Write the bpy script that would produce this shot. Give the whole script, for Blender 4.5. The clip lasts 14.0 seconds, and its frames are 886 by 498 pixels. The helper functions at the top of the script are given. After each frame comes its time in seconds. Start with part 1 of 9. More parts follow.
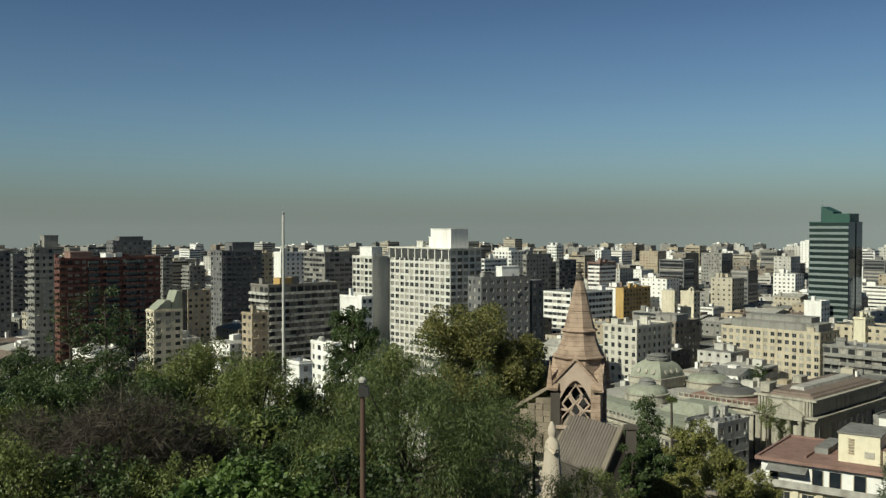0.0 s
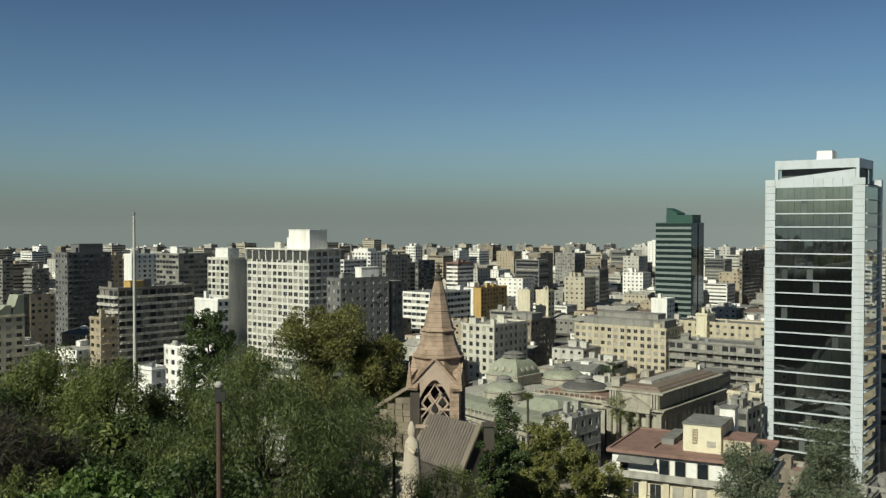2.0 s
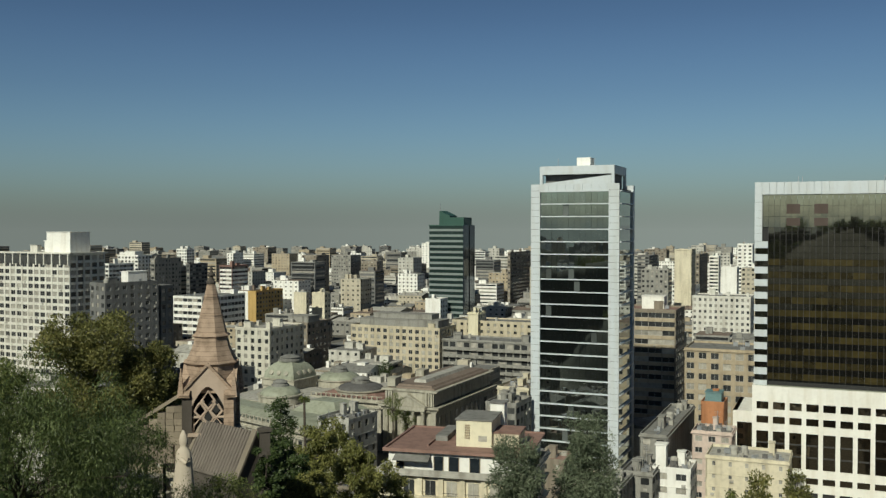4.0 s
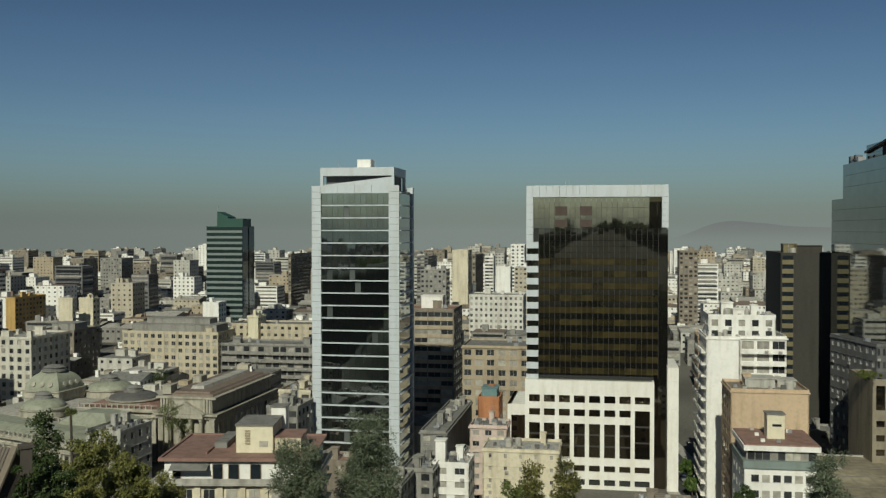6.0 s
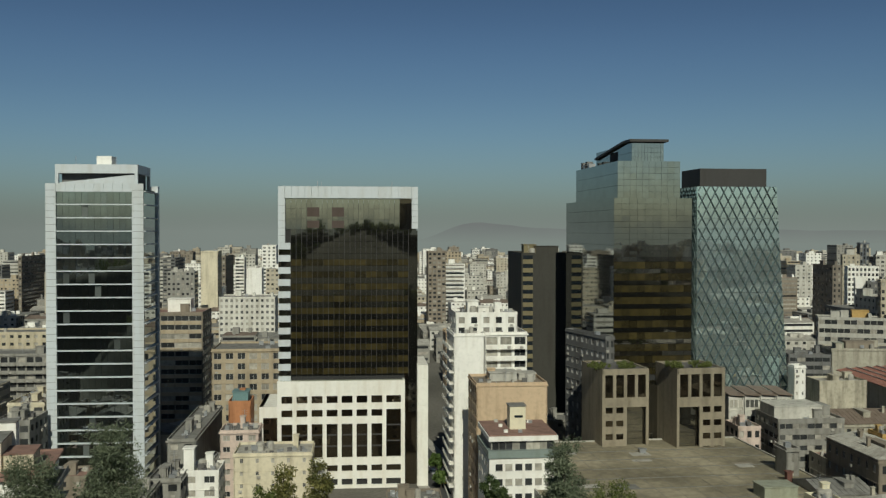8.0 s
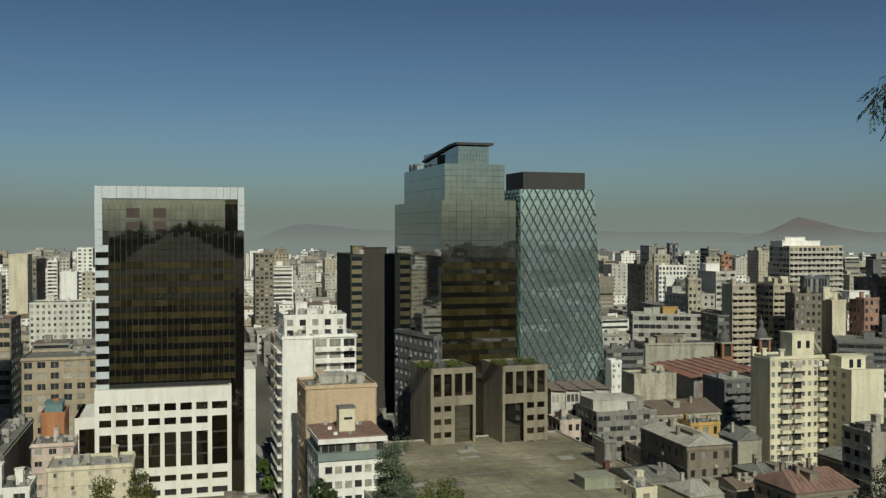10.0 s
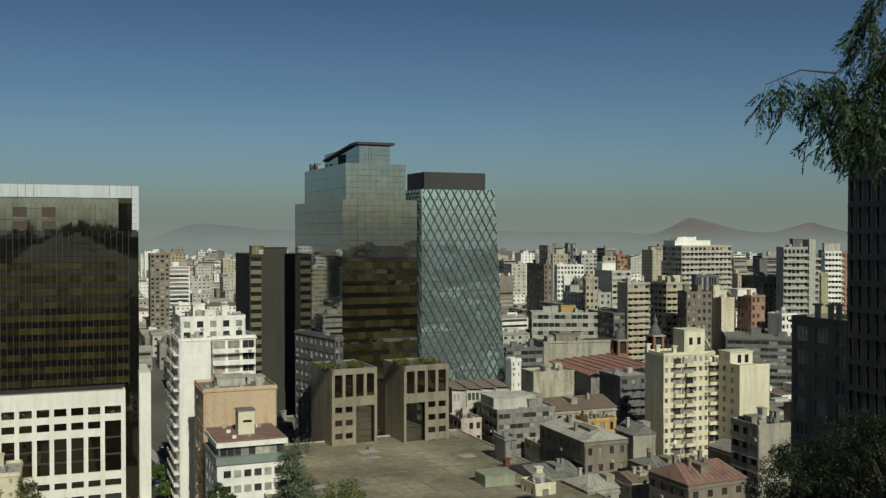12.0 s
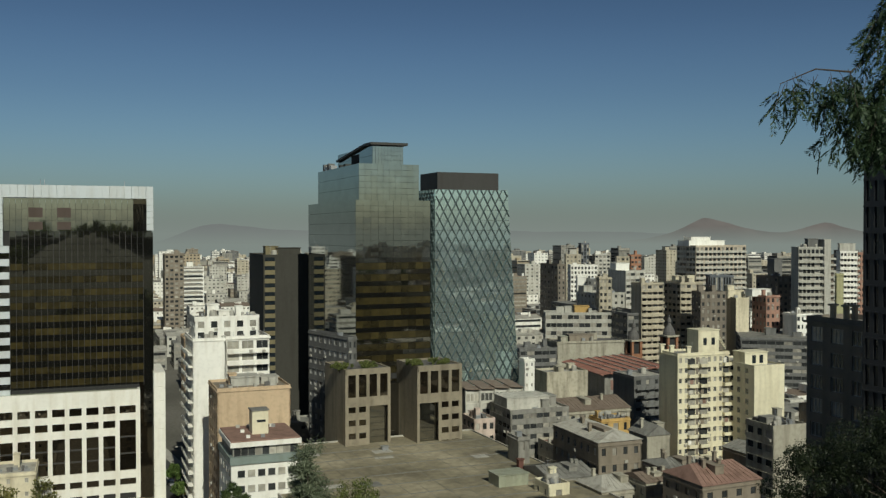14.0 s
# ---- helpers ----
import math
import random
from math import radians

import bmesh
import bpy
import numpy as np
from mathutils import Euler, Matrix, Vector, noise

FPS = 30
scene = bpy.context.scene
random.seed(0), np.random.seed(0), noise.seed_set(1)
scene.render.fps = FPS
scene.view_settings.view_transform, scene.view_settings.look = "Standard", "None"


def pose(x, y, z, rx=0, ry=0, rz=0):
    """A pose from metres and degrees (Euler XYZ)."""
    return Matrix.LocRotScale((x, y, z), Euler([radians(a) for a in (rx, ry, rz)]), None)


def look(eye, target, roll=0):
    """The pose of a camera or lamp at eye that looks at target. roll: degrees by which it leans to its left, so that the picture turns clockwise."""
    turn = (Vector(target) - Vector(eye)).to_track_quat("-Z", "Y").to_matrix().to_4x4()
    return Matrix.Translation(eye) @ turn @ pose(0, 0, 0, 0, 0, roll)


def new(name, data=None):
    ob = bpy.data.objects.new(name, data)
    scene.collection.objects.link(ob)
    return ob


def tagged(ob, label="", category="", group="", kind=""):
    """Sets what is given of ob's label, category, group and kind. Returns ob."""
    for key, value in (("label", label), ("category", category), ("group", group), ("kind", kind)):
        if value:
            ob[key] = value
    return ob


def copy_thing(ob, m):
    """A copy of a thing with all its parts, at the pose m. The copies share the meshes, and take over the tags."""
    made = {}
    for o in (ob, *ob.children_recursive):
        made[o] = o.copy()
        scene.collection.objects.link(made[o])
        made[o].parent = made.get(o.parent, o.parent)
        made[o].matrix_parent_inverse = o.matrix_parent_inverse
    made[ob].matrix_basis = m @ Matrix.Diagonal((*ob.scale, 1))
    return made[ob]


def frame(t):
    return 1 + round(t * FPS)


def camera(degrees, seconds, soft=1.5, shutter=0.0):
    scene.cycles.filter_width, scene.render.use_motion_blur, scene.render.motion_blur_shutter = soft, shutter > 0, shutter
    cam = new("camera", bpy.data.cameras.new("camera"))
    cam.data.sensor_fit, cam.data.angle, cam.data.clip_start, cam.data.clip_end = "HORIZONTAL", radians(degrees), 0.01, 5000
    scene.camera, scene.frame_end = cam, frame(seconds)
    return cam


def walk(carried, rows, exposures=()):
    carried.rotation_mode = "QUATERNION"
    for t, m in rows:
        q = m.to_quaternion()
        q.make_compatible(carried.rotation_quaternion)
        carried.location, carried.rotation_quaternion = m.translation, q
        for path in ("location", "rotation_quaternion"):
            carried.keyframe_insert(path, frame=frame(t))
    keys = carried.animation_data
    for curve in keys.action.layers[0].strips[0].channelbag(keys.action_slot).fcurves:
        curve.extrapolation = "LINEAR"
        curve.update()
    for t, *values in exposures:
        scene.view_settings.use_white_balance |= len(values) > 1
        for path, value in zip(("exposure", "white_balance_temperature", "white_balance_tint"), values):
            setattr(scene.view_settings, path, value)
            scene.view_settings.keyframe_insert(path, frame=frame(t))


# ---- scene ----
cam = camera(49.6, 14.0, soft=1.35)

# a tripod head turning on the spot; seconds, turn, tilt, lean in degrees
EYE = (0.0, 0.0, 70.0)
PATH = [(0.0, -0.00, -1.42, -0.02), (0.5, -0.33, -1.41, 0.02), (1.0, -1.57, -1.41, -0.01), (1.5, -4.83, -1.40, 0.01),
        (2.0, -8.40, -1.37, 0.00), (2.5, -12.00, -1.35, -0.03), (3.0, -15.36, -1.31, -0.05), (5.5, -31.29, -1.18, 0.04),
        (6.0, -34.76, -1.16, 0.04), (6.5, -38.65, -1.14, 0.05), (7.0, -42.41, -1.13, 0.00), (7.5, -46.19, -1.11, 0.00),
        (8.0, -49.49, -1.10, -0.06), (10.5, -61.81, -1.00, 0.00), (11.0, -63.83, -1.00, -0.01), (11.5, -65.35, -1.00, 0.01),
        (12.0, -65.59, -1.01, -0.03), (12.5, -65.29, -1.01, -0.02), (13.0, -65.04, -1.01, -0.00), (13.5, -64.91, -1.01, 0.01),
        (14.0, -64.80, -1.00, 0.02)]
walk(cam, [(t, pose(*EYE, 90 + tilt, lean, turn)) for t, turn, tilt, lean in PATH],
     exposures=((0.0, 0.0), (2.0, -0.03), (3.0, -0.1), (6.0, -0.46), (8.0, -0.5), (14.0, -0.44)))

# ---- daylight: clear sky over a layer of smog, low morning sun ----
SUN_YAW, SUN_UP = 134.0, 36.0
world = bpy.data.worlds.new("sky")
scene.world = world
world.use_nodes = True
wn, wl = world.node_tree.nodes, world.node_tree.links
wn.clear()
w_out = wn.new("ShaderNodeOutputWorld")
w_bg = wn.new("ShaderNodeBackground")
w_sky = wn.new("ShaderNodeTexSky")
w_sky.sky_type = "NISHITA"
w_sky.sun_disc = False
w_sky.sun_elevation = radians(SUN_UP)
w_sky.sun_rotation = radians(-SUN_YAW)
w_sky.air_density, w_sky.dust_density, w_sky.ozone_density = 1.0, 1.5, 2.0
w_sky.altitude = 600
w_gain = wn.new("ShaderNodeMix")
w_gain.data_type, w_gain.blend_type = "RGBA", "MULTIPLY"
w_gain.inputs[0].default_value = 1.0
w_gain.inputs[7].default_value = (0.49, 0.64, 0.70, 1)
w_mix = wn.new("ShaderNodeMix")
w_mix.data_type = "RGBA"
w_co = wn.new("ShaderNodeTexCoord")
w_sep = wn.new("ShaderNodeSeparateXYZ")
w_ramp = wn.new("ShaderNodeValToRGB")
w_tone = wn.new("ShaderNodeValToRGB")
w_map = wn.new("ShaderNodeMapRange")
w_map.inputs[1].default_value, w_map.inputs[2].default_value = -0.05, 0.45


def set_ramp(node, stops):
    ramp = node.color_ramp
    ramp.interpolation = "B_SPLINE"
    while len(ramp.elements) < len(stops):
        ramp.elements.new(0.5)
    for e, (place, col) in zip(ramp.elements, stops):
        e.position, e.color = place, (*col, 1)


# share of smog, and the tint of the clear sky, from below the horizon upwards
set_ramp(w_ramp, [(p, (g, g, g)) for p, g in ((0.0, 1.0), (0.095, 1.0), (0.11, 0.90), (0.13, 0.66), (0.155, 0.40), (0.185, 0.20), (0.23, 0.07), (0.3, 0.0))])
set_ramp(w_tone, ((0.1, (0.42, 0.52, 0.53)), (0.16, (0.43, 0.55, 0.595)), (0.22, (0.465, 0.585, 0.635)), (0.30, (0.455, 0.58, 0.645)), (0.38, (0.415, 0.53, 0.605)), (0.52, (0.36, 0.465, 0.56)), (0.75, (0.22, 0.285, 0.34)), (1.0, (0.10, 0.15, 0.19))))
wl.new(w_co.outputs["Generated"], w_sep.inputs[0])
# the smog is paler over the north-west
w_side = wn.new("ShaderNodeMapRange")
w_side.inputs[1].default_value, w_side.inputs[2].default_value = 0.15, 0.6
w_side.inputs[3].default_value, w_side.inputs[4].default_value = 1.0, 1.34
w_pale = wn.new("ShaderNodeVectorMath")
w_pale.operation = "SCALE"
w_pale.inputs[0].default_value = (2.12, 2.48, 2.25)
wl.new(w_sep.outputs[0], w_side.inputs[0])
wl.new(w_side.outputs[0], w_pale.inputs["Scale"])
wl.new(w_pale.outputs[0], w_mix.inputs[7])
wl.new(w_sep.outputs[2], w_map.inputs[0])
wl.new(w_map.outputs[0], w_ramp.inputs[0])
wl.new(w_map.outputs[0], w_tone.inputs[0])
wl.new(w_tone.outputs[0], w_gain.inputs[7])
wl.new(w_sky.outputs[0], w_gain.inputs[6])
wl.new(w_gain.outputs[2], w_mix.inputs[6])
wl.new(w_ramp.outputs[0], w_mix.inputs[0])
wl.new(w_mix.outputs[2], w_bg.inputs[0])
w_bg.inputs[1].default_value = 0.10
wl.new(w_bg.outputs[0], w_out.inputs[0])

sun = new("sun", bpy.data.lights.new("sun", "SUN"))
sun.data.energy, sun.data.angle, sun.data.color = 4.35, radians(0.6), (0.975, 0.985, 0.825)
sx, sy = -math.sin(radians(SUN_YAW)), math.cos(radians(SUN_YAW))
sun.matrix_world = look((sx * 100, sy * 100, 100 * math.tan(radians(SUN_UP))), (0, 0, 0))


# ---- materials ----
def mat_base(name, rough=0.8, metal=0.0):
    m = bpy.data.materials.new(name)
    m.use_nodes = True
    n, l = m.node_tree.nodes, m.node_tree.links
    b = n["Principled BSDF"]
    b.inputs["Roughness"].default_value = rough
    b.inputs["Metallic"].default_value = metal
    return m, n, l, b


def noise_node(n, l, scale, detail=4.0, stretch=(1, 1, 1)):
    geo = n.new("ShaderNodeNewGeometry")
    mp = n.new("ShaderNodeMapping")
    mp.inputs["Scale"].default_value = stretch
    t = n.new("ShaderNodeTexNoise")
    t.inputs["Scale"].default_value, t.inputs["Detail"].default_value = scale, detail
    l.new(geo.outputs["Position"], mp.inputs[0])
    l.new(mp.outputs[0], t.inputs["Vector"])
    return t


def ramp_node(n, l, fac, stops):
    r = n.new("ShaderNodeValToRGB")
    e = r.color_ramp.elements
    while len(e) < len(stops):
        e.new(0.5)
    for i, (p, c) in enumerate(stops):
        e[i].position, e[i].color = p, (*c, 1)
    l.new(fac, r.inputs[0])
    return r


def mix_node(n, l, a, b, fac, kind="MIX"):
    x = n.new("ShaderNodeMix")
    x.data_type, x.blend_type = "RGBA", kind
    for sock, val in ((x.inputs[6], a), (x.inputs[7], b), (x.inputs[0], fac)):
        if isinstance(val, (int, float)):
            sock.default_value = val
        elif isinstance(val, tuple):
            sock.default_value = (*val, 1)
        else:
            l.new(val, sock)
    return x.outputs[2]


def paint(name, col, rough=0.85, stain=0.35, bump=0.15, vary=0.0):
    """Weathered render or paint: broad blotches, vertical runs of dirt, fine grain."""
    m, n, l, b = mat_base(name, rough)
    big = noise_node(n, l, 0.12, 5)
    run = noise_node(n, l, 0.55, 6, (1, 1, 0.12))
    fine = noise_node(n, l, 6.0, 3)
    dark = tuple(c * (1 - stain) * f for c, f in zip(col, (1.0, 0.97, 0.92)))
    f1 = ramp_node(n, l, big.outputs[0], [(0.35, (0, 0, 0)), (0.7, (1, 1, 1))])
    f2 = ramp_node(n, l, run.outputs[0], [(0.48, (0, 0, 0)), (0.75, (1, 1, 1))])
    c1 = mix_node(n, l, col, tuple(c * (1 - stain * 0.4) for c in col), f1.outputs[0])
    c2 = mix_node(n, l, c1, dark, f2.outputs[0])
    patch = noise_node(n, l, 1.1, 7)
    f3 = ramp_node(n, l, patch.outputs[0], [(0.34, (1 - stain * 0.28,) * 3), (0.5, (1, 1, 1)), (0.68, (1 + stain * 0.10,) * 3)])
    c2 = mix_node(n, l, c2, f3.outputs[0], 1.0, "MULTIPLY")
    if vary:
        info = n.new("ShaderNodeObjectInfo")
        v = ramp_node(n, l, info.outputs["Random"], [(0.0, (1 - vary,) * 3), (1.0, (1 + vary,) * 3)])
        c2 = mix_node(n, l, c2, v.outputs[0], 1.0, "MULTIPLY")
    l.new(c2, b.inputs["Base Color"])
    bp = n.new("ShaderNodeBump")
    bp.inputs["Strength"].default_value, bp.inputs["Distance"].default_value = bump, 0.05
    l.new(fine.outputs[0], bp.inputs["Height"])
    l.new(bp.outputs[0], b.inputs["Normal"])
    return m


def pane(name, dark=(0.03, 0.032, 0.033), pale=(0.36, 0.34, 0.29), share=0.5, island=False, rough=0.08):
    """Window glass; a share of the windows show blinds or curtains close behind it."""
    m, n, l, b = mat_base(name, rough)
    if island:
        src = n.new("ShaderNodeNewGeometry").outputs["Random Per Island"]
    else:
        src = n.new("ShaderNodeObjectInfo").outputs["Random"]
    mid = tuple(0.5 * (p + q) for p, q in zip(dark, pale))
    r = ramp_node(n, l, src, [(0.0, dark), (1 - share, tuple(c * 1.8 for c in dark)), (1 - share + 0.02, mid), (1.0, pale)])
    spot = noise_node(n, l, 0.7, 3)
    v = ramp_node(n, l, spot.outputs[0], [(0.3, (0.7, 0.7, 0.7)), (0.7, (1.15, 1.15, 1.15))])
    l.new(mix_node(n, l, r.outputs[0], v.outputs[0], 1.0, "MULTIPLY"), b.inputs["Base Color"])
    b.inputs["IOR"].default_value = 1.6
    return m


def mirror_glass(name, col, rough=0.03, metal=1.0, wave=0.0, blinds=None, share=0.0):
    """Coated curtain-wall glass: a tinted mirror, each sheet very slightly out of true; a share of the sheets show blinds."""
    m, n, l, b = mat_base(name, rough, metal)
    g = noise_node(n, l, 0.25, 3)
    r = ramp_node(n, l, g.outputs[0], [(0.3, tuple(c * 0.85 for c in col)), (0.7, col)])
    out = r.outputs[0]
    if blinds:
        rnd = n.new("ShaderNodeObjectInfo").outputs["Random"]
        on = ramp_node(n, l, rnd, [(0.0, (0, 0, 0)), (1 - share, (0, 0, 0)), (1 - share + 0.01, (0.55, 0.55, 0.55)), (1.0, (0.9, 0.9, 0.9))])
        out = mix_node(n, l, out, blinds, on.outputs[0])
        inv = n.new("ShaderNodeMath")
        inv.operation = "SUBTRACT"
        inv.inputs[0].default_value = metal
        l.new(on.outputs[0], inv.inputs[1])
        l.new(inv.outputs[0], b.inputs["Metallic"])
    l.new(out, b.inputs["Base Color"])
    b.inputs["IOR"].default_value = 1.6
    if wave:
        w = noise_node(n, l, 0.35, 2)
        bp = n.new("ShaderNodeBump")
        bp.inputs["Strength"].default_value, bp.inputs["Distance"].default_value = wave, 0.05
        l.new(w.outputs[0], bp.inputs["Height"])
        l.new(bp.outputs[0], b.inputs["Normal"])
    return m


def leafy(name, a, c, rough=0.55):
    m, n, l, b = mat_base(name, rough)
    isl = n.new("ShaderNodeNewGeometry").outputs["Random Per Island"]
    r = ramp_node(n, l, isl, [(0.0, a), (0.6, tuple((p + q) / 2 for p, q in zip(a, c))), (1.0, c)])
    big = noise_node(n, l, 0.5, 3)
    v = ramp_node(n, l, big.outputs[0], [(0.3, (0.65, 0.68, 0.6)), (0.7, (1.2, 1.15, 1.1))])
    col = mix_node(n, l, r.outputs[0], v.outputs[0], 1.0, "MULTIPLY")
    l.new(col, b.inputs["Base Color"])
    tr = n.new("ShaderNodeBsdfTranslucent")
    l.new(col, tr.inputs[0])
    ms = n.new("ShaderNodeMixShader")
    ms.inputs[0].default_value = 0.35
    l.new(b.outputs[0], ms.inputs[1])
    l.new(tr.outputs[0], ms.inputs[2])
    l.new(ms.outputs[0], n["Material Output"].inputs[0])
    return m


WHITE = paint("white_render", (0.87, 0.85, 0.79), stain=0.22)
DULLCREAM = paint("dull_cream_render", (0.56, 0.49, 0.355))
PALE = paint("pale_stone_render", (0.62, 0.59, 0.50), stain=0.3)
CREAM = paint("cream_render", (0.70, 0.63, 0.47))
YELLOW = paint("pale_yellow_render", (0.76, 0.70, 0.515), stain=0.25)
GREY = paint("grey_concrete", (0.29, 0.28, 0.25), stain=0.45)
DARKGREY = paint("dark_grey_concrete", (0.17, 0.17, 0.165))
TAN = paint("tan_render", (0.43, 0.355, 0.25))
OCHRE = paint("ochre_render", (0.55, 0.36, 0.13))
PEACH = paint("peach_render", (0.60, 0.45, 0.30))
PINK = paint("pink_render", (0.62, 0.50, 0.43))
BRICK = paint("red_brick_wall", (0.15, 0.065, 0.05))
BROWN = paint("brown_concrete", (0.26, 0.22, 0.17))
STONE = paint("sooty_limestone", (0.44, 0.41, 0.33), stain=0.5)
TERRA = paint("red_roof_paint", (0.29, 0.175, 0.14), stain=0.4)
ROOFBROWN = paint("brown_roof_sheet", (0.215, 0.165, 0.13), stain=0.35)
ROOF = paint("grey_roof_felt", (0.24, 0.235, 0.215), stain=0.5)
ROOFPALE = paint("pale_roof_screed", (0.45, 0.43, 0.38), stain=0.45)
ROOFDARK = paint("dark_roof_felt", (0.13, 0.125, 0.12), stain=0.4)
COPPER = paint("green_copper_sheet", (0.33, 0.345, 0.262), rough=0.6, stain=0.35)
ASPHALT = paint("asphalt", (0.06, 0.06, 0.06), stain=0.3)
# shade of a long balconied side is put into this brown-grey
BROWNGREY = paint("shaded_brown_grey_render", (0.24, 0.22, 0.195))
ORANGE = paint("orange_render", (0.50, 0.22, 0.10))
TEAL = paint("teal_sheet", (0.16, 0.27, 0.27), rough=0.5)
RUSTROOF = paint("rust_red_sheet", (0.33, 0.16, 0.12), rough=0.7, stain=0.35)
RIBDARK = paint("dark_metal_ribs", (0.035, 0.036, 0.04), rough=0.5, stain=0.2)
# dark brown; for walls turned from the sun their shade is in it
SHADEBROWN = paint("shade_brown_panels", (0.21, 0.18, 0.145), stain=0.3)
FARWHITE = paint("dusty_white_render", (0.56, 0.54, 0.48), stain=0.45)
FARCREAM = paint("dusty_cream_render", (0.51, 0.455, 0.35))
METAL, *_ = mat_base("galvanised_steel", 0.45, 0.7)
METAL.node_tree.nodes["Principled BSDF"].inputs["Base Color"].default_value = (0.42, 0.43, 0.44, 1)
GLASS = pane("window_glass", pale=(0.50, 0.47, 0.40), share=0.45)
PALEGLASS = pane("curtained_glass", (0.075, 0.075, 0.065), (0.46, 0.43, 0.36), 0.6)
DIMGLASS = pane("dim_glass", (0.012, 0.016, 0.02), (0.05, 0.05, 0.05), 0.2, True)
GLASS_S = pane("window_glass_far", pale=(0.46, 0.43, 0.37), share=0.42, island=True)
FRAME = paint("window_frame_paint", (0.45, 0.44, 0.42), stain=0.2)


PEACHWHITE = paint("beige_white_render", (0.56, 0.48, 0.38), stain=0.25)
GREYWHITE = paint("weathered_pale_concrete", (0.47, 0.455, 0.405), stain=0.4)
BRICKPINK = paint("faded_red_brick", (0.38, 0.22, 0.165), stain=0.3)
BRICKORANGE = paint("orange_red_brick", (0.42, 0.21, 0.13), stain=0.3)
SAGE = paint("yellow_green_render", (0.46, 0.44, 0.25), stain=0.25)
BLUEGREY = paint("blue_grey_cladding", (0.15, 0.165, 0.185), stain=0.3)
# very dark: shade over the slab tower's front is part of this colour
DARKOLIVE = paint("shaded_olive_brown_panels", (0.048, 0.046, 0.038), stain=0.25)
OLIVEBAND = paint("dull_yellow_bands", (0.20, 0.17, 0.095), stain=0.25)
WORNCREAM = paint("patched_cream_plaster", (0.52, 0.475, 0.37), stain=0.6, bump=0.4)
SLABSTONE = paint("pale_grey_concrete_grid", (0.68, 0.66, 0.59), stain=0.3)
CURTAIN = pane("white_curtained_glass", (0.05, 0.05, 0.05), (0.82, 0.81, 0.78), 0.85)


# ---- mesh helpers ----
class Shape:
    """Collects boxes and faces, in metres, for one mesh."""

    def __init__(self):
        self.v, self.f, self.mi = [], [], []

    def face(self, pts, mi=0):
        k = len(self.v)
        self.v.extend(tuple(p) for p in pts)
        self.f.append(tuple(range(k, k + len(pts))))
        self.mi.append(mi)

    def hexa(self, p, mi=0):
        """Eight corners: the lower four round, then the upper four."""
        k = len(self.v)
        self.v.extend(tuple(q) for q in p)
        for q in ((3, 2, 1, 0), (4, 5, 6, 7), (0, 1, 5, 4), (1, 2, 6, 5), (2, 3, 7, 6), (3, 0, 4, 7)):
            self.f.append(tuple(k + i for i in q))
            self.mi.append(mi)

    def box(self, x0, x1, y0, y1, z0, z1, mi=0):
        self.hexa([(x0, y0, z0), (x1, y0, z0), (x1, y1, z0), (x0, y1, z0),
                   (x0, y0, z1), (x1, y0, z1), (x1, y1, z1), (x0, y1, z1)], mi)

    def frustum(self, x0, x1, y0, y1, z0, z1, inset, mi=0):
        i = inset
        self.hexa([(x0, y0, z0), (x1, y0, z0), (x1, y1, z0), (x0, y1, z0),
                   (x0 + i, y0 + i, z1), (x1 - i, y0 + i, z1), (x1 - i, y1 - i, z1), (x0 + i, y1 - i, z1)], mi)

    def tube(self, pts, radii, seg=8, mi=0, cap=True):
        """A round bar along pts."""
        k = len(self.v)
        for i, p in enumerate(pts):
            p = Vector(p)
            a = Vector(pts[min(i + 1, len(pts) - 1)]) - Vector(pts[max(i - 1, 0)])
            a.normalize()
            u = a.orthogonal().normalized() if abs(a.z) < 0.95 else Vector((1, 0, 0)) - a * a.x
            u.normalize()
            w = a.cross(u)
            for s in range(seg):
                g = 2 * math.pi * s / seg
                self.v.append(tuple(p + (u * math.cos(g) + w * math.sin(g)) * radii[i]))
        for i in range(len(pts) - 1):
            for s in range(seg):
                t = (s + 1) % seg
                self.f.append((k + i * seg + s, k + i * seg + t, k + (i + 1) * seg + t, k + (i + 1) * seg + s))
                self.mi.append(mi)
        if cap:
            self.f.append(tuple(k + s for s in reversed(range(seg))))
            self.f.append(tuple(k + (len(pts) - 1) * seg + s for s in range(seg)))
            self.mi.extend((mi, mi))

    def lathe(self, prof, seg=24, cx=0.0, cy=0.0, mi=0, turn=0.0):
        """A turned form: prof is (radius, height) from below to above."""
        k = len(self.v)
        for r, z in prof:
            for s in range(seg):
                g = 2 * math.pi * s / seg + turn
                self.v.append((cx + r * math.cos(g), cy + r * math.sin(g), z))
        for i in range(len(prof) - 1):
            for s in range(seg):
                t = (s + 1) % seg
                self.f.append((k + i * seg + s, k + i * seg + t, k + (i + 1) * seg + t, k + (i + 1) * seg + s))
                self.mi.append(mi)
        self.f.append(tuple(k + (len(prof) - 1) * seg + s for s in range(seg)))
        self.mi.append(mi)

    def mesh(self, name, mats, smooth=False):
        me = bpy.data.meshes.new(name)
        me.from_pydata(self.v, [], self.f)
        for m in mats:
            me.materials.append(m)
        if len(mats) > 1:
            me.polygons.foreach_set("material_index", self.mi)
        if smooth:
            me.polygons.foreach_set("use_smooth", [True] * len(me.polygons))
        me.update()
        return me


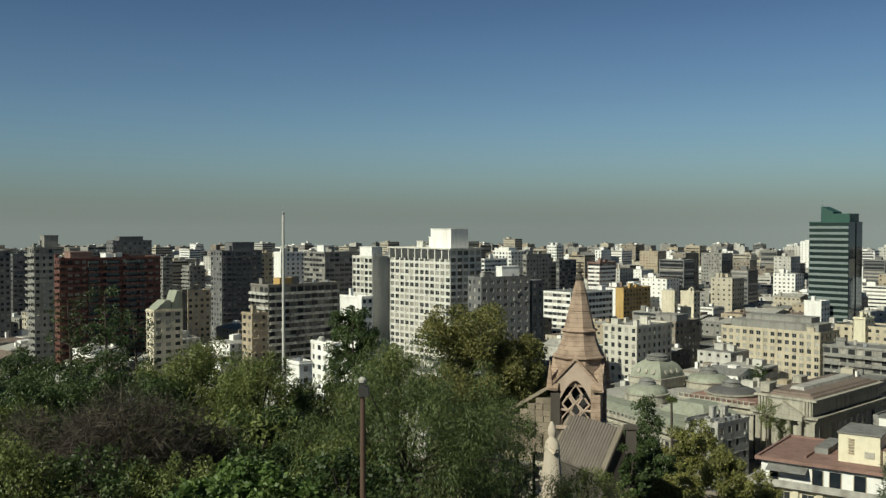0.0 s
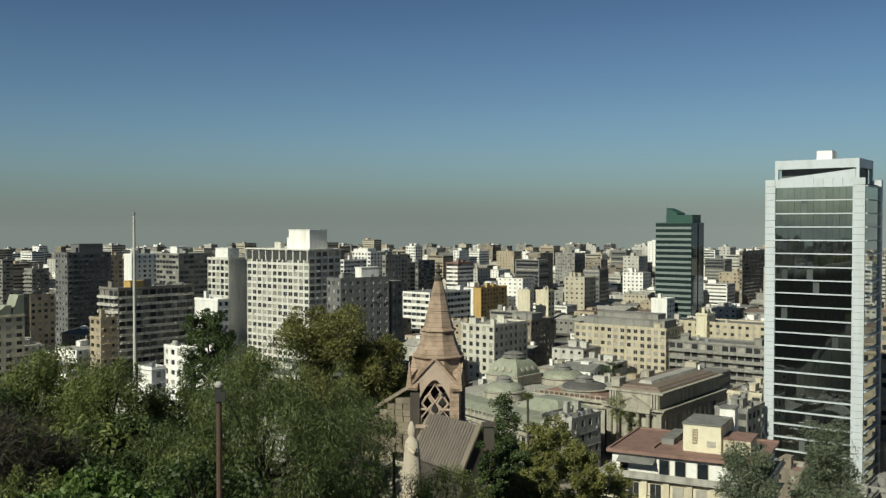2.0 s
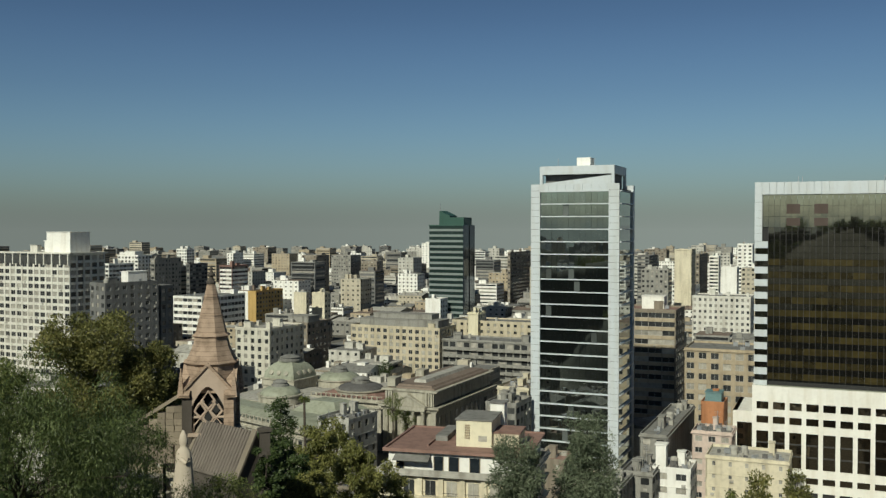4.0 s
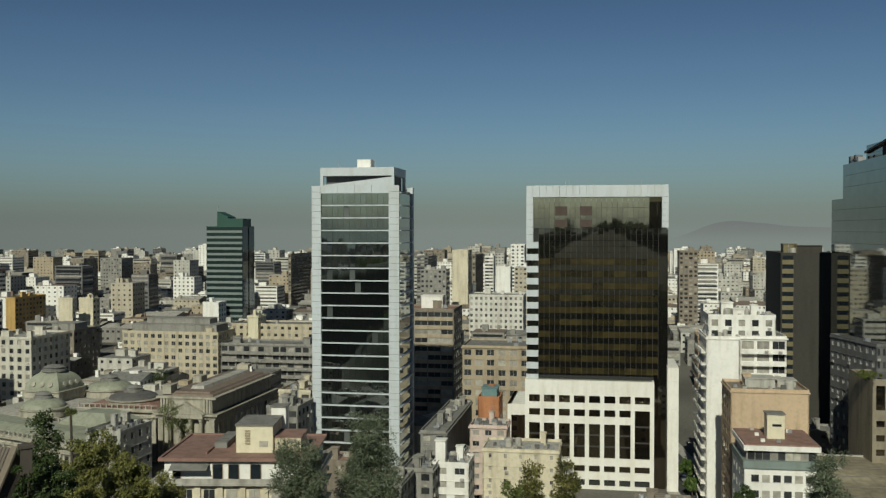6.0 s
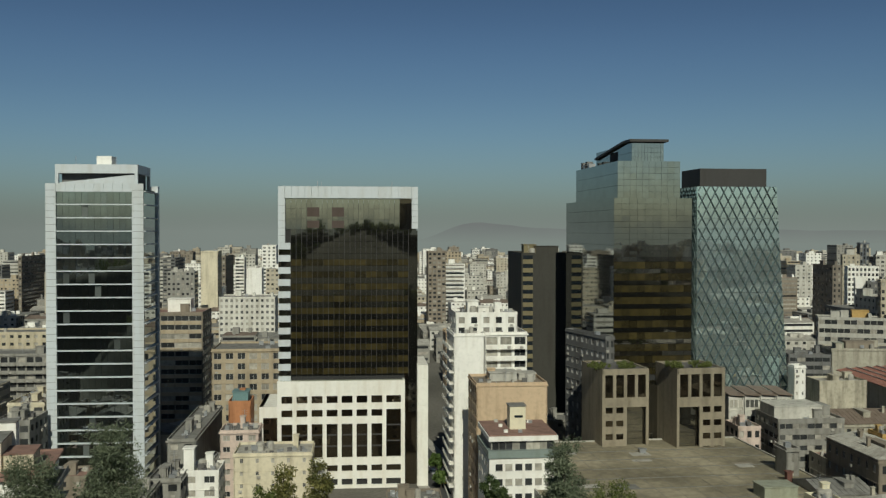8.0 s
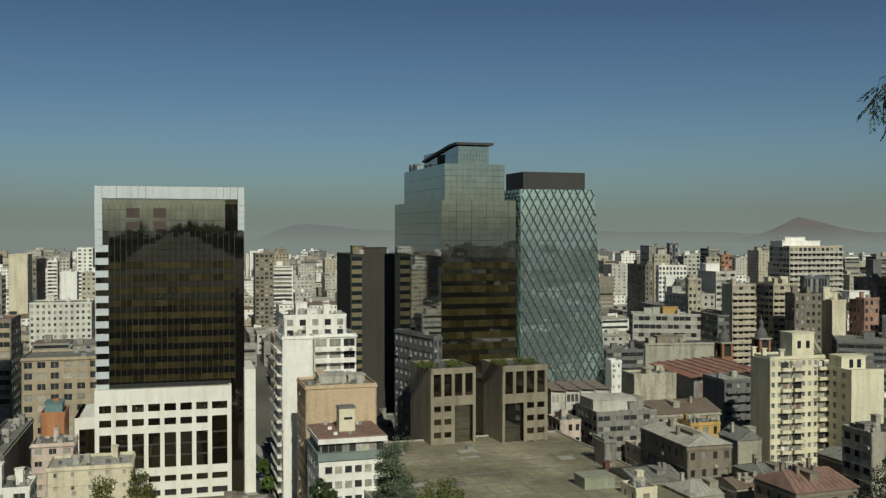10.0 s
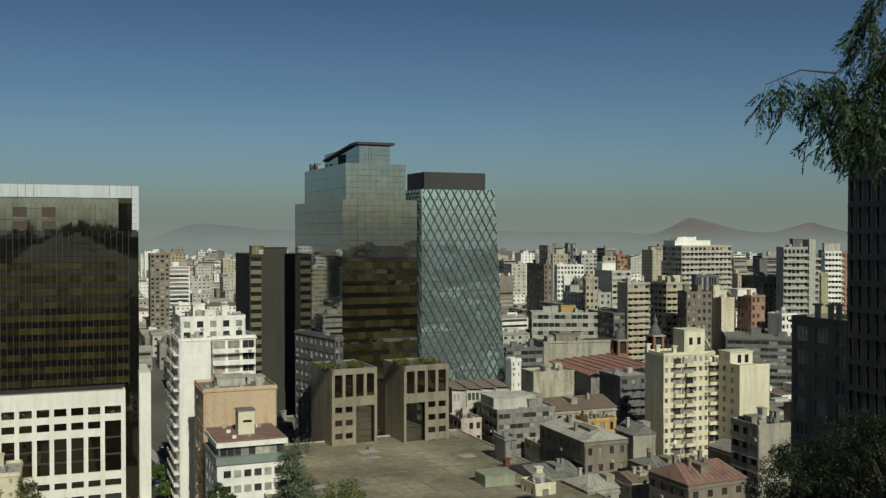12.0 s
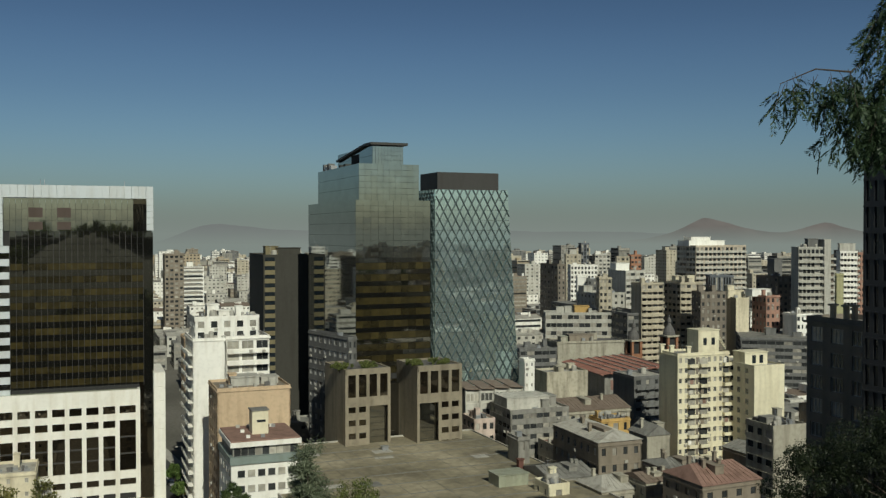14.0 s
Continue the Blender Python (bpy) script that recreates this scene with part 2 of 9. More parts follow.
def thing(name, x, y, z, rz, label, category, group="", kind=""):
    ob = new(name)
    ob.empty_display_size = 0.5
    ob.matrix_world = pose(x, y, z, 0, 0, rz)
    return tagged(ob, label, category, group, kind)


def part(name, shape, mats, parent, label="", kind="", smooth=False, at=None):
    me = shape.mesh(name, mats if isinstance(mats, (list, tuple)) else [mats], smooth) if isinstance(shape, Shape) else shape
    ob = new(name, me)
    ob.parent = parent
    if at is not None:
        ob.matrix_basis = at
    return tagged(ob, label, kind=kind)


def face_box(s, k, w, d, u0, u1, n0, n1, z0, z1, mi=0):
    """A box on side k of a w x d block: u along the side, n outwards from it."""
    if k == 0:
        s.box(-w / 2 + u0, -w / 2 + u1, -d / 2 - n1, -d / 2 - n0, z0, z1, mi)
    elif k == 1:
        s.box(w / 2 + n0, w / 2 + n1, -d / 2 + u0, -d / 2 + u1, z0, z1, mi)
    elif k == 2:
        s.box(w / 2 - u1, w / 2 - u0, d / 2 + n0, d / 2 + n1, z0, z1, mi)
    else:
        s.box(-w / 2 - n1, -w / 2 - n0, d / 2 - u1, d / 2 - u0, z0, z1, mi)


def face_quad(s, k, w, d, u0, u1, n, z0, z1):
    """A single pane on side k, facing outwards."""
    if k == 0:
        p = [(-w / 2 + u0, -d / 2 - n), (-w / 2 + u1, -d / 2 - n)]
    elif k == 1:
        p = [(w / 2 + n, -d / 2 + u0), (w / 2 + n, -d / 2 + u1)]
    elif k == 2:
        p = [(w / 2 - u0, d / 2 + n), (w / 2 - u1, d / 2 + n)]
    else:
        p = [(-w / 2 - n, d / 2 - u0), (-w / 2 - n, d / 2 - u1)]
    (xa, ya), (xb, yb) = p
    s.face([(xa, ya, z0), (xb, yb, z0), (xb, yb, z1), (xa, ya, z1)])


def face_pose(k, w, d, u, n, z):
    """A pose on side k whose x runs along the side and whose -y points outwards."""
    if k == 0:
        return pose(-w / 2 + u, -d / 2 - n, z, 0, 0, 0)
    if k == 1:
        return pose(w / 2 + n, -d / 2 + u, z, 0, 0, 90)
    if k == 2:
        return pose(w / 2 - u, d / 2 + n, z, 0, 0, 180)
    return pose(-w / 2 - n, d / 2 - u, z, 0, 0, -90)


def side_point(k, w, d, u, n, z):
    """A point on side k of a w x d block: u along the side, n outwards from it."""
    return ((-w / 2 + u, -d / 2 - n, z), (w / 2 + n, -d / 2 + u, z), (w / 2 - u, d / 2 + n, z), (-w / 2 - n, d / 2 - u, z))[k]


def pierced_wall(s, k, w, d, cols, rows, thick):
    """One connected wall on side k: cols are (u, solid) and rows (z, solid) from edge to edge; where both are open stands an opening."""
    us, zs = [c[0] for c in cols], [r[0] for r in rows]
    index = {}

    def vert(i, j, deep):
        if (i, j, deep) not in index:
            index[i, j, deep] = len(s.v)
            s.v.append(side_point(k, w, d, us[i], -thick if deep else 0.0, zs[j]))
        return index[i, j, deep]

    def solid(i, j):
        return 0 <= i < len(us) - 1 and 0 <= j < len(zs) - 1 and (cols[i][1] or rows[j][1])

    def add(q, mi):
        s.f.append(q)
        s.mi.append(mi)
    for i in range(len(us) - 1):
        for j in range(len(zs) - 1):
            if not solid(i, j):
                continue
            mi = 1 if rows[j][1] == 2 and not cols[i][1] else 0
            add((vert(i, j, 0), vert(i + 1, j, 0), vert(i + 1, j + 1, 0), vert(i, j + 1, 0)), mi)
            if not solid(i - 1, j):
                add((vert(i, j, 1), vert(i, j, 0), vert(i, j + 1, 0), vert(i, j + 1, 1)), mi)
            if not solid(i + 1, j):
                add((vert(i + 1, j, 0), vert(i + 1, j, 1), vert(i + 1, j + 1, 1), vert(i + 1, j + 1, 0)), mi)
            if not solid(i, j - 1):
                add((vert(i, j, 1), vert(i + 1, j, 1), vert(i + 1, j, 0), vert(i, j, 0)), mi)
            if not solid(i, j + 1):
                add((vert(i, j + 1, 0), vert(i + 1, j + 1, 0), vert(i + 1, j + 1, 1), vert(i, j + 1, 1)), mi)


def square_ring(s, w, d, wide, z0, z1):
    """A closed kerb round a w x d rectangle, wide inwards, in one piece."""
    k = len(s.v)
    for inset in (0.0, wide):
        for z in (z0, z1):
            a, b = w / 2 - inset, d / 2 - inset
            s.v.extend(((-a, -b, z), (a, -b, z), (a, b, z), (-a, b, z)))
    for i in range(4):
        j = (i + 1) % 4
        for q in ((i, j, 4 + j, 4 + i), (8 + j, 8 + i, 12 + i, 12 + j), (4 + i, 4 + j, 12 + j, 12 + i), (8 + i, 8 + j, j, i)):
            s.f.append(tuple(k + v for v in q))
            s.mi.append(0)


WINDOW_MESHES = {}


def window_mesh(ow, oh, lights=2, glass=None):
    """One window: a frame standing proud of its panes, all of one piece."""
    key = (round(ow, 1), round(oh, 1), lights, glass.name if glass else "")
    if key not in WINDOW_MESHES:
        s = Shape()
        a, b, t = ow / 2, oh / 2, 0.07
        xs = [-a, -a + t]
        for i in range(1, lights):
            c = -a + ow * i / lights
            xs += [c - t / 2, c + t / 2]
        xs += [a - t, a]
        zs = [-b, -b + t, b - t, b]
        index = {}

        def vert(i, j, deep):
            if (i, j, deep) not in index:
                index[i, j, deep] = len(s.v)
                s.v.append((xs[i], 0.0 if deep else -0.06, zs[j]))
            return index[i, j, deep]

        def is_glass(i, j):
            return j == 1 and 0 < i < len(xs) - 2 and i % 2 == 1
        for i in range(len(xs) - 1):
            for j in range(3):
                d = is_glass(i, j)
                s.f.append((vert(i, j, d), vert(i + 1, j, d), vert(i + 1, j + 1, d), vert(i, j + 1, d)))
                s.mi.append(1 if d else 0)
                if d:
                    for p, q in (((i, j), (i + 1, j)), ((i + 1, j), (i + 1, j + 1)), ((i + 1, j + 1), (i, j + 1)), ((i, j + 1), (i, j))):
                        s.f.append((vert(*p, False), vert(*q, False), vert(*q, True), vert(*p, True)))
                        s.mi.append(0)
        WINDOW_MESHES[key] = s.mesh("window", [FRAME, glass or GLASS])
    return WINDOW_MESHES[key]


PLACED = []


def occupy(x, y, r, rz=-44.0, w=None, d=None):
    """Keep a plot of the plan for one building: a square of half-width r, or w x d."""
    g = radians(rz)
    PLACED.append((x, y, math.cos(g), math.sin(g), (w or r * 1.7) / 2, (d or r * 1.7) / 2))


def clutter(root, w, d, h, rng, wall, amount=4):
    """Lift houses, tanks, ducts and masts on a flat roof."""
    for i in range(amount):
        a = rng.uniform(1.2, max(1.6, min(4.0, w * 0.22)))
        b = rng.uniform(1.2, max(1.6, min(4.0, d * 0.22)))
        cx, cy = rng.uniform(-w / 2 + a, w / 2 - a), rng.uniform(-d / 2 + b, d / 2 - b)
        k = rng.random()
        s = Shape()
        if k < 0.45:
            z = rng.uniform(1.6, 3.2)
            s.box(cx - a / 2, cx + a / 2, cy - b / 2, cy + b / 2, h, h + z)
            s.box(cx - a / 2 - 0.15, cx + a / 2 + 0.15, cy - b / 2 - 0.15, cy + b / 2 + 0.15, h + z, h + z + 0.18)
            part("roof_hut", s, wall, root)
        elif k < 0.65:
            r = rng.uniform(0.6, 1.1)
            s.lathe([(r, h), (r, h + 1.6), (r * 0.75, h + 1.9), (0.1, h + 2.0)], 12, cx, cy)
            part("water_tank", s, ROOFPALE, root, smooth=False)
        elif k < 0.85:
            s.box(cx - 0.7, cx + 0.7, cy - 0.5, cy + 0.5, h + 0.2, h + 1.3)
            s.box(cx - 0.6, cx - 0.4, cy - 0.4, cy + 0.4, h, h + 0.2)
            s.box(cx + 0.4, cx + 0.6, cy - 0.4, cy + 0.4, h, h + 0.2)
            part("air_conditioner", s, METAL, root)
        else:
            z = rng.uniform(3, 6)
            s.tube([(cx, cy, h), (cx, cy, h + z)], [0.06, 0.04], 6)
            for j in range(3):
                s.box(cx - 0.7 + j * 0.1, cx + 0.7 - j * 0.1, cy - 0.02, cy + 0.02, h + z - 0.3 - j * 0.5, h + z - 0.26 - j * 0.5)
            part("antenna", s, METAL, root)


def block(x, y, rz, w, d, h, floors, bw, bd, wall, label, style="punched", pier=0.45, span=0.5, singles=(),
          roof=None, pent=None, clut=3, base=0.0, name="apartment_building", category="apartment building", group="",
          sides=None, glass=None, glass_s=None, lights=2, seed=1, ground=0.0, spanmat=None):
    """A city block: walls with real openings, floor slabs or balconies, parapet, roof and what stands on it.
    pier and span: the share of a bay and of a storey that is wall. sides: style for each of the four sides.
    singles: the sides whose windows are objects of their own."""
    rng = random.Random(seed * 7 + int(abs(x) * 3 + abs(y)))
    root = thing(name, x, y, ground, rz, label, category, group)
    occupy(x, y, 0, rz, w, d)
    wallm = Shape()
    glz = Shape()
    ledge = Shape()
    bal = Shape()
    units = Shape()
    near = math.hypot(x, y) < 480
    courses = rng.random() < 0.5
    in_ = 0.28
    crown = rng.choice((0.0, 0.18, 0.3))
    wallm.box(-w / 2 + in_, w / 2 - in_, -d / 2 + in_, d / 2 - in_, 0, h - 0.3)
    fh = (h - base - 0.6) / floors
    sides = sides or (style,) * 4
    for k in range(4):
        L, nb = (w, bw) if k % 2 == 0 else (d, bd)
        e = 0.012 if k % 2 == 0 else 0.0
        st = sides[k]
        uneven = False
        if base:
            face_box(wallm, k, w, d, e, L - e, -in_, 0.02, 0, base)
        if st == "blank":
            face_box(wallm, k, w, d, e, L - e, -in_, 0.0, base, h)
            continue
        bay = L / nb
        pw = bay * pier
        sp = fh * span
        rows = []
        for f in range(floors):
            z = base + f * fh
            rows += [(z, 2 if spanmat else 1), (z + sp, 0)]
            if st == "balcony":
                face_box(bal, k, w, d, 0.4, L - 0.4, -0.03, 1.25, z - 0.14, z + 0.04)
                for i in range(nb):
                    if rng.random() < 0.93:
                        face_box(bal, k, w, d, i * bay + 0.5, (i + 1) * bay - 0.25, 1.13, 1.25, z + 0.04, z + 0.95)
        rows += [(h - 0.6, 1), (h, 1)]
        cols = [(e, 1)]
        if st in ("punched", "balcony"):
            uneven = pier == 0.45 and k not in singles
            half = [rng.choice((0.62, 0.8, 1.0, 1.0, 1.25)) for _ in range(nb)]
            wide = [min(bay * 0.84, (bay - pw) * half[min(i, nb - 1 - i)]) for i in range(nb)]
            for i in range(nb):
                o = wide[i] if uneven else bay - pw
                u0, u1 = (i + 0.5) * bay - o / 2, (i + 0.5) * bay + o / 2
                cols += [(max(0.35, u0), 0), (min(L - 0.35, u1), 1)]
        else:
            cols.append((0.5, 0))
            for i in range(1, nb):
                cols += [(i * bay - 0.06, 1), (i * bay + 0.06, 0)]
            cols.append((L - 0.5, 1))
            pw = 0.14
        cols.append((L - e, 1))
        pierced_wall(wallm, k, w, d, cols, rows, in_)
        ow, oh = bay - pw, fh - sp
        if st == "punched" and courses and near and not spanmat:
            for f in range(1, floors):
                face_box(ledge, k, w, d, 0.04, L - 0.04, 0.0, 0.09, base + f * fh - 0.08, base + f * fh + 0.10)
        if near and wall is not RIBDARK and st != "blank" and not base:
            for f in range(1, floors):
                for i in range(nb):
                    if rng.random() < 0.13:
                        u = (i + rng.uniform(0.3, 0.7)) * bay
                        z = base + f * fh + rng.uniform(0.1, max(0.15, sp - 0.6))
                        out_ = 1.3 if st == "balcony" else 0.02
                        face_box(units, k, w, d, max(0.1, u - 0.42), min(L - 0.1, u + 0.42), out_, out_ + 0.35, z, z + 0.55)
        for f in range(floors):
            z = base + f * fh + sp
            for i in range(nb):
                if k in singles:
                    u = (i + 0.5) * bay
                    part("window", window_mesh(ow, oh, lights, glass), None, root, at=face_pose(k, w, d, u, -0.22, z + oh / 2))
                else:
                    u0, u1 = i * bay + pw / 2 + 0.02, (i + 1) * bay - pw / 2 - 0.02
                    if uneven:
                        u0, u1 = i * bay + (bay - wide[i]) / 2 + 0.02, (i + 1) * bay - (bay - wide[i]) / 2 - 0.02
                    face_quad(glz, k, w, d, max(0.35, u0), min(L - 0.35, u1), -0.2, z, z + oh)
    # parapet, cornice and roof
    square_ring(wallm, w + 0.06, d + 0.06, 0.23, h, h + 0.7)
    if crown:
        square_ring(wallm, w + 0.06 + 2 * crown, d + 0.06 + 2 * crown, crown, h - 0.15, h + 0.12)
    part("wall", wallm, [wall, spanmat] if spanmat else wall, root)
    if ledge.f:
        part("string_course", ledge, wall, root, kind="stuff")
    if units.f:
        part("air_conditioner", units, ROOFPALE, root, kind="stuff")
    if glz.f:
        part("window_glazing", glz, glass_s or GLASS_S, root, kind="stuff")
    if bal.f:
        part("balcony", bal, spanmat or wall, root, kind="stuff")
    rf = Shape()
    rf.box(-w / 2 + 0.2, w / 2 - 0.2, -d / 2 + 0.2, d / 2 - 0.2, h - 0.25, h + 0.08)
    part("roof", rf, roof or ROOF, root)
    for (px, py, pw_, pd, ph, pm) in pent or ():
        s = Shape()
        s.box(px - pw_ / 2, px + pw_ / 2, py - pd / 2, py + pd / 2, h + 0.08, h + ph)
        s.box(px - pw_ / 2 - 0.2, px + pw_ / 2 + 0.2, py - pd / 2 - 0.2, py + pd / 2 + 0.2, h + ph, h + ph + 0.25)
        part("penthouse", s, pm, root)
    if clut and math.hypot(x, y) < 300 and w > 4 and d > 4:
        fit = Shape()
        for i in range(16):
            a, b, t = rng.uniform(0.15, 0.7), rng.uniform(0.15, 0.7), rng.uniform(0.25, 1.3)
            cx, cy = rng.uniform(-w / 2 + 1, w / 2 - 1), rng.uniform(-d / 2 + 1, d / 2 - 1)
            fit.box(cx - a, cx + a, cy - b, cy + b, h + 0.09, h + 0.09 + t, i % 3)
        for i in range(4):
            cx, cy = rng.uniform(-w / 2 + 1, w / 2 - 1), rng.uniform(-d / 2 + 1, d / 2 - 1)
            fit.box(cx - 0.05, cx + 0.05, -d / 2 + 0.6, cy, h + 0.12, h + 0.22, 2)
            fit.tube([(cx, cy, h + 0.1), (cx, cy, h + rng.uniform(1.0, 2.6))], [0.06, 0.05], 5, 2)
        part("roof_fitting", fit, [ROOFPALE, ROOFDARK, METAL], root, kind="stuff")
    clutter(root, w - 1, d - 1, h + 0.08, rng, wall, clut + (1 if near and clut > 1 else 0))
    return root


def pitched_roof(root, w, d, h, rise, mat, along, hip=0.0, seams=0):
    """A low gable or hipped roof of sheet metal with a small overhang and standing seams."""
    s, st = Shape(), Shape()
    a, b = w / 2 + 0.3, d / 2 + 0.3
    if along:
        pts = [(-a, -b), (a, -b), (a, b), (-a, b)]
        ridge = [(-a + hip, 0), (a - hip, 0)]
    else:
        pts = [(a, -b), (a, b), (-a, b), (-a, -b)]
        ridge = [(0, -b + hip), (0, b - hip)]
    t = 0.15
    (x0, y0), (x1, y1), (x2, y2), (x3, y3) = pts
    (r0, q0), (r1, q1) = ridge
    for (ax, ay), (bx, by), (cx, cy), (ex_, ey_) in (((x0, y0), (x1, y1), (r1, q1), (r0, q0)), ((x2, y2), (x3, y3), (r0, q0), (r1, q1))):
        s.hexa([(ax, ay, h), (bx, by, h), (cx, cy, h + rise), (ex_, ey_, h + rise), (ax, ay, h + t), (bx, by, h + t), (cx, cy, h + rise + t), (ex_, ey_, h + rise + t)])
        for i in range(1, seams):
            f = i / seams
            p = Vector((ax, ay, h + t)).lerp(Vector((bx, by, h + t)), f)
            q = Vector((ex_, ey_, h + rise + t)).lerp(Vector((cx, cy, h + rise + t)), f)
            u = Vector((bx - ax, by - ay, 0)).normalized() * 0.05
            z = Vector((0, 0, 0.09))
            st.hexa([p - u, p + u, q + u, q - u, p - u + z, p + u + z, q + u + z, q - u + z])
    s.face([(x0, y0, h + t), (r0, q0, h + rise + t), (x3, y3, h + t)])
    s.face([(x1, y1, h + t), (x2, y2, h + t), (r1, q1, h + rise + t)])
    part("pitched_roof", s, mat, root)
    if st.f:
        part("standing_seam", st, mat, root, kind="stuff")


def old_house(x, y, rz, w, d, h, floors, bw, bd, wall, label, roof=None, rise=2.2, along=True, hip=0.0, stacks=2, **kw):
    """An old town house under a pitched sheet roof with chimney stacks and a dormer."""
    kw.setdefault("pier", 0.62)
    kw.setdefault("span", 0.55)
    root = block(x, y, rz, w, d, h, floors, bw, bd, wall, label, roof=roof, clut=0, name="old_house", category="house", **kw)
    pitched_roof(root, w, d, h + 0.72, rise, roof or ROOF, along, hip, max(4, int((w if along else d) / 1.1)))
    rng = random.Random(int(w * 10 + d))
    for i in range(stacks):
        cx, cy = rng.uniform(-w * 0.35, w * 0.35), rng.uniform(-d * 0.3, d * 0.3)
        s = Shape()
        s.box(cx - 0.35, cx + 0.35, cy - 0.3, cy + 0.3, h + 0.4, h + rise + 1.7)
        s.box(cx - 0.45, cx + 0.45, cy - 0.4, cy + 0.4, h + rise + 1.7, h + rise + 1.9)
        part("chimney", s, wall, root)
    s = Shape()
    cx = rng.uniform(-w * 0.25, w * 0.25)
    s.box(cx - 1.0, cx + 1.0, -d * 0.32, 0, h + 0.5, h + rise + 0.9)
    s.box(cx - 1.15, cx + 1.15, -d * 0.32 - 0.2, 0.1, h + rise + 0.9, h + rise + 1.05)
    part("dormer", s, wall, root)
    return root




# ---- the hill and the plain ----
HILL = ((0, 68.2), (6, 67.8), (20, 62.5), (45, 55.5), (60, 50.5), (75, 46), (100, 36), (120, 20), (134, 6), (141, 0))


def ground_z(x, y):
    r = math.hypot(x, y)
    a = abs((math.degrees(math.atan2(-x, y)) + 32 + 180) % 360 - 180)
    k = min(1.0, max(0.0, (a - 68) / 22)) ** 2  # a long flat-topped ridge to both sides of the view and behind it
    r = r * (1 - k) + k * (min(r, 60) * 0.2 + max(0.0, r - 60) * 0.6)
    for (r0, z0), (r1, z1) in zip(HILL, HILL[1:]):
        if r < r1:
            return z0 + (z1 - z0) * (r - r0) / (r1 - r0)
    return 0.0


def make_ground():
    s = Shape()
    radii = (2, 6, 12, 20, 32, 45, 60, 75, 88, 100, 110, 120, 127, 134, 141, 165, 220, 320, 480, 700, 1000, 1500, 2200, 3200, 4950)
    seg = 96
    s.v.append((0, 0, HILL[0][1]))
    for r in radii:
        for i in range(seg):
            g = 2 * math.pi * i / seg
            x, y = r * math.cos(g), r * math.sin(g)
            rough = 0.6 * noise.noise((x * 0.08, y * 0.08, 0)) if r < 110 else 0.0
            s.v.append((x, y, ground_z(x, y) + rough))
    for i in range(seg):
        s.f.append((0, 1 + i, 1 + (i + 1) % seg))
    for k in range(len(radii) - 1):
        a, b = 1 + k * seg, 1 + (k + 1) * seg
        for i in range(seg):
            j = (i + 1) % seg
            s.f.append((a + i, b + i, b + j, a + j))
    m, n, l, b = mat_base("earth_and_paving", 0.95)
    big, fine = noise_node(n, l, 0.02, 6), noise_node(n, l, 0.9, 6)
    c1 = ramp_node(n, l, big.outputs[0], [(0.35, (0.10, 0.095, 0.08)), (0.65, (0.17, 0.16, 0.14))])
    c2 = ramp_node(n, l, fine.outputs[0], [(0.3, (0.7, 0.7, 0.65)), (0.7, (1.1, 1.1, 1.1))])
    city = mix_node(n, l, c1.outputs[0], c2.outputs[0], 1.0, "MULTIPLY")
    soil = ramp_node(n, l, fine.outputs[0], [(0.3, (0.022, 0.028, 0.014)), (0.7, (0.055, 0.055, 0.032))])
    pos, sep = n.new("ShaderNodeNewGeometry"), n.new("ShaderNodeSeparateXYZ")
    l.new(pos.outputs["Position"], sep.inputs[0])
    edge = n.new("ShaderNodeMapRange")
    edge.inputs[1].default_value, edge.inputs[2].default_value = 0.2, 2.0
    l.new(sep.outputs[2], edge.inputs[0])
    l.new(mix_node(n, l, city, soil.outputs[0], edge.outputs[0]), b.inputs["Base Color"])
    return tagged(new("ground", s.mesh("ground", [m], True)), "earth of the hill and grey paved city plain", "ground", kind="structure")


make_ground()


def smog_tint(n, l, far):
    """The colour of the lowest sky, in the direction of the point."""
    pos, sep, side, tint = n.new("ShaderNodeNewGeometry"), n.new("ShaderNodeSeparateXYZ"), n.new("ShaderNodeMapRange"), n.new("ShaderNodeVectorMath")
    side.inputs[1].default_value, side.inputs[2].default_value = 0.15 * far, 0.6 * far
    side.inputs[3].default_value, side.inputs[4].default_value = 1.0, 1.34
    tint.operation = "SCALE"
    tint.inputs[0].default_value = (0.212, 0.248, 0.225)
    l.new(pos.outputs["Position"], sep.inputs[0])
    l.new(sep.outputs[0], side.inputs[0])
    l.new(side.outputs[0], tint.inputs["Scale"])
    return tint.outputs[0]


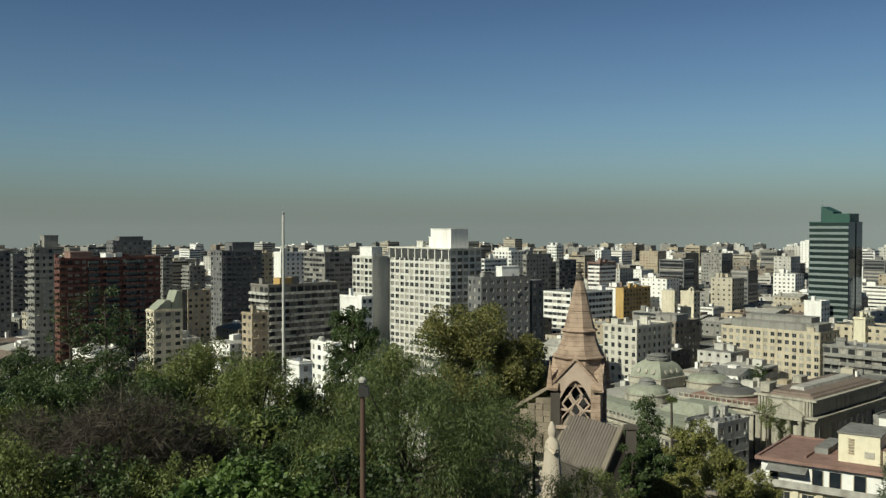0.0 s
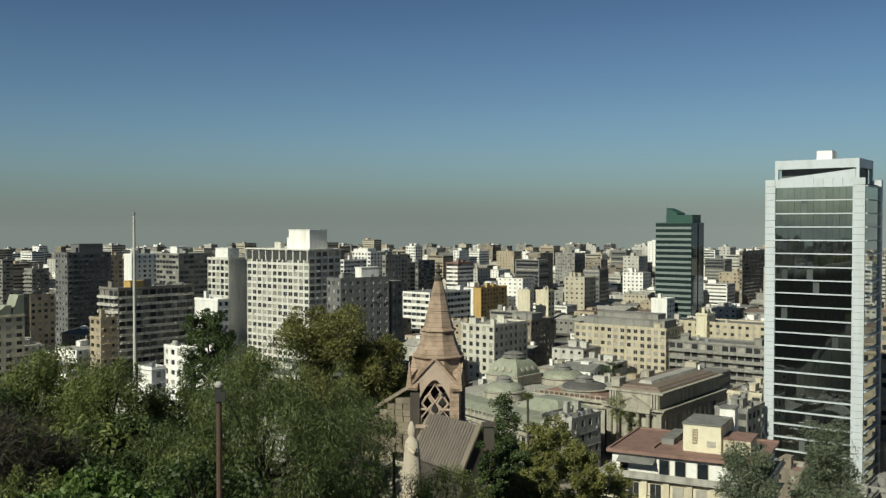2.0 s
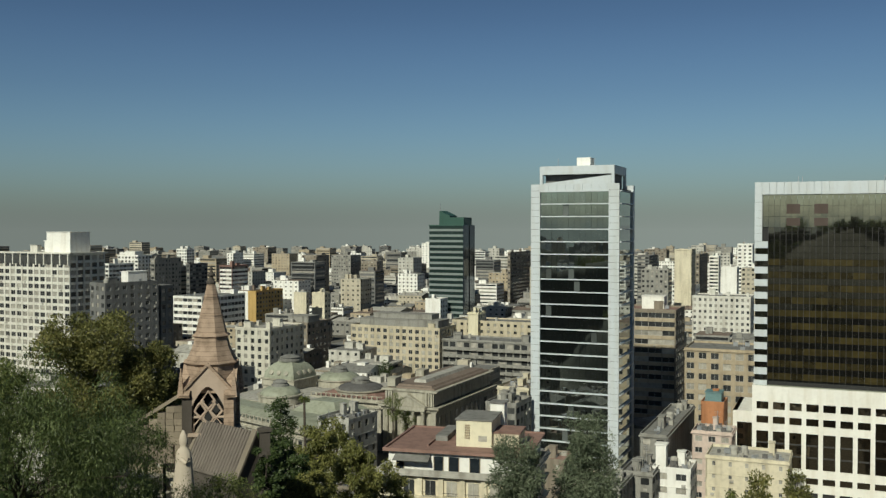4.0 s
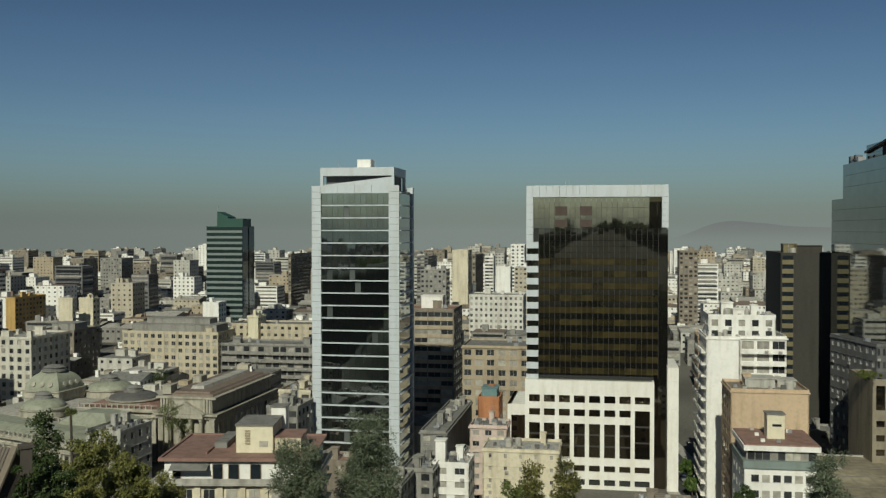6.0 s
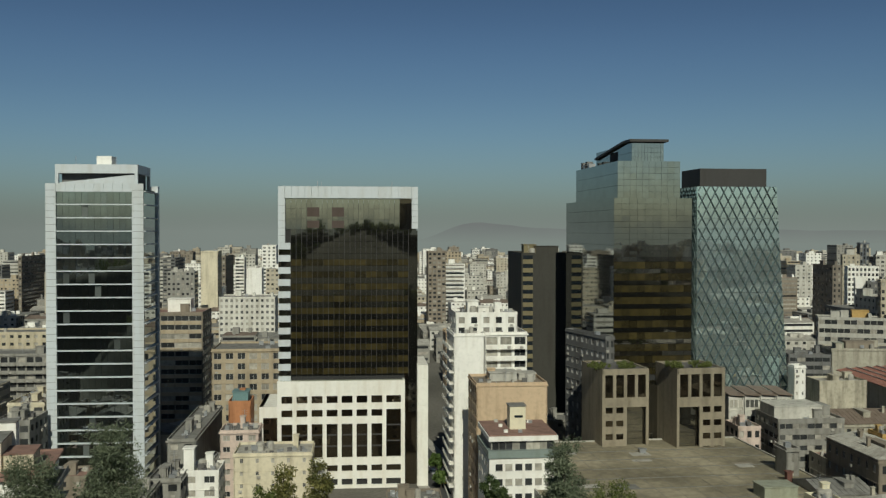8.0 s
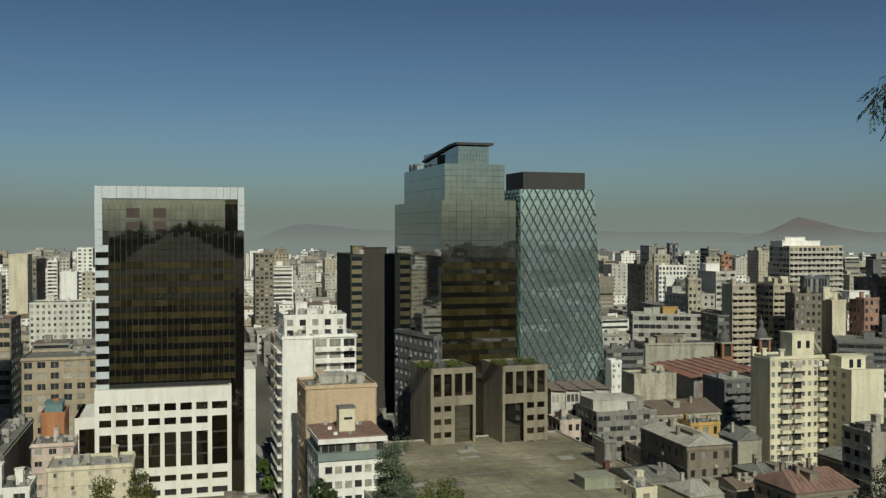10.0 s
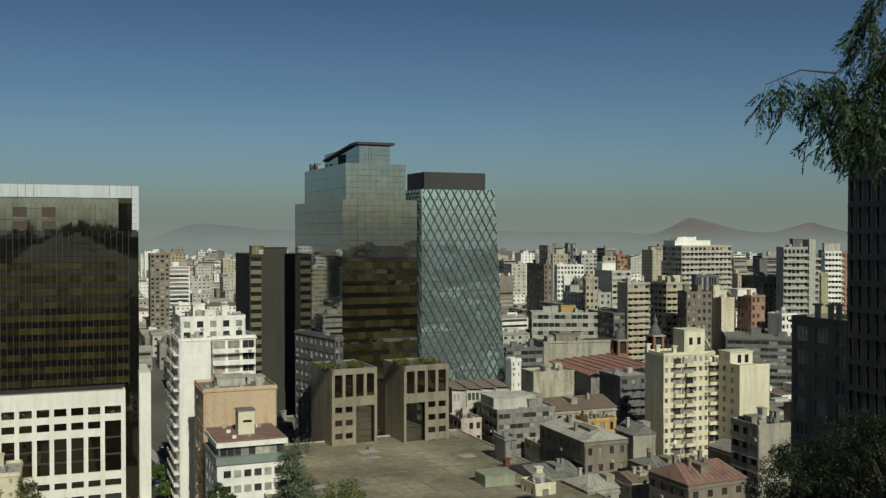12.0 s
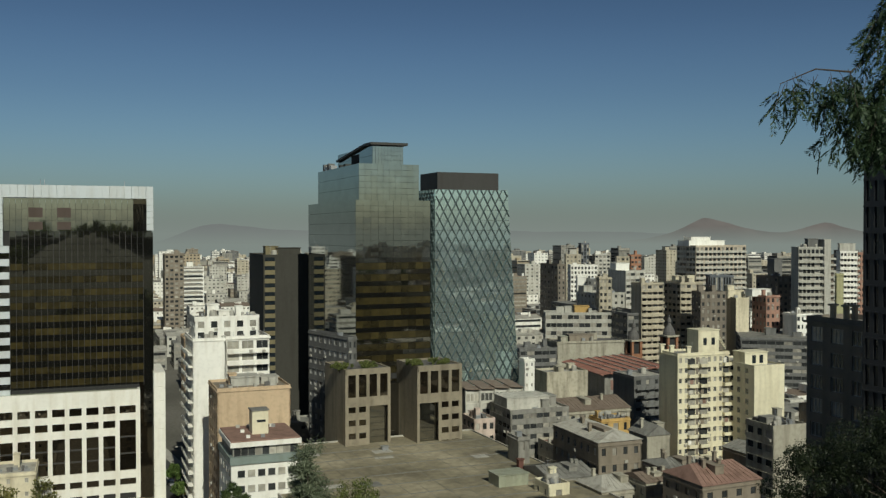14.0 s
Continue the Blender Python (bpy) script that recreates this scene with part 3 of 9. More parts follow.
def make_mountains():
    """Bare hills beyond the plain, self-lit, with haze painted in towards their feet."""
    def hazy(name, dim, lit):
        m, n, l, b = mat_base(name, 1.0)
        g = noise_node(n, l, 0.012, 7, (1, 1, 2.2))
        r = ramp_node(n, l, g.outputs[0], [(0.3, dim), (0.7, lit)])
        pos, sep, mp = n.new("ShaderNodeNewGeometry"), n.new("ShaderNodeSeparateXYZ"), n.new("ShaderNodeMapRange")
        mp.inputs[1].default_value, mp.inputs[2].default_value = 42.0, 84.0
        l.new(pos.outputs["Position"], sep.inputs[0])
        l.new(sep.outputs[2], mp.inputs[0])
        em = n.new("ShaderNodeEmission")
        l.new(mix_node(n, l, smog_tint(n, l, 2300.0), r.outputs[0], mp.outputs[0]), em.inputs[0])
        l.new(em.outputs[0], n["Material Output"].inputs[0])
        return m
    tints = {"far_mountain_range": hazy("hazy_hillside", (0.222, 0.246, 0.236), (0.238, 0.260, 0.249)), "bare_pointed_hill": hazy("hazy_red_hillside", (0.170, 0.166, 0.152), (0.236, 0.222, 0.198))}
    for name, far, peaks in (("far_mountain_range", 2310.0, ((-50.6, 14, 1.6), (-52, 25, 2.6), (-55, 19, 4), (-60, 21, 4), (-66, 21, 5), (-74, 22, 6), (-84, 19, 6), (-95, 21, 8))),
                             ("bare_pointed_hill", 2290.0, ((-80.0, 38, 1.7), (-81.5, 24, 3.6), (-86.6, 29, 1.6), (-88, 15, 4)))):
        s = Shape()
        lo, hi, step = -110.0, -44.0, 0.25
        k = int((hi - lo) / step)
        for i in range(k + 1):
            a = lo + i * step
            z = sum(h * math.exp(-((a - c) / wd) ** 2) if far > 2300 else h * math.exp(-abs((a - c) / wd) ** 1.4) for c, h, wd in peaks)
            z = z + 2 * noise.noise((a * 0.6, far, 0)) + 0.8 * noise.noise((a * 2.5, far, 3)) - 10 * max(0.0, (a + 50) / 6)
            x, y = -math.sin(radians(a)), math.cos(radians(a))
            top = 46.4 + max(0, z)
            s.v.extend(((x * far, y * far, 0), (x * (far + 1), y * (far + 1), 43 + 0.5 * (top - 43)), (x * (far + 2), y * (far + 2), top)))
        for i in range(k):
            for q in (0, 1):
                s.f.append((3 * i + q, 3 * i + 1 + q, 3 * i + 4 + q, 3 * i + 3 + q))
        tagged(new("backdrop_" + name, s.mesh(name, [tints[name]], True)), "bare brown hills with smog haze in their colour", "mountain", kind="structure")


make_mountains()


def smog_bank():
    """Haze where the plain fades: an added glowing backdrop, coloured as the lowest sky."""
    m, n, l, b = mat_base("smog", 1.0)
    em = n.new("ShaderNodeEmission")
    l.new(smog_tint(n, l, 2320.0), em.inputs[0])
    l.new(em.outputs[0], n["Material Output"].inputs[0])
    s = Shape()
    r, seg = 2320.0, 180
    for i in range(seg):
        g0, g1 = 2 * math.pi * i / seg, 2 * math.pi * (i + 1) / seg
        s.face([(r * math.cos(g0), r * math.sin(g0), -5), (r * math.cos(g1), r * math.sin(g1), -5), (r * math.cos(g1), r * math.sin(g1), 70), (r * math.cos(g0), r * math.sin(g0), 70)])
    tagged(new("backdrop_smog", s.mesh("backdrop_smog", [m])), "glowing grey-green backdrop painting the smog on the far plain", "smog", kind="structure")


smog_bank()


# ---- the glass towers ----
def curtain(root, k, w, d, u0, u1, z0, z1, rows, cols, n, mat, name="glass_pane", tilt=0.0, seed=1, gap=0.05, skip=None):
    """Sheets of glass in a grid on side k, each an object on one mesh."""
    rng = random.Random(seed)
    pw, ph = (u1 - u0) / cols, (z1 - z0) / rows
    s = Shape()
    s.box(-pw / 2 + gap / 2, pw / 2 - gap / 2, 0, 0.05, -ph / 2 + gap / 2, ph / 2 - gap / 2)
    me = s.mesh(name, [mat])
    for r in range(rows):
        for c in range(cols):
            if skip and skip(r, c):
                continue
            m = face_pose(k, w, d, u0 + (c + 0.5) * pw, n, z0 + (r + 0.5) * ph)
            part(name, me, None, root, at=m @ pose(0, 0, 0, rng.gauss(0, tilt), 0, rng.gauss(0, tilt)))


WHITEPANEL = paint("white_aluminium_panel", (0.57, 0.61, 0.63), rough=0.45, stain=0.12, bump=0.02)
T1GLASS = mirror_glass("grey_green_mirror_glass", (0.44, 0.49, 0.475), 0.02, 0.985, 0.03, (0.022, 0.025, 0.023), 0.05)
BRONZE = mirror_glass("bronze_mirror_glass", (0.34, 0.33, 0.29), 0.03, 0.975, 0.05)
BRONZECLEAR = mirror_glass("clear_bronze_mirror_glass", (0.53, 0.525, 0.46), 0.025, 0.98, 0.05)
DARKBRONZE = mirror_glass("dark_bronze_glass", (0.16, 0.135, 0.10), 0.04, 0.95)
GOLD = pane("gold_brown_spandrel_glass", (0.022, 0.018, 0.008), (0.058, 0.046, 0.018), 0.5, rough=0.12)
SKYGLASS = mirror_glass("pale_blue_mirror_glass", (0.80, 0.95, 0.94), 0.03, 0.87, 0.03)
BLACKPANEL = paint("black_roof_cladding", (0.045, 0.043, 0.04), rough=0.6, stain=0.2)
GRANITE = paint("brown_granite_cladding", (0.285, 0.245, 0.178), rough=0.6, stain=0.45)
VENT = paint("red_brown_louvre", (0.085, 0.062, 0.052), stain=0.2)
CORE = paint("dark_tower_core", (0.03, 0.03, 0.03), rough=0.9, stain=0.1)


def panel_strip(s, k, w, d, u0, u1, n0, n1, z0, z1, rows):
    """A white clad pier of stacked panels with open joints."""
    h = (z1 - z0) / rows
    for i in range(rows):
        face_box(s, k, w, d, u0, u1, n0, n1, z0 + i * h + 0.03, z0 + (i + 1) * h - 0.03)


def white_framed_tower(x, y, rz, w, d):
    root = thing("office_tower", x, y, 0, rz, "tall glass office tower in a white panelled frame", "office tower")
    occupy(x, y, 16)
    zt, fh = 79.7, 3.3
    s = Shape()
    s.box(-w / 2 + 0.4, w / 2 - 0.4, -d / 2 + 0.4, d / 2 - 0.4, 0, zt + 0.5)
    part("core", s, CORE, root)
    lp, rp = 2.5, 2.8
    for name, k, u0, u1 in (("white_pier", 0, 0.0, lp), ("white_pier", 0, w - rp, w), ("white_pier", 1, d - 1.6, d), ("white_pier", 2, 0.0, rp), ("white_pier", 2, w - lp, w), ("white_pier", 3, 0.0, 1.6)):
        p = Shape()
        if k:
            panel_strip(p, k, w, d, u0, u1, -0.45, 0.35 if k % 2 == 0 else 0.34, 0, 81.6, 48)
            part(name, p, WHITEPANEL, root)
            continue
        face_box(p, k, w, d, u0 + 0.06, u1 - 0.06, -0.45, 0.25, 0, 81.5)
        pier = part(name, p, CORE, root)
        p = Shape()
        p.box(-(u1 - u0) / 2, (u1 - u0) / 2, 0, 0.3, 0.03, 1.67)
        sheet = p.mesh("panel", [WHITEPANEL])
        for i in range(48):
            part("panel", sheet, None, pier, at=face_pose(k, w, d, (u0 + u1) / 2, 0.35, i * 1.7))
    for f in range(24):
        z = zt - (f + 1) * fh
        g = Shape()
        L = w - lp - rp
        cols = 12
        curtain(root, 0, w, d, lp, w - rp, z + 0.12, z + fh - 0.12, 1, cols, -0.1, T1GLASS, "glass_pane", 0.08, f)
        b = Shape()
        face_box(b, 0, w, d, lp - 0.3, w - rp + 0.3, -0.1, 0.5, z + fh - 0.16, z + fh + 0.12)
        face_box(b, 1, w, d, 0.3, d - 0.6, -0.1, 0.45, z + fh - 0.16, z + fh + 0.12)
        part("floor_band", b, WHITEPANEL, root, "white metal band at each storey")
        g = Shape()
        face_box(g, 1, w, d, 0.3, d - 1.6, -0.35, -0.1, z + 0.12, z + fh - 0.17)
        face_box(g, 2, w, d, lp, w - rp, -0.35, -0.1, z + 0.12, z + fh - 0.17)
        face_box(g, 3, w, d, 1.6, d - 0.3, -0.35, -0.1, z + 0.12, z + fh - 0.17)
        part("glass_band", g, T1GLASS, root)
    p = Shape()
    panel = (w - lp - rp) / 8
    for i in range(8):
        face_box(p, 0, w, d, lp + i * panel + 0.03, lp + (i + 1) * panel - 0.03, -0.4, 0.3, zt + 0.12, 81.6)
    part("top_fascia", p, WHITEPANEL, root)
    # set-back crown: a white frame round an open plant deck
    x0, x1, y0, y1 = -w / 2 + 1.9, w / 2 - 1.7, -d / 2 + 1.2, d / 2 - 1.2
    c = Shape()
    c.box(x0, x1, y0, y1, 84.2, 86.4)
    c.box(x0, x0 + 0.8, y0, y0 + 0.8, 81.0, 84.2)
    c.box(x1 - 0.8, x1, y0, y0 + 0.8, 81.0, 84.2)
    c.box(x0, x0 + 0.8, y1 - 0.8, y1, 81.0, 84.2)
    c.box(x1 - 0.8, x1, y1 - 0.8, y1, 81.0, 84.2)
    part("crown_frame", c, WHITEPANEL, root)
    c = Shape()
    c.box(x0 + 1.0, x1 - 1.0, y0 + 2.2, y1 - 1.0, 80.2, 84.2)
    part("plant_room", c, DARKGREY, root)
    c = Shape()
    c.hexa([(x0 + 1.0, y0 + 0.5, 80.5), (x1 - 1, y0 + 0.5, 80.5), (x1 - 1, y0 + 0.9, 80.5), (x0 + 1, y0 + 0.9, 80.5),
            (x0 + 1.0, y0 + 0.5, 81.9), (x1 - 1, y0 + 0.5, 83.9), (x1 - 1, y0 + 0.9, 83.9), (x0 + 1, y0 + 0.9, 81.9)])
    part("sloping_screen", c, WHITEPANEL, root)
    c = Shape()
    c.box(x0 + 9.3, x0 + 13.0, y0 + 3, y0 + 7, 86.4, 88.7)
    part("lift_house", c, WHITE, root)
    for mx in (x0 + 4.5, x0 + 14.5):
        c = Shape()
        c.tube([(mx, y0 + 2, 86.4), (mx, y0 + 2, 88.6)], [0.07, 0.05], 6)
        part("mast", c, METAL, root)
    return root


white_framed_tower(130.5, 225.8, -45.1, 23.7, 16.4)


def green_tower(x, y, rz, w, d, h):
    root = thing("office_tower", x, y, 0, rz, "green glass office tower with pale floor bands", "office tower")
    occupy(x, y, 16)
    gg = mirror_glass("green_glass", (0.05, 0.085, 0.078), 0.05, 0.6)
    gb = paint("pale_green_band", (0.22, 0.255, 0.245), rough=0.35, stain=0.1)
    gs = mirror_glass("dark_blue_glass", (0.07, 0.10, 0.13), 0.05, 0.7)
    gr = paint("dark_green_cladding", (0.03, 0.085, 0.065), rough=0.5, stain=0.15)
    s = Shape()
    s.box(-w / 2 + 0.2, w / 2 - 0.2, -d / 2 + 0.2, d / 2 - 0.2, 0, h)
    part("glass_body", s, gg, root)
    n = 21
    for i in range(n):
        z = 3 + i * (h - 3) / n
        b = Shape()
        face_box(b, 0, w, d, 0, w - 0.3, -0.2, 0.1, z, z + 1.35)
        part("floor_band", b, gb, root)
    b = Shape()
    face_box(b, 1, w, d, 0.0, d * 0.45, -0.2, 0.15, 0, h + 0.3)
    face_box(b, 1, w, d, d * 0.55, d, -0.2, 0.15, 0, h + 0.3)
    part("side_glazing", b, gs, root)
    b = Shape()
    b.box(-w / 2, w / 2, -d / 2, d / 2, h, h + 0.5)
    part("roof", b, gr, root)
    b = Shape()
    b.box(-w / 2 + 5.5, w / 2 - 1, -d / 2 + 3, d / 2 - 2, h + 0.5, h + 5.0)
    part("plant_room", b, gr, root)
    b = Shape()
    b.hexa([(-w / 2 + 5.5, -d / 2 + 3.2, h + 5), (1, -d / 2 + 3.2, h + 5), (1, d / 2 - 3, h + 5), (-w / 2 + 5.5, d / 2 - 3, h + 5),
            (-w / 2 + 5.5, -d / 2 + 3.2, h + 9), (1, -d / 2 + 3.2, h + 6), (1, d / 2 - 3, h + 6), (-w / 2 + 5.5, d / 2 - 3, h + 9)])
    part("slanted_top", b, gr, root)
    b = Shape()
    b.tube([(-w / 2 + 5.7, -d / 2 + 4, h + 5), (-w / 2 + 5.7, -d / 2 + 4, h + 13)], [0.2, 0.1], 6)
    part("mast", b, METAL, root)


green_tower(218.7, 534.5, -45.9, 22.5, 17.2, 71.5)


def bronze_tower(x, y, rz, w, d):
    """The slab in bronze glass with a white gateway frame and a white podium."""
    root = thing("office_tower", x, y, 0, rz, "bronze glass office slab under a white portal frame", "office tower")
    occupy(x, y, 22)
    h, fh = 82.0, 3.3
    s = Shape()
    s.box(-w / 2 + 0.6, w / 2 - 0.6, -d / 2 + 1.2, d / 2 - 0.6, 0, h - 4.5)
    part("core", s, CORE, root)
    # portal: top beam and two short legs in panels
    p = Shape()
    n = 21
    for i in range(n):
        u = i * w / n
        face_box(p, 0, w, d, u + 0.03, u + w / n - 0.03, -1.5, 0.0, h - 3.2, h)
    p.box(-w / 2, w / 2, -d / 2 + 1.5, d / 2, h - 3.2, h - 0.1)
    part("portal_beam", p, WHITEPANEL, root)
    p = Shape()
    panel_strip(p, 0, w, d, 0, 1.9, -1.4, 0.0, 66.6, h - 3.2, 6)
    part("portal_leg", p, WHITEPANEL, root)
    p = Shape()
    panel_strip(p, 0, w, d, w - 1.7, w, -1.4, 0.0, 70.5, h - 3.2, 5)
    part("portal_leg", p, WHITEPANEL, root)
    # pale floor ends on the left flank
    for f in range(14):
        z = 66.6 - f * fh
        p = Shape()
        face_box(p, 0, w, d, 0.0, 3.3, -1.4, -0.15, z - 1.75, z)
        face_box(p, 3, w, d, 0.5, d - 1.4, -0.5, 0.0, z - 1.75, z)
        part("floor_end", p, WHITEPANEL, root, "white panelled end of a storey")
        g = Shape()
        face_box(g, 0, w, d, 0.2, 3.3, -1.0, -0.6, z - fh + 0.03, z - 1.78)
        part("glass_band", g, BRONZE, root)
    # main glazing: storey by storey, a clear strip and a gold spandrel strip
    u0, u1 = 3.4, w - 2.6
    for f in range(12):
        z = 70.3 - (f + 1) * fh
        curtain(root, 0, w, d, u0, u1, z + 1.75, z + fh, 1, 22, -0.3, BRONZE, "glass_pane", 0.10, 40 + f)
        curtain(root, 0, w, d, u0, u1, z + 0.02, z + 1.73, 1, 11, -0.33, GOLD if f > 1 else BRONZE, "spandrel", 0.05, 90 + f)
    curtain(root, 0, w, d, 2.0, w - 5.0, 70.3, h - 3.3, 3, 22, -0.9, BRONZECLEAR, "glass_pane", 0.08, 77)
    g = Shape()
    face_box(g, 0, w, d, u1, w - 0.4, -0.8, -0.5, 20, 70.4)
    face_box(g, 1, w, d, 0.5, d - 0.5, -0.5, -0.1, 0, 70)
    part("return_glazing", g, BRONZE, root)
    g = Shape()
    face_box(g, 0, w, d, w - 5.0, w - 1.7, -1.4, -1.2, 70.3, h - 3.3)
    part("dark_return", g, DARKBRONZE, root)
    for a in (7.8, 14.5):
        for z, tall in ((70.7, 2.0), (73.8, 2.5)):
            g = Shape()
            face_box(g, 0, w, d, a, a + 3.3, -0.9, -0.8, z, z + tall)
            part("opened_vent_panel", g, VENT, root)
    m = Shape()
    for i in range(23):
        u = u0 + (u1 - u0) * i / 22
        face_box(m, 0, w, d, u - 0.05, u + 0.05, -0.32, -0.2, 30, 70.3)
    part("mullion", m, BLACKPANEL, root, kind="stuff")
    for mx in (-8.5, -7.5, 12.0):
        c = Shape()
        c.tube([(mx, -d / 2 + 4, h - 0.1), (mx, -d / 2 + 4, h + 1.6)], [0.08, 0.05], 6)
        part("mast", c, METAL, root)
    return root


bronze_tower(191.1, 198.7, -44.4, 38.0, 26.0)


def white_podium(x, y, rz, w, d, h):
    root = thing("podium_building", x, y, 0, rz, "white stone podium with tall dark window bays", "office building")
    occupy(x, y, 17)
    wall = paint("white_podium_stone", (0.84, 0.82, 0.75), rough=0.7, stain=0.15)
    s = Shape()
    s.box(-w / 2 + 0.6, w / 2 - 0.6, -d / 2 + 0.6, d / 2, 0, h - 0.6)
    part("core", s, CORE, root)
    f = Shape()
    pitch, pier_w = 3.87, 1.05
    wide = 7 * pitch
    for z0, z1, u1 in ((h - 3.9, h, w), (h - 7.5, h - 5.8, w), (h - 11.2, h - 9.3, wide)):
        face_box(f, 0, w, d, 0, u1, -0.6, -0.02, z0, z1)
    z = h - 20.0
    while z > 0:
        face_box(f, 0, w, d, 0, w, -0.6, -0.02, z - 2.0, z)
        z -= 3.6
    for i in range(8):
        face_box(f, 0, w, d, i * pitch, i * pitch + pier_w, -0.6, 0.02, 0, h - 0.5)
    face_box(f, 0, w, d, w - pier_w, w, -0.6, 0.02, 0, h - 0.5)
    f.box(w / 2 - 0.5, w / 2, -d / 2 + 0.6, d / 2, 0, h)
    f.box(-w / 2, -w / 2 + 0.5, -d / 2 + 0.6, d / 2, 0, h)
    part("wall", f, wall, root)
    for i in range(8):
        u0, u1 = i * pitch + pier_w, (i + 1) * pitch if i < 7 else w - pier_w
        rows = [(h - 5.8, h - 3.9), (h - 9.3, h - 7.5), (h - 20.0, h - 11.2)] if i < 7 else [(h - 5.8, h - 3.9), (h - 20.0, h - 7.5)]
        z = h - 22.0
        while z > 3:
            rows.append((z - 1.6, z))
            z -= 3.6
        for z0, z1 in rows:
            g = Shape()
            face_box(g, 0, w, d, u0 + 0.02, u1 - 0.02, -0.55, -0.45, z0 + 0.02, z1 - 0.02)
            if z1 - z0 > 3:
                for j in range(1, 3):
                    zz = z0 + (z1 - z0) * j / 3
                    face_box(g, 0, w, d, u0 + 0.03, u1 - 0.03, -0.45, -0.38, zz - 0.2, zz + 0.2, 1)
            part("window", g, [DARKBRONZE, BLACKPANEL], root)
    r = Shape()
    r.box(-w / 2 + 0.5, w / 2 - 0.5, -d / 2 + 0.6, d / 2, h - 0.6, h - 0.2)
    part("roof", r, COPPER, root)
    # lower left wing
    g = Shape()
    lw = 4.6
    g.box(-w / 2 - lw, -w / 2 - lw + 1.0, -d / 2, d / 2, 0, h - 6.5)
    g.box(-w / 2 - lw, -w / 2 + 0.1, -d / 2 + 0.03, d / 2, h - 9.4, h - 6.5)
    part("wing_wall", g, wall, root)
    g = Shape()
    g.box(-w / 2 - lw + 1.0, -w / 2, -d / 2 + 0.5, d / 2, 0, h - 9.4)
    part("wing_window", g, DARKBRONZE, root)
    # free-standing white fin beyond a dark slot
    g = Shape()
    for i in range(9):
        g.box(w / 2 + 3.3, w / 2 + 6.1, -d / 2 + 0.4, d / 2 - 2, i * 3.55 + 0.04, (i + 1) * 3.55)
    part("white_fin", g, wall, root)
    g = Shape()
    g.box(w / 2 + 0.01, w / 2 + 3.29, -d / 2 + 3, d / 2, 0, h + 2)
    part("dark_slot", g, DARKBRONZE, root)
    return root


white_podium(186.2, 196.4, -44.4, 33.0, 20.0, 28.1).scale = (1.042, 1.042, 1.042)


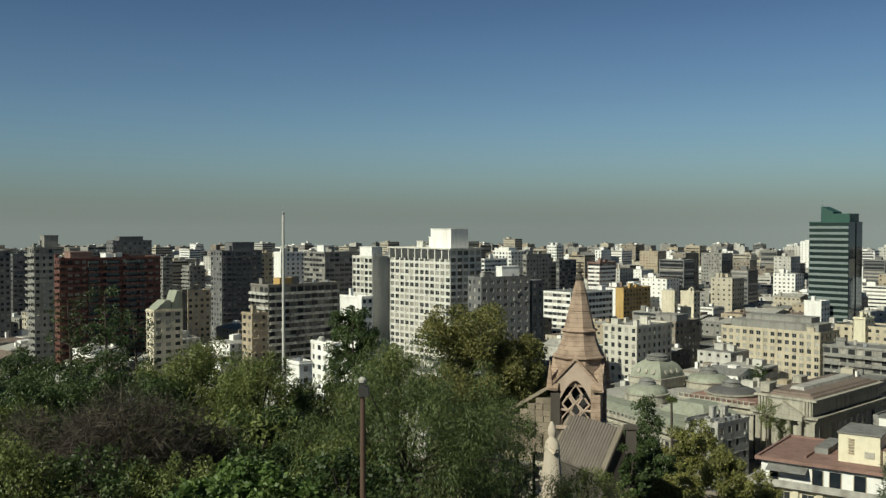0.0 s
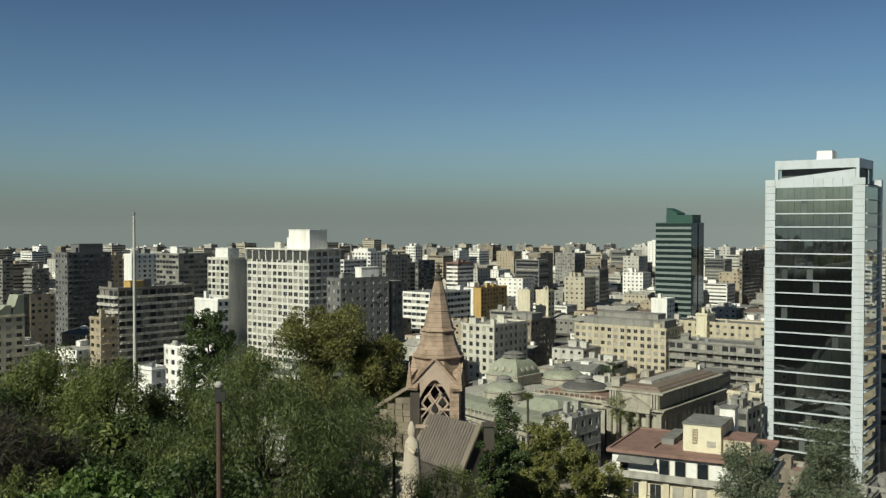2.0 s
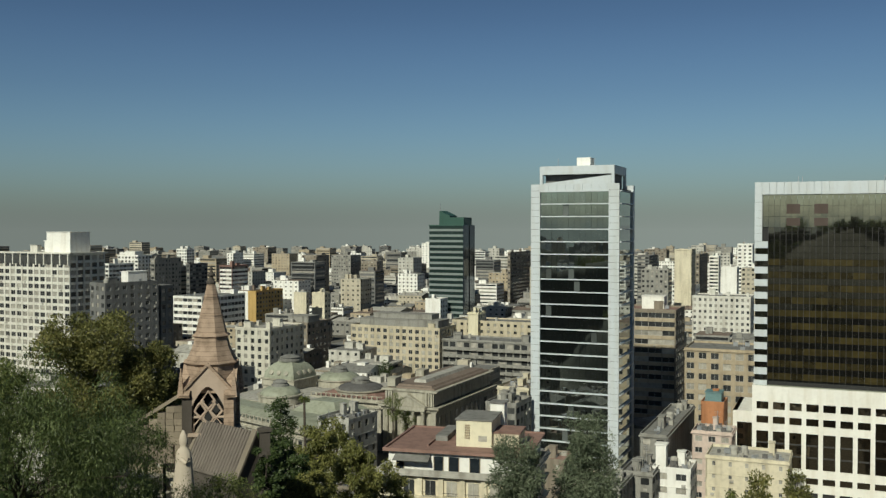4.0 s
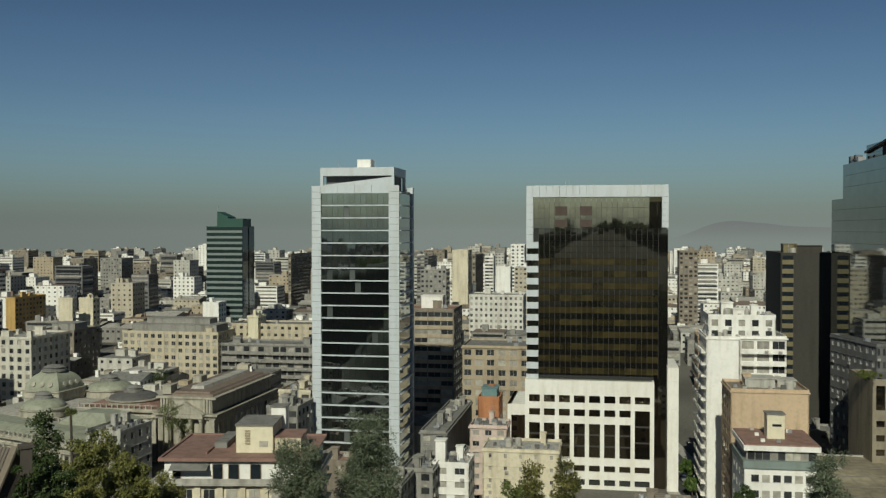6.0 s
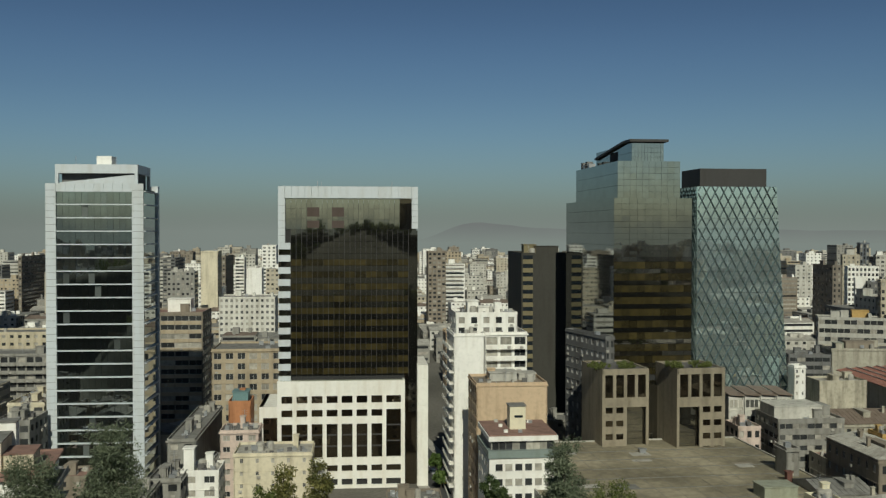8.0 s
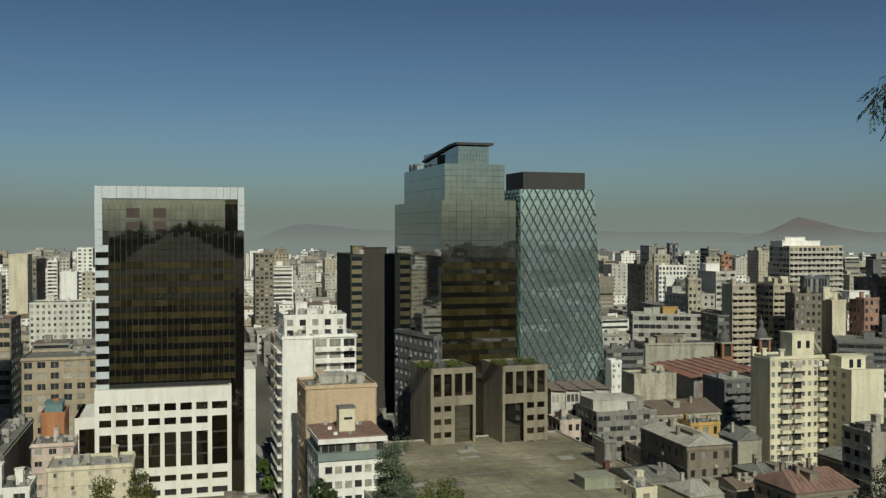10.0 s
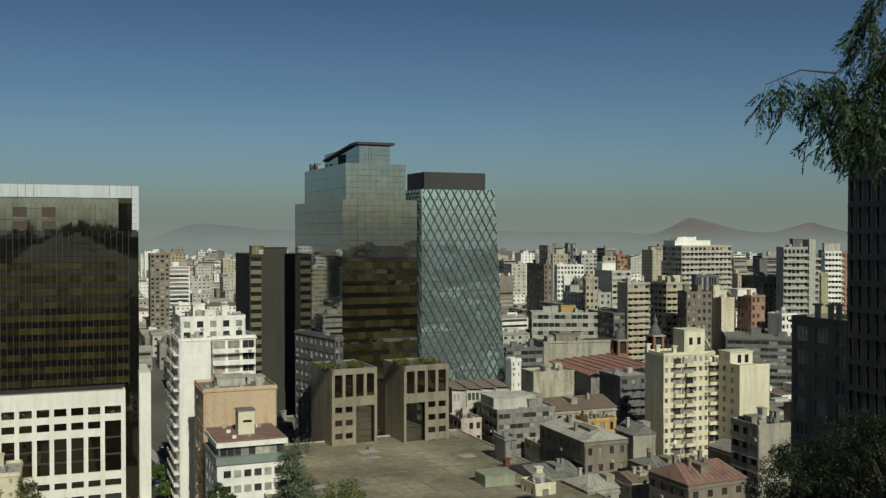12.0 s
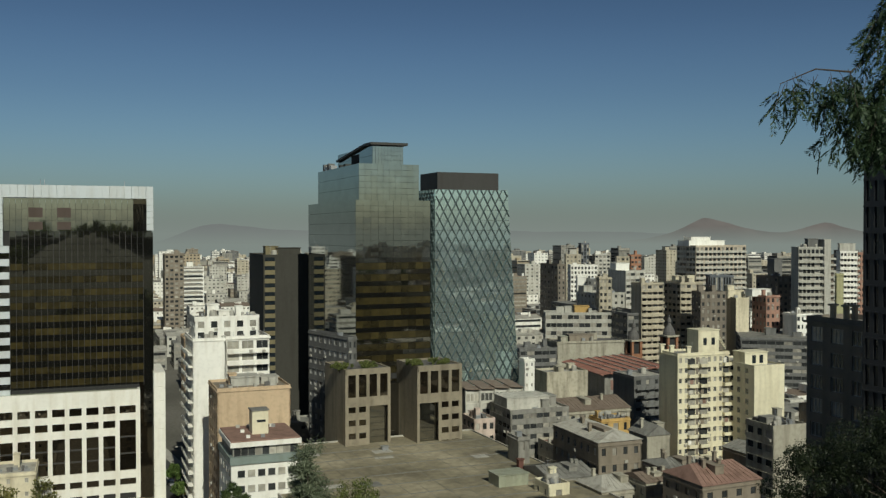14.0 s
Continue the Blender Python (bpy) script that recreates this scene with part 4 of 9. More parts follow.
def stepped_tower(x, y, rz, w, d):
    """The stepped mirror-glass tower: three setbacks and a flared roof slab."""
    root = thing("office_tower", x, y, 0, rz, "stepped mirror-glass office tower with a flared roof slab", "office tower")
    occupy(x, y, 22)
    tiers = ((0, w, 0, d, 0.0, 79.1, 16, 20), (1.3, w - 3.1, 1.0, d - 7.5, 79.1, 89.4, 14, 3), (6.1, w - 7.0, 3.5, d - 14, 89.4, 94.6, 8, 2))
    dark = mirror_glass("smoke_mirror_glass", (0.27, 0.295, 0.285), 0.03, 0.97, 0.04)
    for i, (a, b, c, e, z0, z1, cols, rows) in enumerate(tiers):
        s = Shape()
        s.box(-w / 2 + a + 0.2, -w / 2 + b - 0.2, -d / 2 + c + 0.2, -d / 2 + e - 0.2, z0, z1 - 0.1)
        part("core", s, CORE, root)
        tw, td = b - a, e - c
        sub = new("glazed_tier")
        sub.parent = root
        sub.matrix_basis = pose(-w / 2 + (a + b) / 2, -d / 2 + (c + e) / 2, 0)
        low = 30.0 if i == 0 else z0
        nr = max(1, round((z1 - low) / 3.3))
        fh = (z1 - low) / nr
        for r in range(nr):
            zz = low + r * fh
            gold = zz < 62
            if i == 0 and gold:
                curtain(sub, 0, tw, td, 0, tw, zz + 2.0, zz + fh, 1, 10, 0.0, BRONZE, "glass_pane", 0.1, r)
                curtain(sub, 0, tw, td, 0, tw, zz + 0.02, zz + 1.98, 1, 10, 0.0, GOLD, "spandrel", 0.05, 60 + r)
            else:
                curtain(sub, 0, tw, td, 0, tw, zz, zz + fh, 2, 10, 0.0, BRONZECLEAR, "glass_pane", 0.07, 9 + r)
            g = Shape()
            face_box(g, 3, tw, td, 0.05, td, -0.1, 0.02, zz + 0.03, zz + fh - 0.03)
            face_box(g, 1, tw, td, 0.05, td, -0.1, 0.02, zz + 0.03, zz + fh - 0.03)
            face_box(g, 2, tw, td, 0.05, tw - 0.05, -0.1, 0.02, zz + 0.03, zz + fh - 0.03)
            part("glass_band", g, dark, sub)
    s = Shape()
    s.box(-w / 2 + 5.2, w / 2 - 6.0, -d / 2 + 2.2, -d / 2 + 9, 94.9, 95.6)
    s.hexa([(-w / 2 + 5.2, -d / 2 + 9, 94.9), (w / 2 - 6.4, -d / 2 + 9, 94.9), (w / 2 - 6.4, -d / 2 + 38, 92.2), (-w / 2 + 5.2, -d / 2 + 38, 92.2),
            (-w / 2 + 5.2, -d / 2 + 9, 95.6), (w / 2 - 6.4, -d / 2 + 9, 95.6), (w / 2 - 6.4, -d / 2 + 38, 92.8), (-w / 2 + 5.2, -d / 2 + 38, 92.8)])
    part("roof_slab", s, BLACKPANEL, root)
    s = Shape()
    s.box(-w / 2 + 6.05, -w / 2 + 6.12, -d / 2 + 16, -d / 2 + 24, 90.0, 93.2)
    part("louvre_opening", s, CORE, root)
    for i in range(4):
        s = Shape()
        v = -d / 2 + 34 + i * 2.6
        s.box(-w / 2 + 2.4, -w / 2 + 4.4, v, v + 1.8, 89.4, 90.9 + (i % 2) * 0.8)
        part("roof_plant", s, DARKGREY if i % 2 else METAL, root)
    return root


stepped_tower(258.2, 148.1, -42.6, 22.4, 53.0)


def lattice_tower(x, y, rz, w, d, h):
    """Blue glass tower, wider towards its foot, wrapped in a net of steel diamonds."""
    root = thing("office_tower", x, y, 0, rz, "pale blue glass tower wrapped in a diagonal steel lattice", "office tower")
    occupy(x, y, 20)
    flare = 5.6
    def right(z):
        return w / 2 + flare * (1 - z / h)
    s = Shape()
    s.hexa([(-w / 2, -d / 2, 0), (right(0), -d / 2, 0), (right(0), d / 2, 0), (-w / 2, d / 2, 0),
            (-w / 2, -d / 2, h), (right(h), -d / 2, h), (right(h), d / 2, h), (-w / 2, d / 2, h)])
    part("core", s, CORE, root)
    n = 26
    for i in range(n):
        z0, z1 = i * h / n + 0.04, (i + 1) * h / n - 0.04
        g = Shape()
        g.hexa([(-w / 2, -d / 2 - 0.1, z0), (right(z0), -d / 2 - 0.1, z0), (right(z0), -d / 2, z0), (-w / 2, -d / 2, z0),
                (-w / 2, -d / 2 - 0.1, z1), (right(z1), -d / 2 - 0.1, z1), (right(z1), -d / 2, z1), (-w / 2, -d / 2, z1)])
        g.box(-w / 2 - 0.1, -w / 2, -d / 2, d / 2, z0, z1)
        part("glass_band", g, SKYGLASS, root)
    dx, dz = 2.75, 5.1
    k = int(h / dz * 2) + int((w + flare) / dx * 2)
    def clip(c, sgn):
        pts = []
        z = 0.0
        out = []
        zs = np.linspace(0, h, 120)
        for z in zs:
            u = c + sgn * (z / dz) * dx
            if -w / 2 <= u <= right(z):
                out.append((u, z))
        return (out[0], out[-1]) if len(out) > 2 else None
    for sgn in (1, -1):
        for i in range(-80, 130):
            c = -w / 2 + (i - (42 if sgn > 0 else 0)) * dx
            ends = clip(c, sgn)
            if not ends:
                continue
            (ua, za), (ub, zb) = ends
            s = Shape()
            t = 0.085
            s.hexa([(ua - t, -d / 2 - 0.55, za), (ua + t, -d / 2 - 0.55, za), (ua + t, -d / 2 - 0.25, za), (ua - t, -d / 2 - 0.25, za),
                    (ub - t, -d / 2 - 0.55, zb), (ub + t, -d / 2 - 0.55, zb), (ub + t, -d / 2 - 0.25, zb), (ub - t, -d / 2 - 0.25, zb)])
            part("lattice_bar", s, LATTICE, root)
    for sgn in (1, -1):
        for i in range(-60, 90):
            c = -d / 2 + (i - (40 if sgn > 0 else 0)) * dx
            out = [(c + sgn * z / dz * dx, z) for z in np.linspace(0, h, 120) if -d / 2 <= c + sgn * z / dz * dx <= d / 2]
            if len(out) < 3:
                continue
            (ua, za), (ub, zb) = out[0], out[-1]
            s = Shape()
            t = 0.085
            X0, X1 = -w / 2 - 0.55, -w / 2 - 0.25
            s.hexa([(X0, ua - t, za), (X1, ua - t, za), (X1, ua + t, za), (X0, ua + t, za),
                    (X0, ub - t, zb), (X1, ub - t, zb), (X1, ub + t, zb), (X0, ub + t, zb)])
            part("lattice_bar", s, LATTICE, root)
    s = Shape()
    s.box(-w / 2 + 0.9, w / 2 - 3.0, -d / 2 + 0.4, d / 2, h, h + 5.4)
    part("roof_box", s, BLACKPANEL, root, "black plant-room box")
    return root


LATTICE = paint("blue_grey_steel", (0.055, 0.085, 0.085), rough=0.5, stain=0.15)
lattice_tower(283.5, 126.5, -42.2, 25.0, 15.1, 83.4)


# ---- the chapel on the hill ----
ROSESTONE = paint("rose_sandstone", (0.46, 0.335, 0.245), rough=0.9, stain=0.4, bump=0.5)


def add_courses(m, step, joint):
    """Darker bed joints at even heights and soot in broad patches, for coursed stone."""
    n, l = m.node_tree.nodes, m.node_tree.links
    b = n["Principled BSDF"]
    src = b.inputs["Base Color"].links[0].from_socket
    pos, sep, div, fr = n.new("ShaderNodeNewGeometry"), n.new("ShaderNodeSeparateXYZ"), n.new("ShaderNodeMath"), n.new("ShaderNodeMath")
    div.operation, fr.operation = "DIVIDE", "FRACT"
    div.inputs[1].default_value = step
    l.new(pos.outputs["Position"], sep.inputs[0])
    l.new(sep.outputs[2], div.inputs[0])
    l.new(div.outputs[0], fr.inputs[0])
    line = ramp_node(n, l, fr.outputs[0], [(0.0, (0.62, 0.6, 0.58)), (joint, (0.7, 0.68, 0.66)), (joint + 0.06, (1, 1, 1))])
    soot = noise_node(n, l, 1.4, 6)
    dirt = ramp_node(n, l, soot.outputs[0], [(0.32, (0.55, 0.53, 0.5)), (0.56, (1.05, 1.05, 1.05))])
    c = mix_node(n, l, src, line.outputs[0], 1.0, "MULTIPLY")
    l.new(mix_node(n, l, c, dirt.outputs[0], 0.8, "MULTIPLY"), b.inputs["Base Color"])


add_courses(ROSESTONE, 0.36, 0.10)
ROSELIGHT = paint("pale_rose_carved_stone", (0.52, 0.40, 0.31), rough=0.88, stain=0.35, bump=0.4)
PALESTONE = paint("pale_carved_stone", (0.58, 0.50, 0.40), rough=0.85, stain=0.25, bump=0.3)
# shade on left piers, end wall and chimney is put into this stone
DARKSTONE = paint("weathered_and_shaded_stone", (0.10, 0.085, 0.07), rough=0.95, stain=0.4, bump=0.5)
SLATE = paint("grey_brown_roof_sheet", (0.185, 0.158, 0.132), rough=0.75, stain=0.4)


def octagon(s, prof, cx=0.0, cy=0.0):
    s.lathe(prof, 8, cx, cy, 0, math.pi / 8)


def arch_bar(s, pts, r):
    s.tube(pts, [r] * len(pts), 6)


def chapel(x, y, rz):
    """A small gothic belfry with an octagonal stone spire, and the steep roof of its nave."""
    zb = 44.0
    root = thing("chapel", x, y, 0, rz, "small rose-stone gothic chapel with an octagonal spire", "chapel")
    a = 1.95
    top = 57.6
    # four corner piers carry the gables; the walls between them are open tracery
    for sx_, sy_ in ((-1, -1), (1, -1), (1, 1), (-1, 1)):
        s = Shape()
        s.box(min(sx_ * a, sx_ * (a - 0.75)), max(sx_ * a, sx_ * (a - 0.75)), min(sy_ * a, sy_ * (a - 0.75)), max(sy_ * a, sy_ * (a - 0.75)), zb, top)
        # left piers take the darker copy, with shade put into the stone
        part("corner_pier", s, ROSESTONE if sx_ > 0 else DARKSTONE, root)
    s = Shape()
    s.box(-a + 0.1, a - 0.1, -a + 0.1, a - 0.1, zb, 54.3)
    part("tower_base", s, ROSESTONE, root)
    # near-black box behind the tracery, in place of the shade inside
    s = Shape()
    s.box(-a + 0.76, a - 0.76, -a + 1.1, a - 1.1, 54.3, 57.4)
    part("dark_bell_chamber", s, CORE, root)
    for k in range(4):
        g = new("gable")
        g.parent = root
        g.matrix_basis = pose(0, 0, 0, 0, 0, 90 * k)
        wall = Shape()
        # gable wall: a pointed arch is cut out, so build it as voussoir pieces round the opening
        r = 1.22
        n = 9
        outer, inner = [], []
        for i in range(n + 1):
            u = i / n
            xx = -r + 2 * r * u
            zz = 56.35 + 1.55 * (1 - abs(2 * u - 1) ** 1.6)
            inner.append((xx, zz))
            outer.append((xx * 1.62, 57.35 + 2.15 * (1 - abs(2 * u - 1))))
        for i in range(n):
            (x0, z0), (x1, z1) = inner[i], inner[i + 1]
            (X0, Z0), (X1, Z1) = outer[i], outer[i + 1]
            wall.hexa([(x0, -a + 0.02, z0), (x1, -a + 0.02, z1), (x1, -a + 0.5, z1), (x0, -a + 0.5, z0),
                       (X0, -a + 0.02, Z0), (X1, -a + 0.02, Z1), (X1, -a + 0.5, Z1), (X0, -a + 0.5, Z0)])
        for sg in (-1, 1):
            wall.box(min(sg * r, sg * (a - 0.05)), max(sg * r, sg * (a - 0.05)), -a + 0.025, -a + 0.5, 54.3, 57.35)
        # front gable gets the paler stone: sunlight is put into its colour
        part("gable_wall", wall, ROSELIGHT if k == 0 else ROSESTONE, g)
        cop = Shape()
        for sg in (-1, 1):
            cop.hexa([(0, -a - 0.14, 59.45), (sg * 2.2, -a - 0.14, 57.05), (sg * 2.2, -a + 0.62, 57.05), (0, -a + 0.62, 59.45),
                      (0, -a - 0.14, 59.75), (sg * 2.3, -a - 0.14, 57.25), (sg * 2.3, -a + 0.62, 57.25), (0, -a + 0.62, 59.75)])
        part("coping", cop, ROSESTONE, g)
        tr = Shape()
        yy = -a + 0.28
        w0 = 0.105
        for c in (-0.61, 0.61):
            arch_bar(tr, [(c - 0.58, yy, 54.3), (c - 0.5, yy, 54.8), (c, yy, 55.45), (c + 0.5, yy, 54.8), (c + 0.58, yy, 54.3)], w0)
            arch_bar(tr, [(c, yy, 55.45), (c - 0.45, yy, 55.95), (c - 0.1, yy, 56.5), (c + 0.3 * (1 if c < 0 else -1), yy, 56.75)], w0)
            arch_bar(tr, [(c, yy, 55.45), (c + 0.45, yy, 55.95), (c + 0.1, yy, 56.5)], w0)
        arch_bar(tr, [(-1.2, yy, 55.5), (-0.6, yy, 55.5)], w0)
        arch_bar(tr, [(0.6, yy, 55.5), (1.2, yy, 55.5)], w0)
        arch_bar(tr, [(0, yy, 54.9), (-0.42, yy, 55.45), (0, yy, 56.1), (0.42, yy, 55.45), (0, yy, 54.9)], w0)
        arch_bar(tr, [(0, yy, 56.1), (-0.5, yy, 56.75), (0, yy, 57.5), (0.5, yy, 56.75), (0, yy, 56.1)], w0)
        part("tracery", tr, ROSELIGHT, g, "carved stone window tracery")
        sill = Shape()
        sill.box(-1.5, 1.5, -a - 0.12, -a + 0.4, 54.05, 54.32)
        part("sill", sill, ROSELIGHT, g)
        pin = Shape()
        pin.frustum(1.75, 2.25, -2.25, -1.75, 57.1, 59.3, 0.22)
        part("pinnacle", pin, ROSESTONE, g)
    s = Shape()
    octagon(s, [(1.6, 57.3), (1.6, 59.2), (1.95, 59.3)])
    part("drum", s, ROSESTONE, root)
    prof = [(1.95, 58.4), (1.95, 59.35), (2.12, 59.5), (2.12, 59.65), (1.98, 59.8), (1.75, 60.2), (1.5, 60.75), (1.34, 61.35), (1.34, 61.5), (1.42, 61.55), (1.42, 61.75), (1.26, 61.8),
            (0.95, 63.0), (0.62, 64.4), (0.33, 65.6)]
    s = Shape()
    octagon(s, prof)
    part("spire", s, ROSESTONE, root)
    for i, (z0, rr) in enumerate(((59.5, 2.17), (61.55, 1.47), (63.2, 0.925), (64.6, 0.595))):
        s = Shape()
        hgt = 0.18 if i < 2 else 0.05
        octagon(s, [(rr - 0.05, z0), (rr + 0.03, z0 + hgt * 0.3), (rr + 0.03, z0 + hgt * 0.7), (rr - 0.06, z0 + hgt)])
        part("moulding", s, ROSESTONE, root)
    s = Shape()
    s.lathe([(0.30, 65.6), (0.36, 65.7), (0.36, 65.85), (0.2, 65.95), (0.16, 66.2), (0.3, 66.3), (0.3, 66.42), (0.13, 66.5), (0.1, 66.75), (0.17, 66.8), (0.03, 67.0)], 8)
    part("finial", s, DARKSTONE, root)
    return root


def chapel_nave():
    """Steep sheeted roof in front of the belfry, with its stone verges and dark end wall."""
    root = thing("chapel_nave", 10.1, 75.2, 0, 0, "chapel nave with a steep grey-brown ribbed roof", "chapel")
    along, down = Vector((0.455, -0.890, 0)), Vector((-0.89, -0.455, 0))
    def at(u, v, z):
        p = along * u + down * v
        return (p.x, p.y, z)
    zr, ze, run, length = 55.2, 52.0, 1.75, 6.4
    back = -run
    def roofz(v):
        return zr - (zr - ze) * abs(v) / run
    for sg, nm in ((1, "roof_slope"), (-1, "roof_slope")):
        s = Shape()
        s.hexa([at(0, 0, zr - 0.15), at(length, 0, zr - 0.15), at(length, sg * run, ze - 0.15), at(0, sg * run, ze - 0.15),
                at(0, 0, zr), at(length, 0, zr), at(length, sg * run, ze), at(0, sg * run, ze)])
        part(nm, s, SLATE, root)
    n = 17
    for i in range(n):
        u = 0.3 + i * (length - 0.9) / (n - 1)
        s = Shape()
        s.tube([at(u, 0.03, zr + 0.03), at(u, run, ze + 0.03)], [0.11, 0.11], 6)
        part("roof_rib", s, SLATE, root)
    for u0, u1 in ((-0.25, 0.12), (length - 0.3, length + 0.22)):
        s = Shape()
        s.hexa([at(u0, 0, zr - 0.1), at(u1, 0, zr - 0.1), at(u1, run, ze - 0.1), at(u0, run, ze - 0.1),
                at(u0, 0, zr + 0.2), at(u1, 0, zr + 0.2), at(u1, run, ze + 0.2), at(u0, run, ze + 0.2)])
        part("verge", s, BROWN, root)
    s = Shape()
    s.hexa([at(0.1, back, 46), at(length, back, 46), at(length, run - 0.2, 46), at(0.1, run - 0.2, 46),
            at(0.1, back, ze - 0.2), at(length, back, ze - 0.2), at(length, run - 0.2, ze - 0.2), at(0.1, run - 0.2, ze - 0.2)])
    s.face([at(length, -run, ze - 0.2), at(length, run, ze - 0.2), at(length, 0, zr - 0.1)])
    part("end_wall", s, DARKSTONE, root)
    s = Shape()
    p = at(length + 0.3, -0.6, 0)
    s.box(p[0] - 0.35, p[0] + 0.35, p[1] - 0.35, p[1] + 0.35, 50, 55.2)
    s.box(p[0] - 0.45, p[0] + 0.45, p[1] - 0.45, p[1] + 0.45, 55.2, 55.42)
    part("chimney", s, DARKSTONE, root)
    return root


chapel(10.9, 76.4, -17)
chapel_nave()


RUBBLE = paint("brown_rubble_stone", (0.27, 0.225, 0.165), rough=0.95, stain=0.45, bump=0.8, vary=0.28)


def rubble_wall():
    rng = random.Random(3)
    root = thing("rubble_wall", 6.6, 78.5, 0, -20, "ruined rubble stone wall with a sloping top beside the chapel", "wall")
    for r in range(9):
        for c in range(7):
            z = 51.5 + r * 0.5
            if z > 53.6 + c * 0.42:
                continue
            s = Shape()
            j = rng.uniform(-0.04, 0.04)
            s.box(-2.2 + c * 0.66 + j + 0.02, -2.2 + (c + 1) * 0.66 + j - 0.02, -0.35 + rng.uniform(-0.06, 0.06), 0.35, z, z + 0.48)
            part("stone", s, RUBBLE, root)
    s = Shape()
    s.hexa([(-2.3, -0.5, 53.9), (2.5, -0.5, 56.9), (2.5, 0.5, 56.9), (-2.3, 0.5, 53.9), (-2.3, -0.5, 54.2), (2.5, -0.5, 57.2), (2.5, 0.5, 57.2), (-2.3, 0.5, 54.2)])
    part("coping", s, RUBBLE, root)


rubble_wall()


def statue():
    s = Shape()
    prof = [(0.62, 52.6), (0.60, 53.2), (0.55, 54.2), (0.50, 55.0), (0.46, 55.6), (0.40, 56.1), (0.22, 56.35), (0.17, 56.45), (0.24, 56.6), (0.25, 56.85), (0.2, 57.1), (0.1, 57.35), (0.02, 57.45)]
    k = len(s.v)
    s.lathe(prof, 20)
    folds = []
    for x_, y_, z_ in s.v:
        g = math.atan2(y_, x_)
        f = 1 + (0.07 * math.sin(9 * g) if z_ < 55.8 else 0)
        folds.append((x_ * f * 1.1, y_ * f * 0.75 - 0.05 * max(0, z_ - 56), z_))
    s.v = folds
    s.tube([(-0.1, -0.35, 55.7), (0.25, -0.5, 55.5), (0.45, -0.4, 55.75)], [0.16, 0.14, 0.1], 8)
    s.box(-0.9, 0.9, -0.8, 0.8, 50.5, 52.6)
    ob = new("statue", s.mesh("statue", [PALESTONE], True))
    ob.matrix_world = pose(7.0, 61.2, 0, 0, 0, -20) @ Matrix.Translation((0, 0, 0))
    tagged(ob, "pale stone robed figure on a plinth among bushes", "statue")


statue()


def flagpole(x, y):
    z = ground_z(x, y)
    root = thing("flagpole", x, y, z, 0, "tall bare white flagpole above the trees", "flagpole")
    s = Shape()
    s.tube([(0, 0, 0), (0, 0, 8), (0, 0, 71.0 - z)], [0.26, 0.22, 0.12], 12)
    part("pole", s, FARWHITE, root)
    s = Shape()
    s.lathe([(0.05, 71.0 - z), (0.16, 71.08 - z), (0.16, 71.2 - z), (0.05, 71.32 - z)], 10)
    s.tube([(0, 0, 71.2 - z), (0, 0, 71.9 - z)], [0.04, 0.02], 6)
    part("truck", s, METAL, root)
    s = Shape()
    s.box(-1.3, 1.3, -1.3, 1.3, -0.5, 0.8)
    part("base_block", s, STONE, root)


flagpole(-15.8, 94.8)


def lamp_post(x, y):
    z = ground_z(x, y)
    root = thing("lamp_post", x, y, z, 0, "rusty brown lamp post with a small floodlight", "lamp post")
    rust = paint("rusty_steel", (0.10, 0.06, 0.04), rough=0.8, stain=0.4)
    t = 66.5 - z
    s = Shape()
    s.tube([(0, 0, -0.5), (0, 0, t - 0.35)], [0.075, 0.06], 10)
    part("post", s, rust, root)
    s = Shape()
    s.box(-0.05, 0.05, -0.05, 0.05, t - 0.45, t - 0.1)
    s.box(-0.09, 0.14, -0.1, 0.12, t - 0.42, t - 0.2)
    part("lamp_housing", s, BLACKPANEL, root)
    s = Shape()
    s.lathe([(0.09, t - 0.1), (0.1, t - 0.04), (0.05, t + 0.02)], 10)
    part("lamp_cap", s, ROOFPALE, root)


lamp_post(-1.84, 21.9)


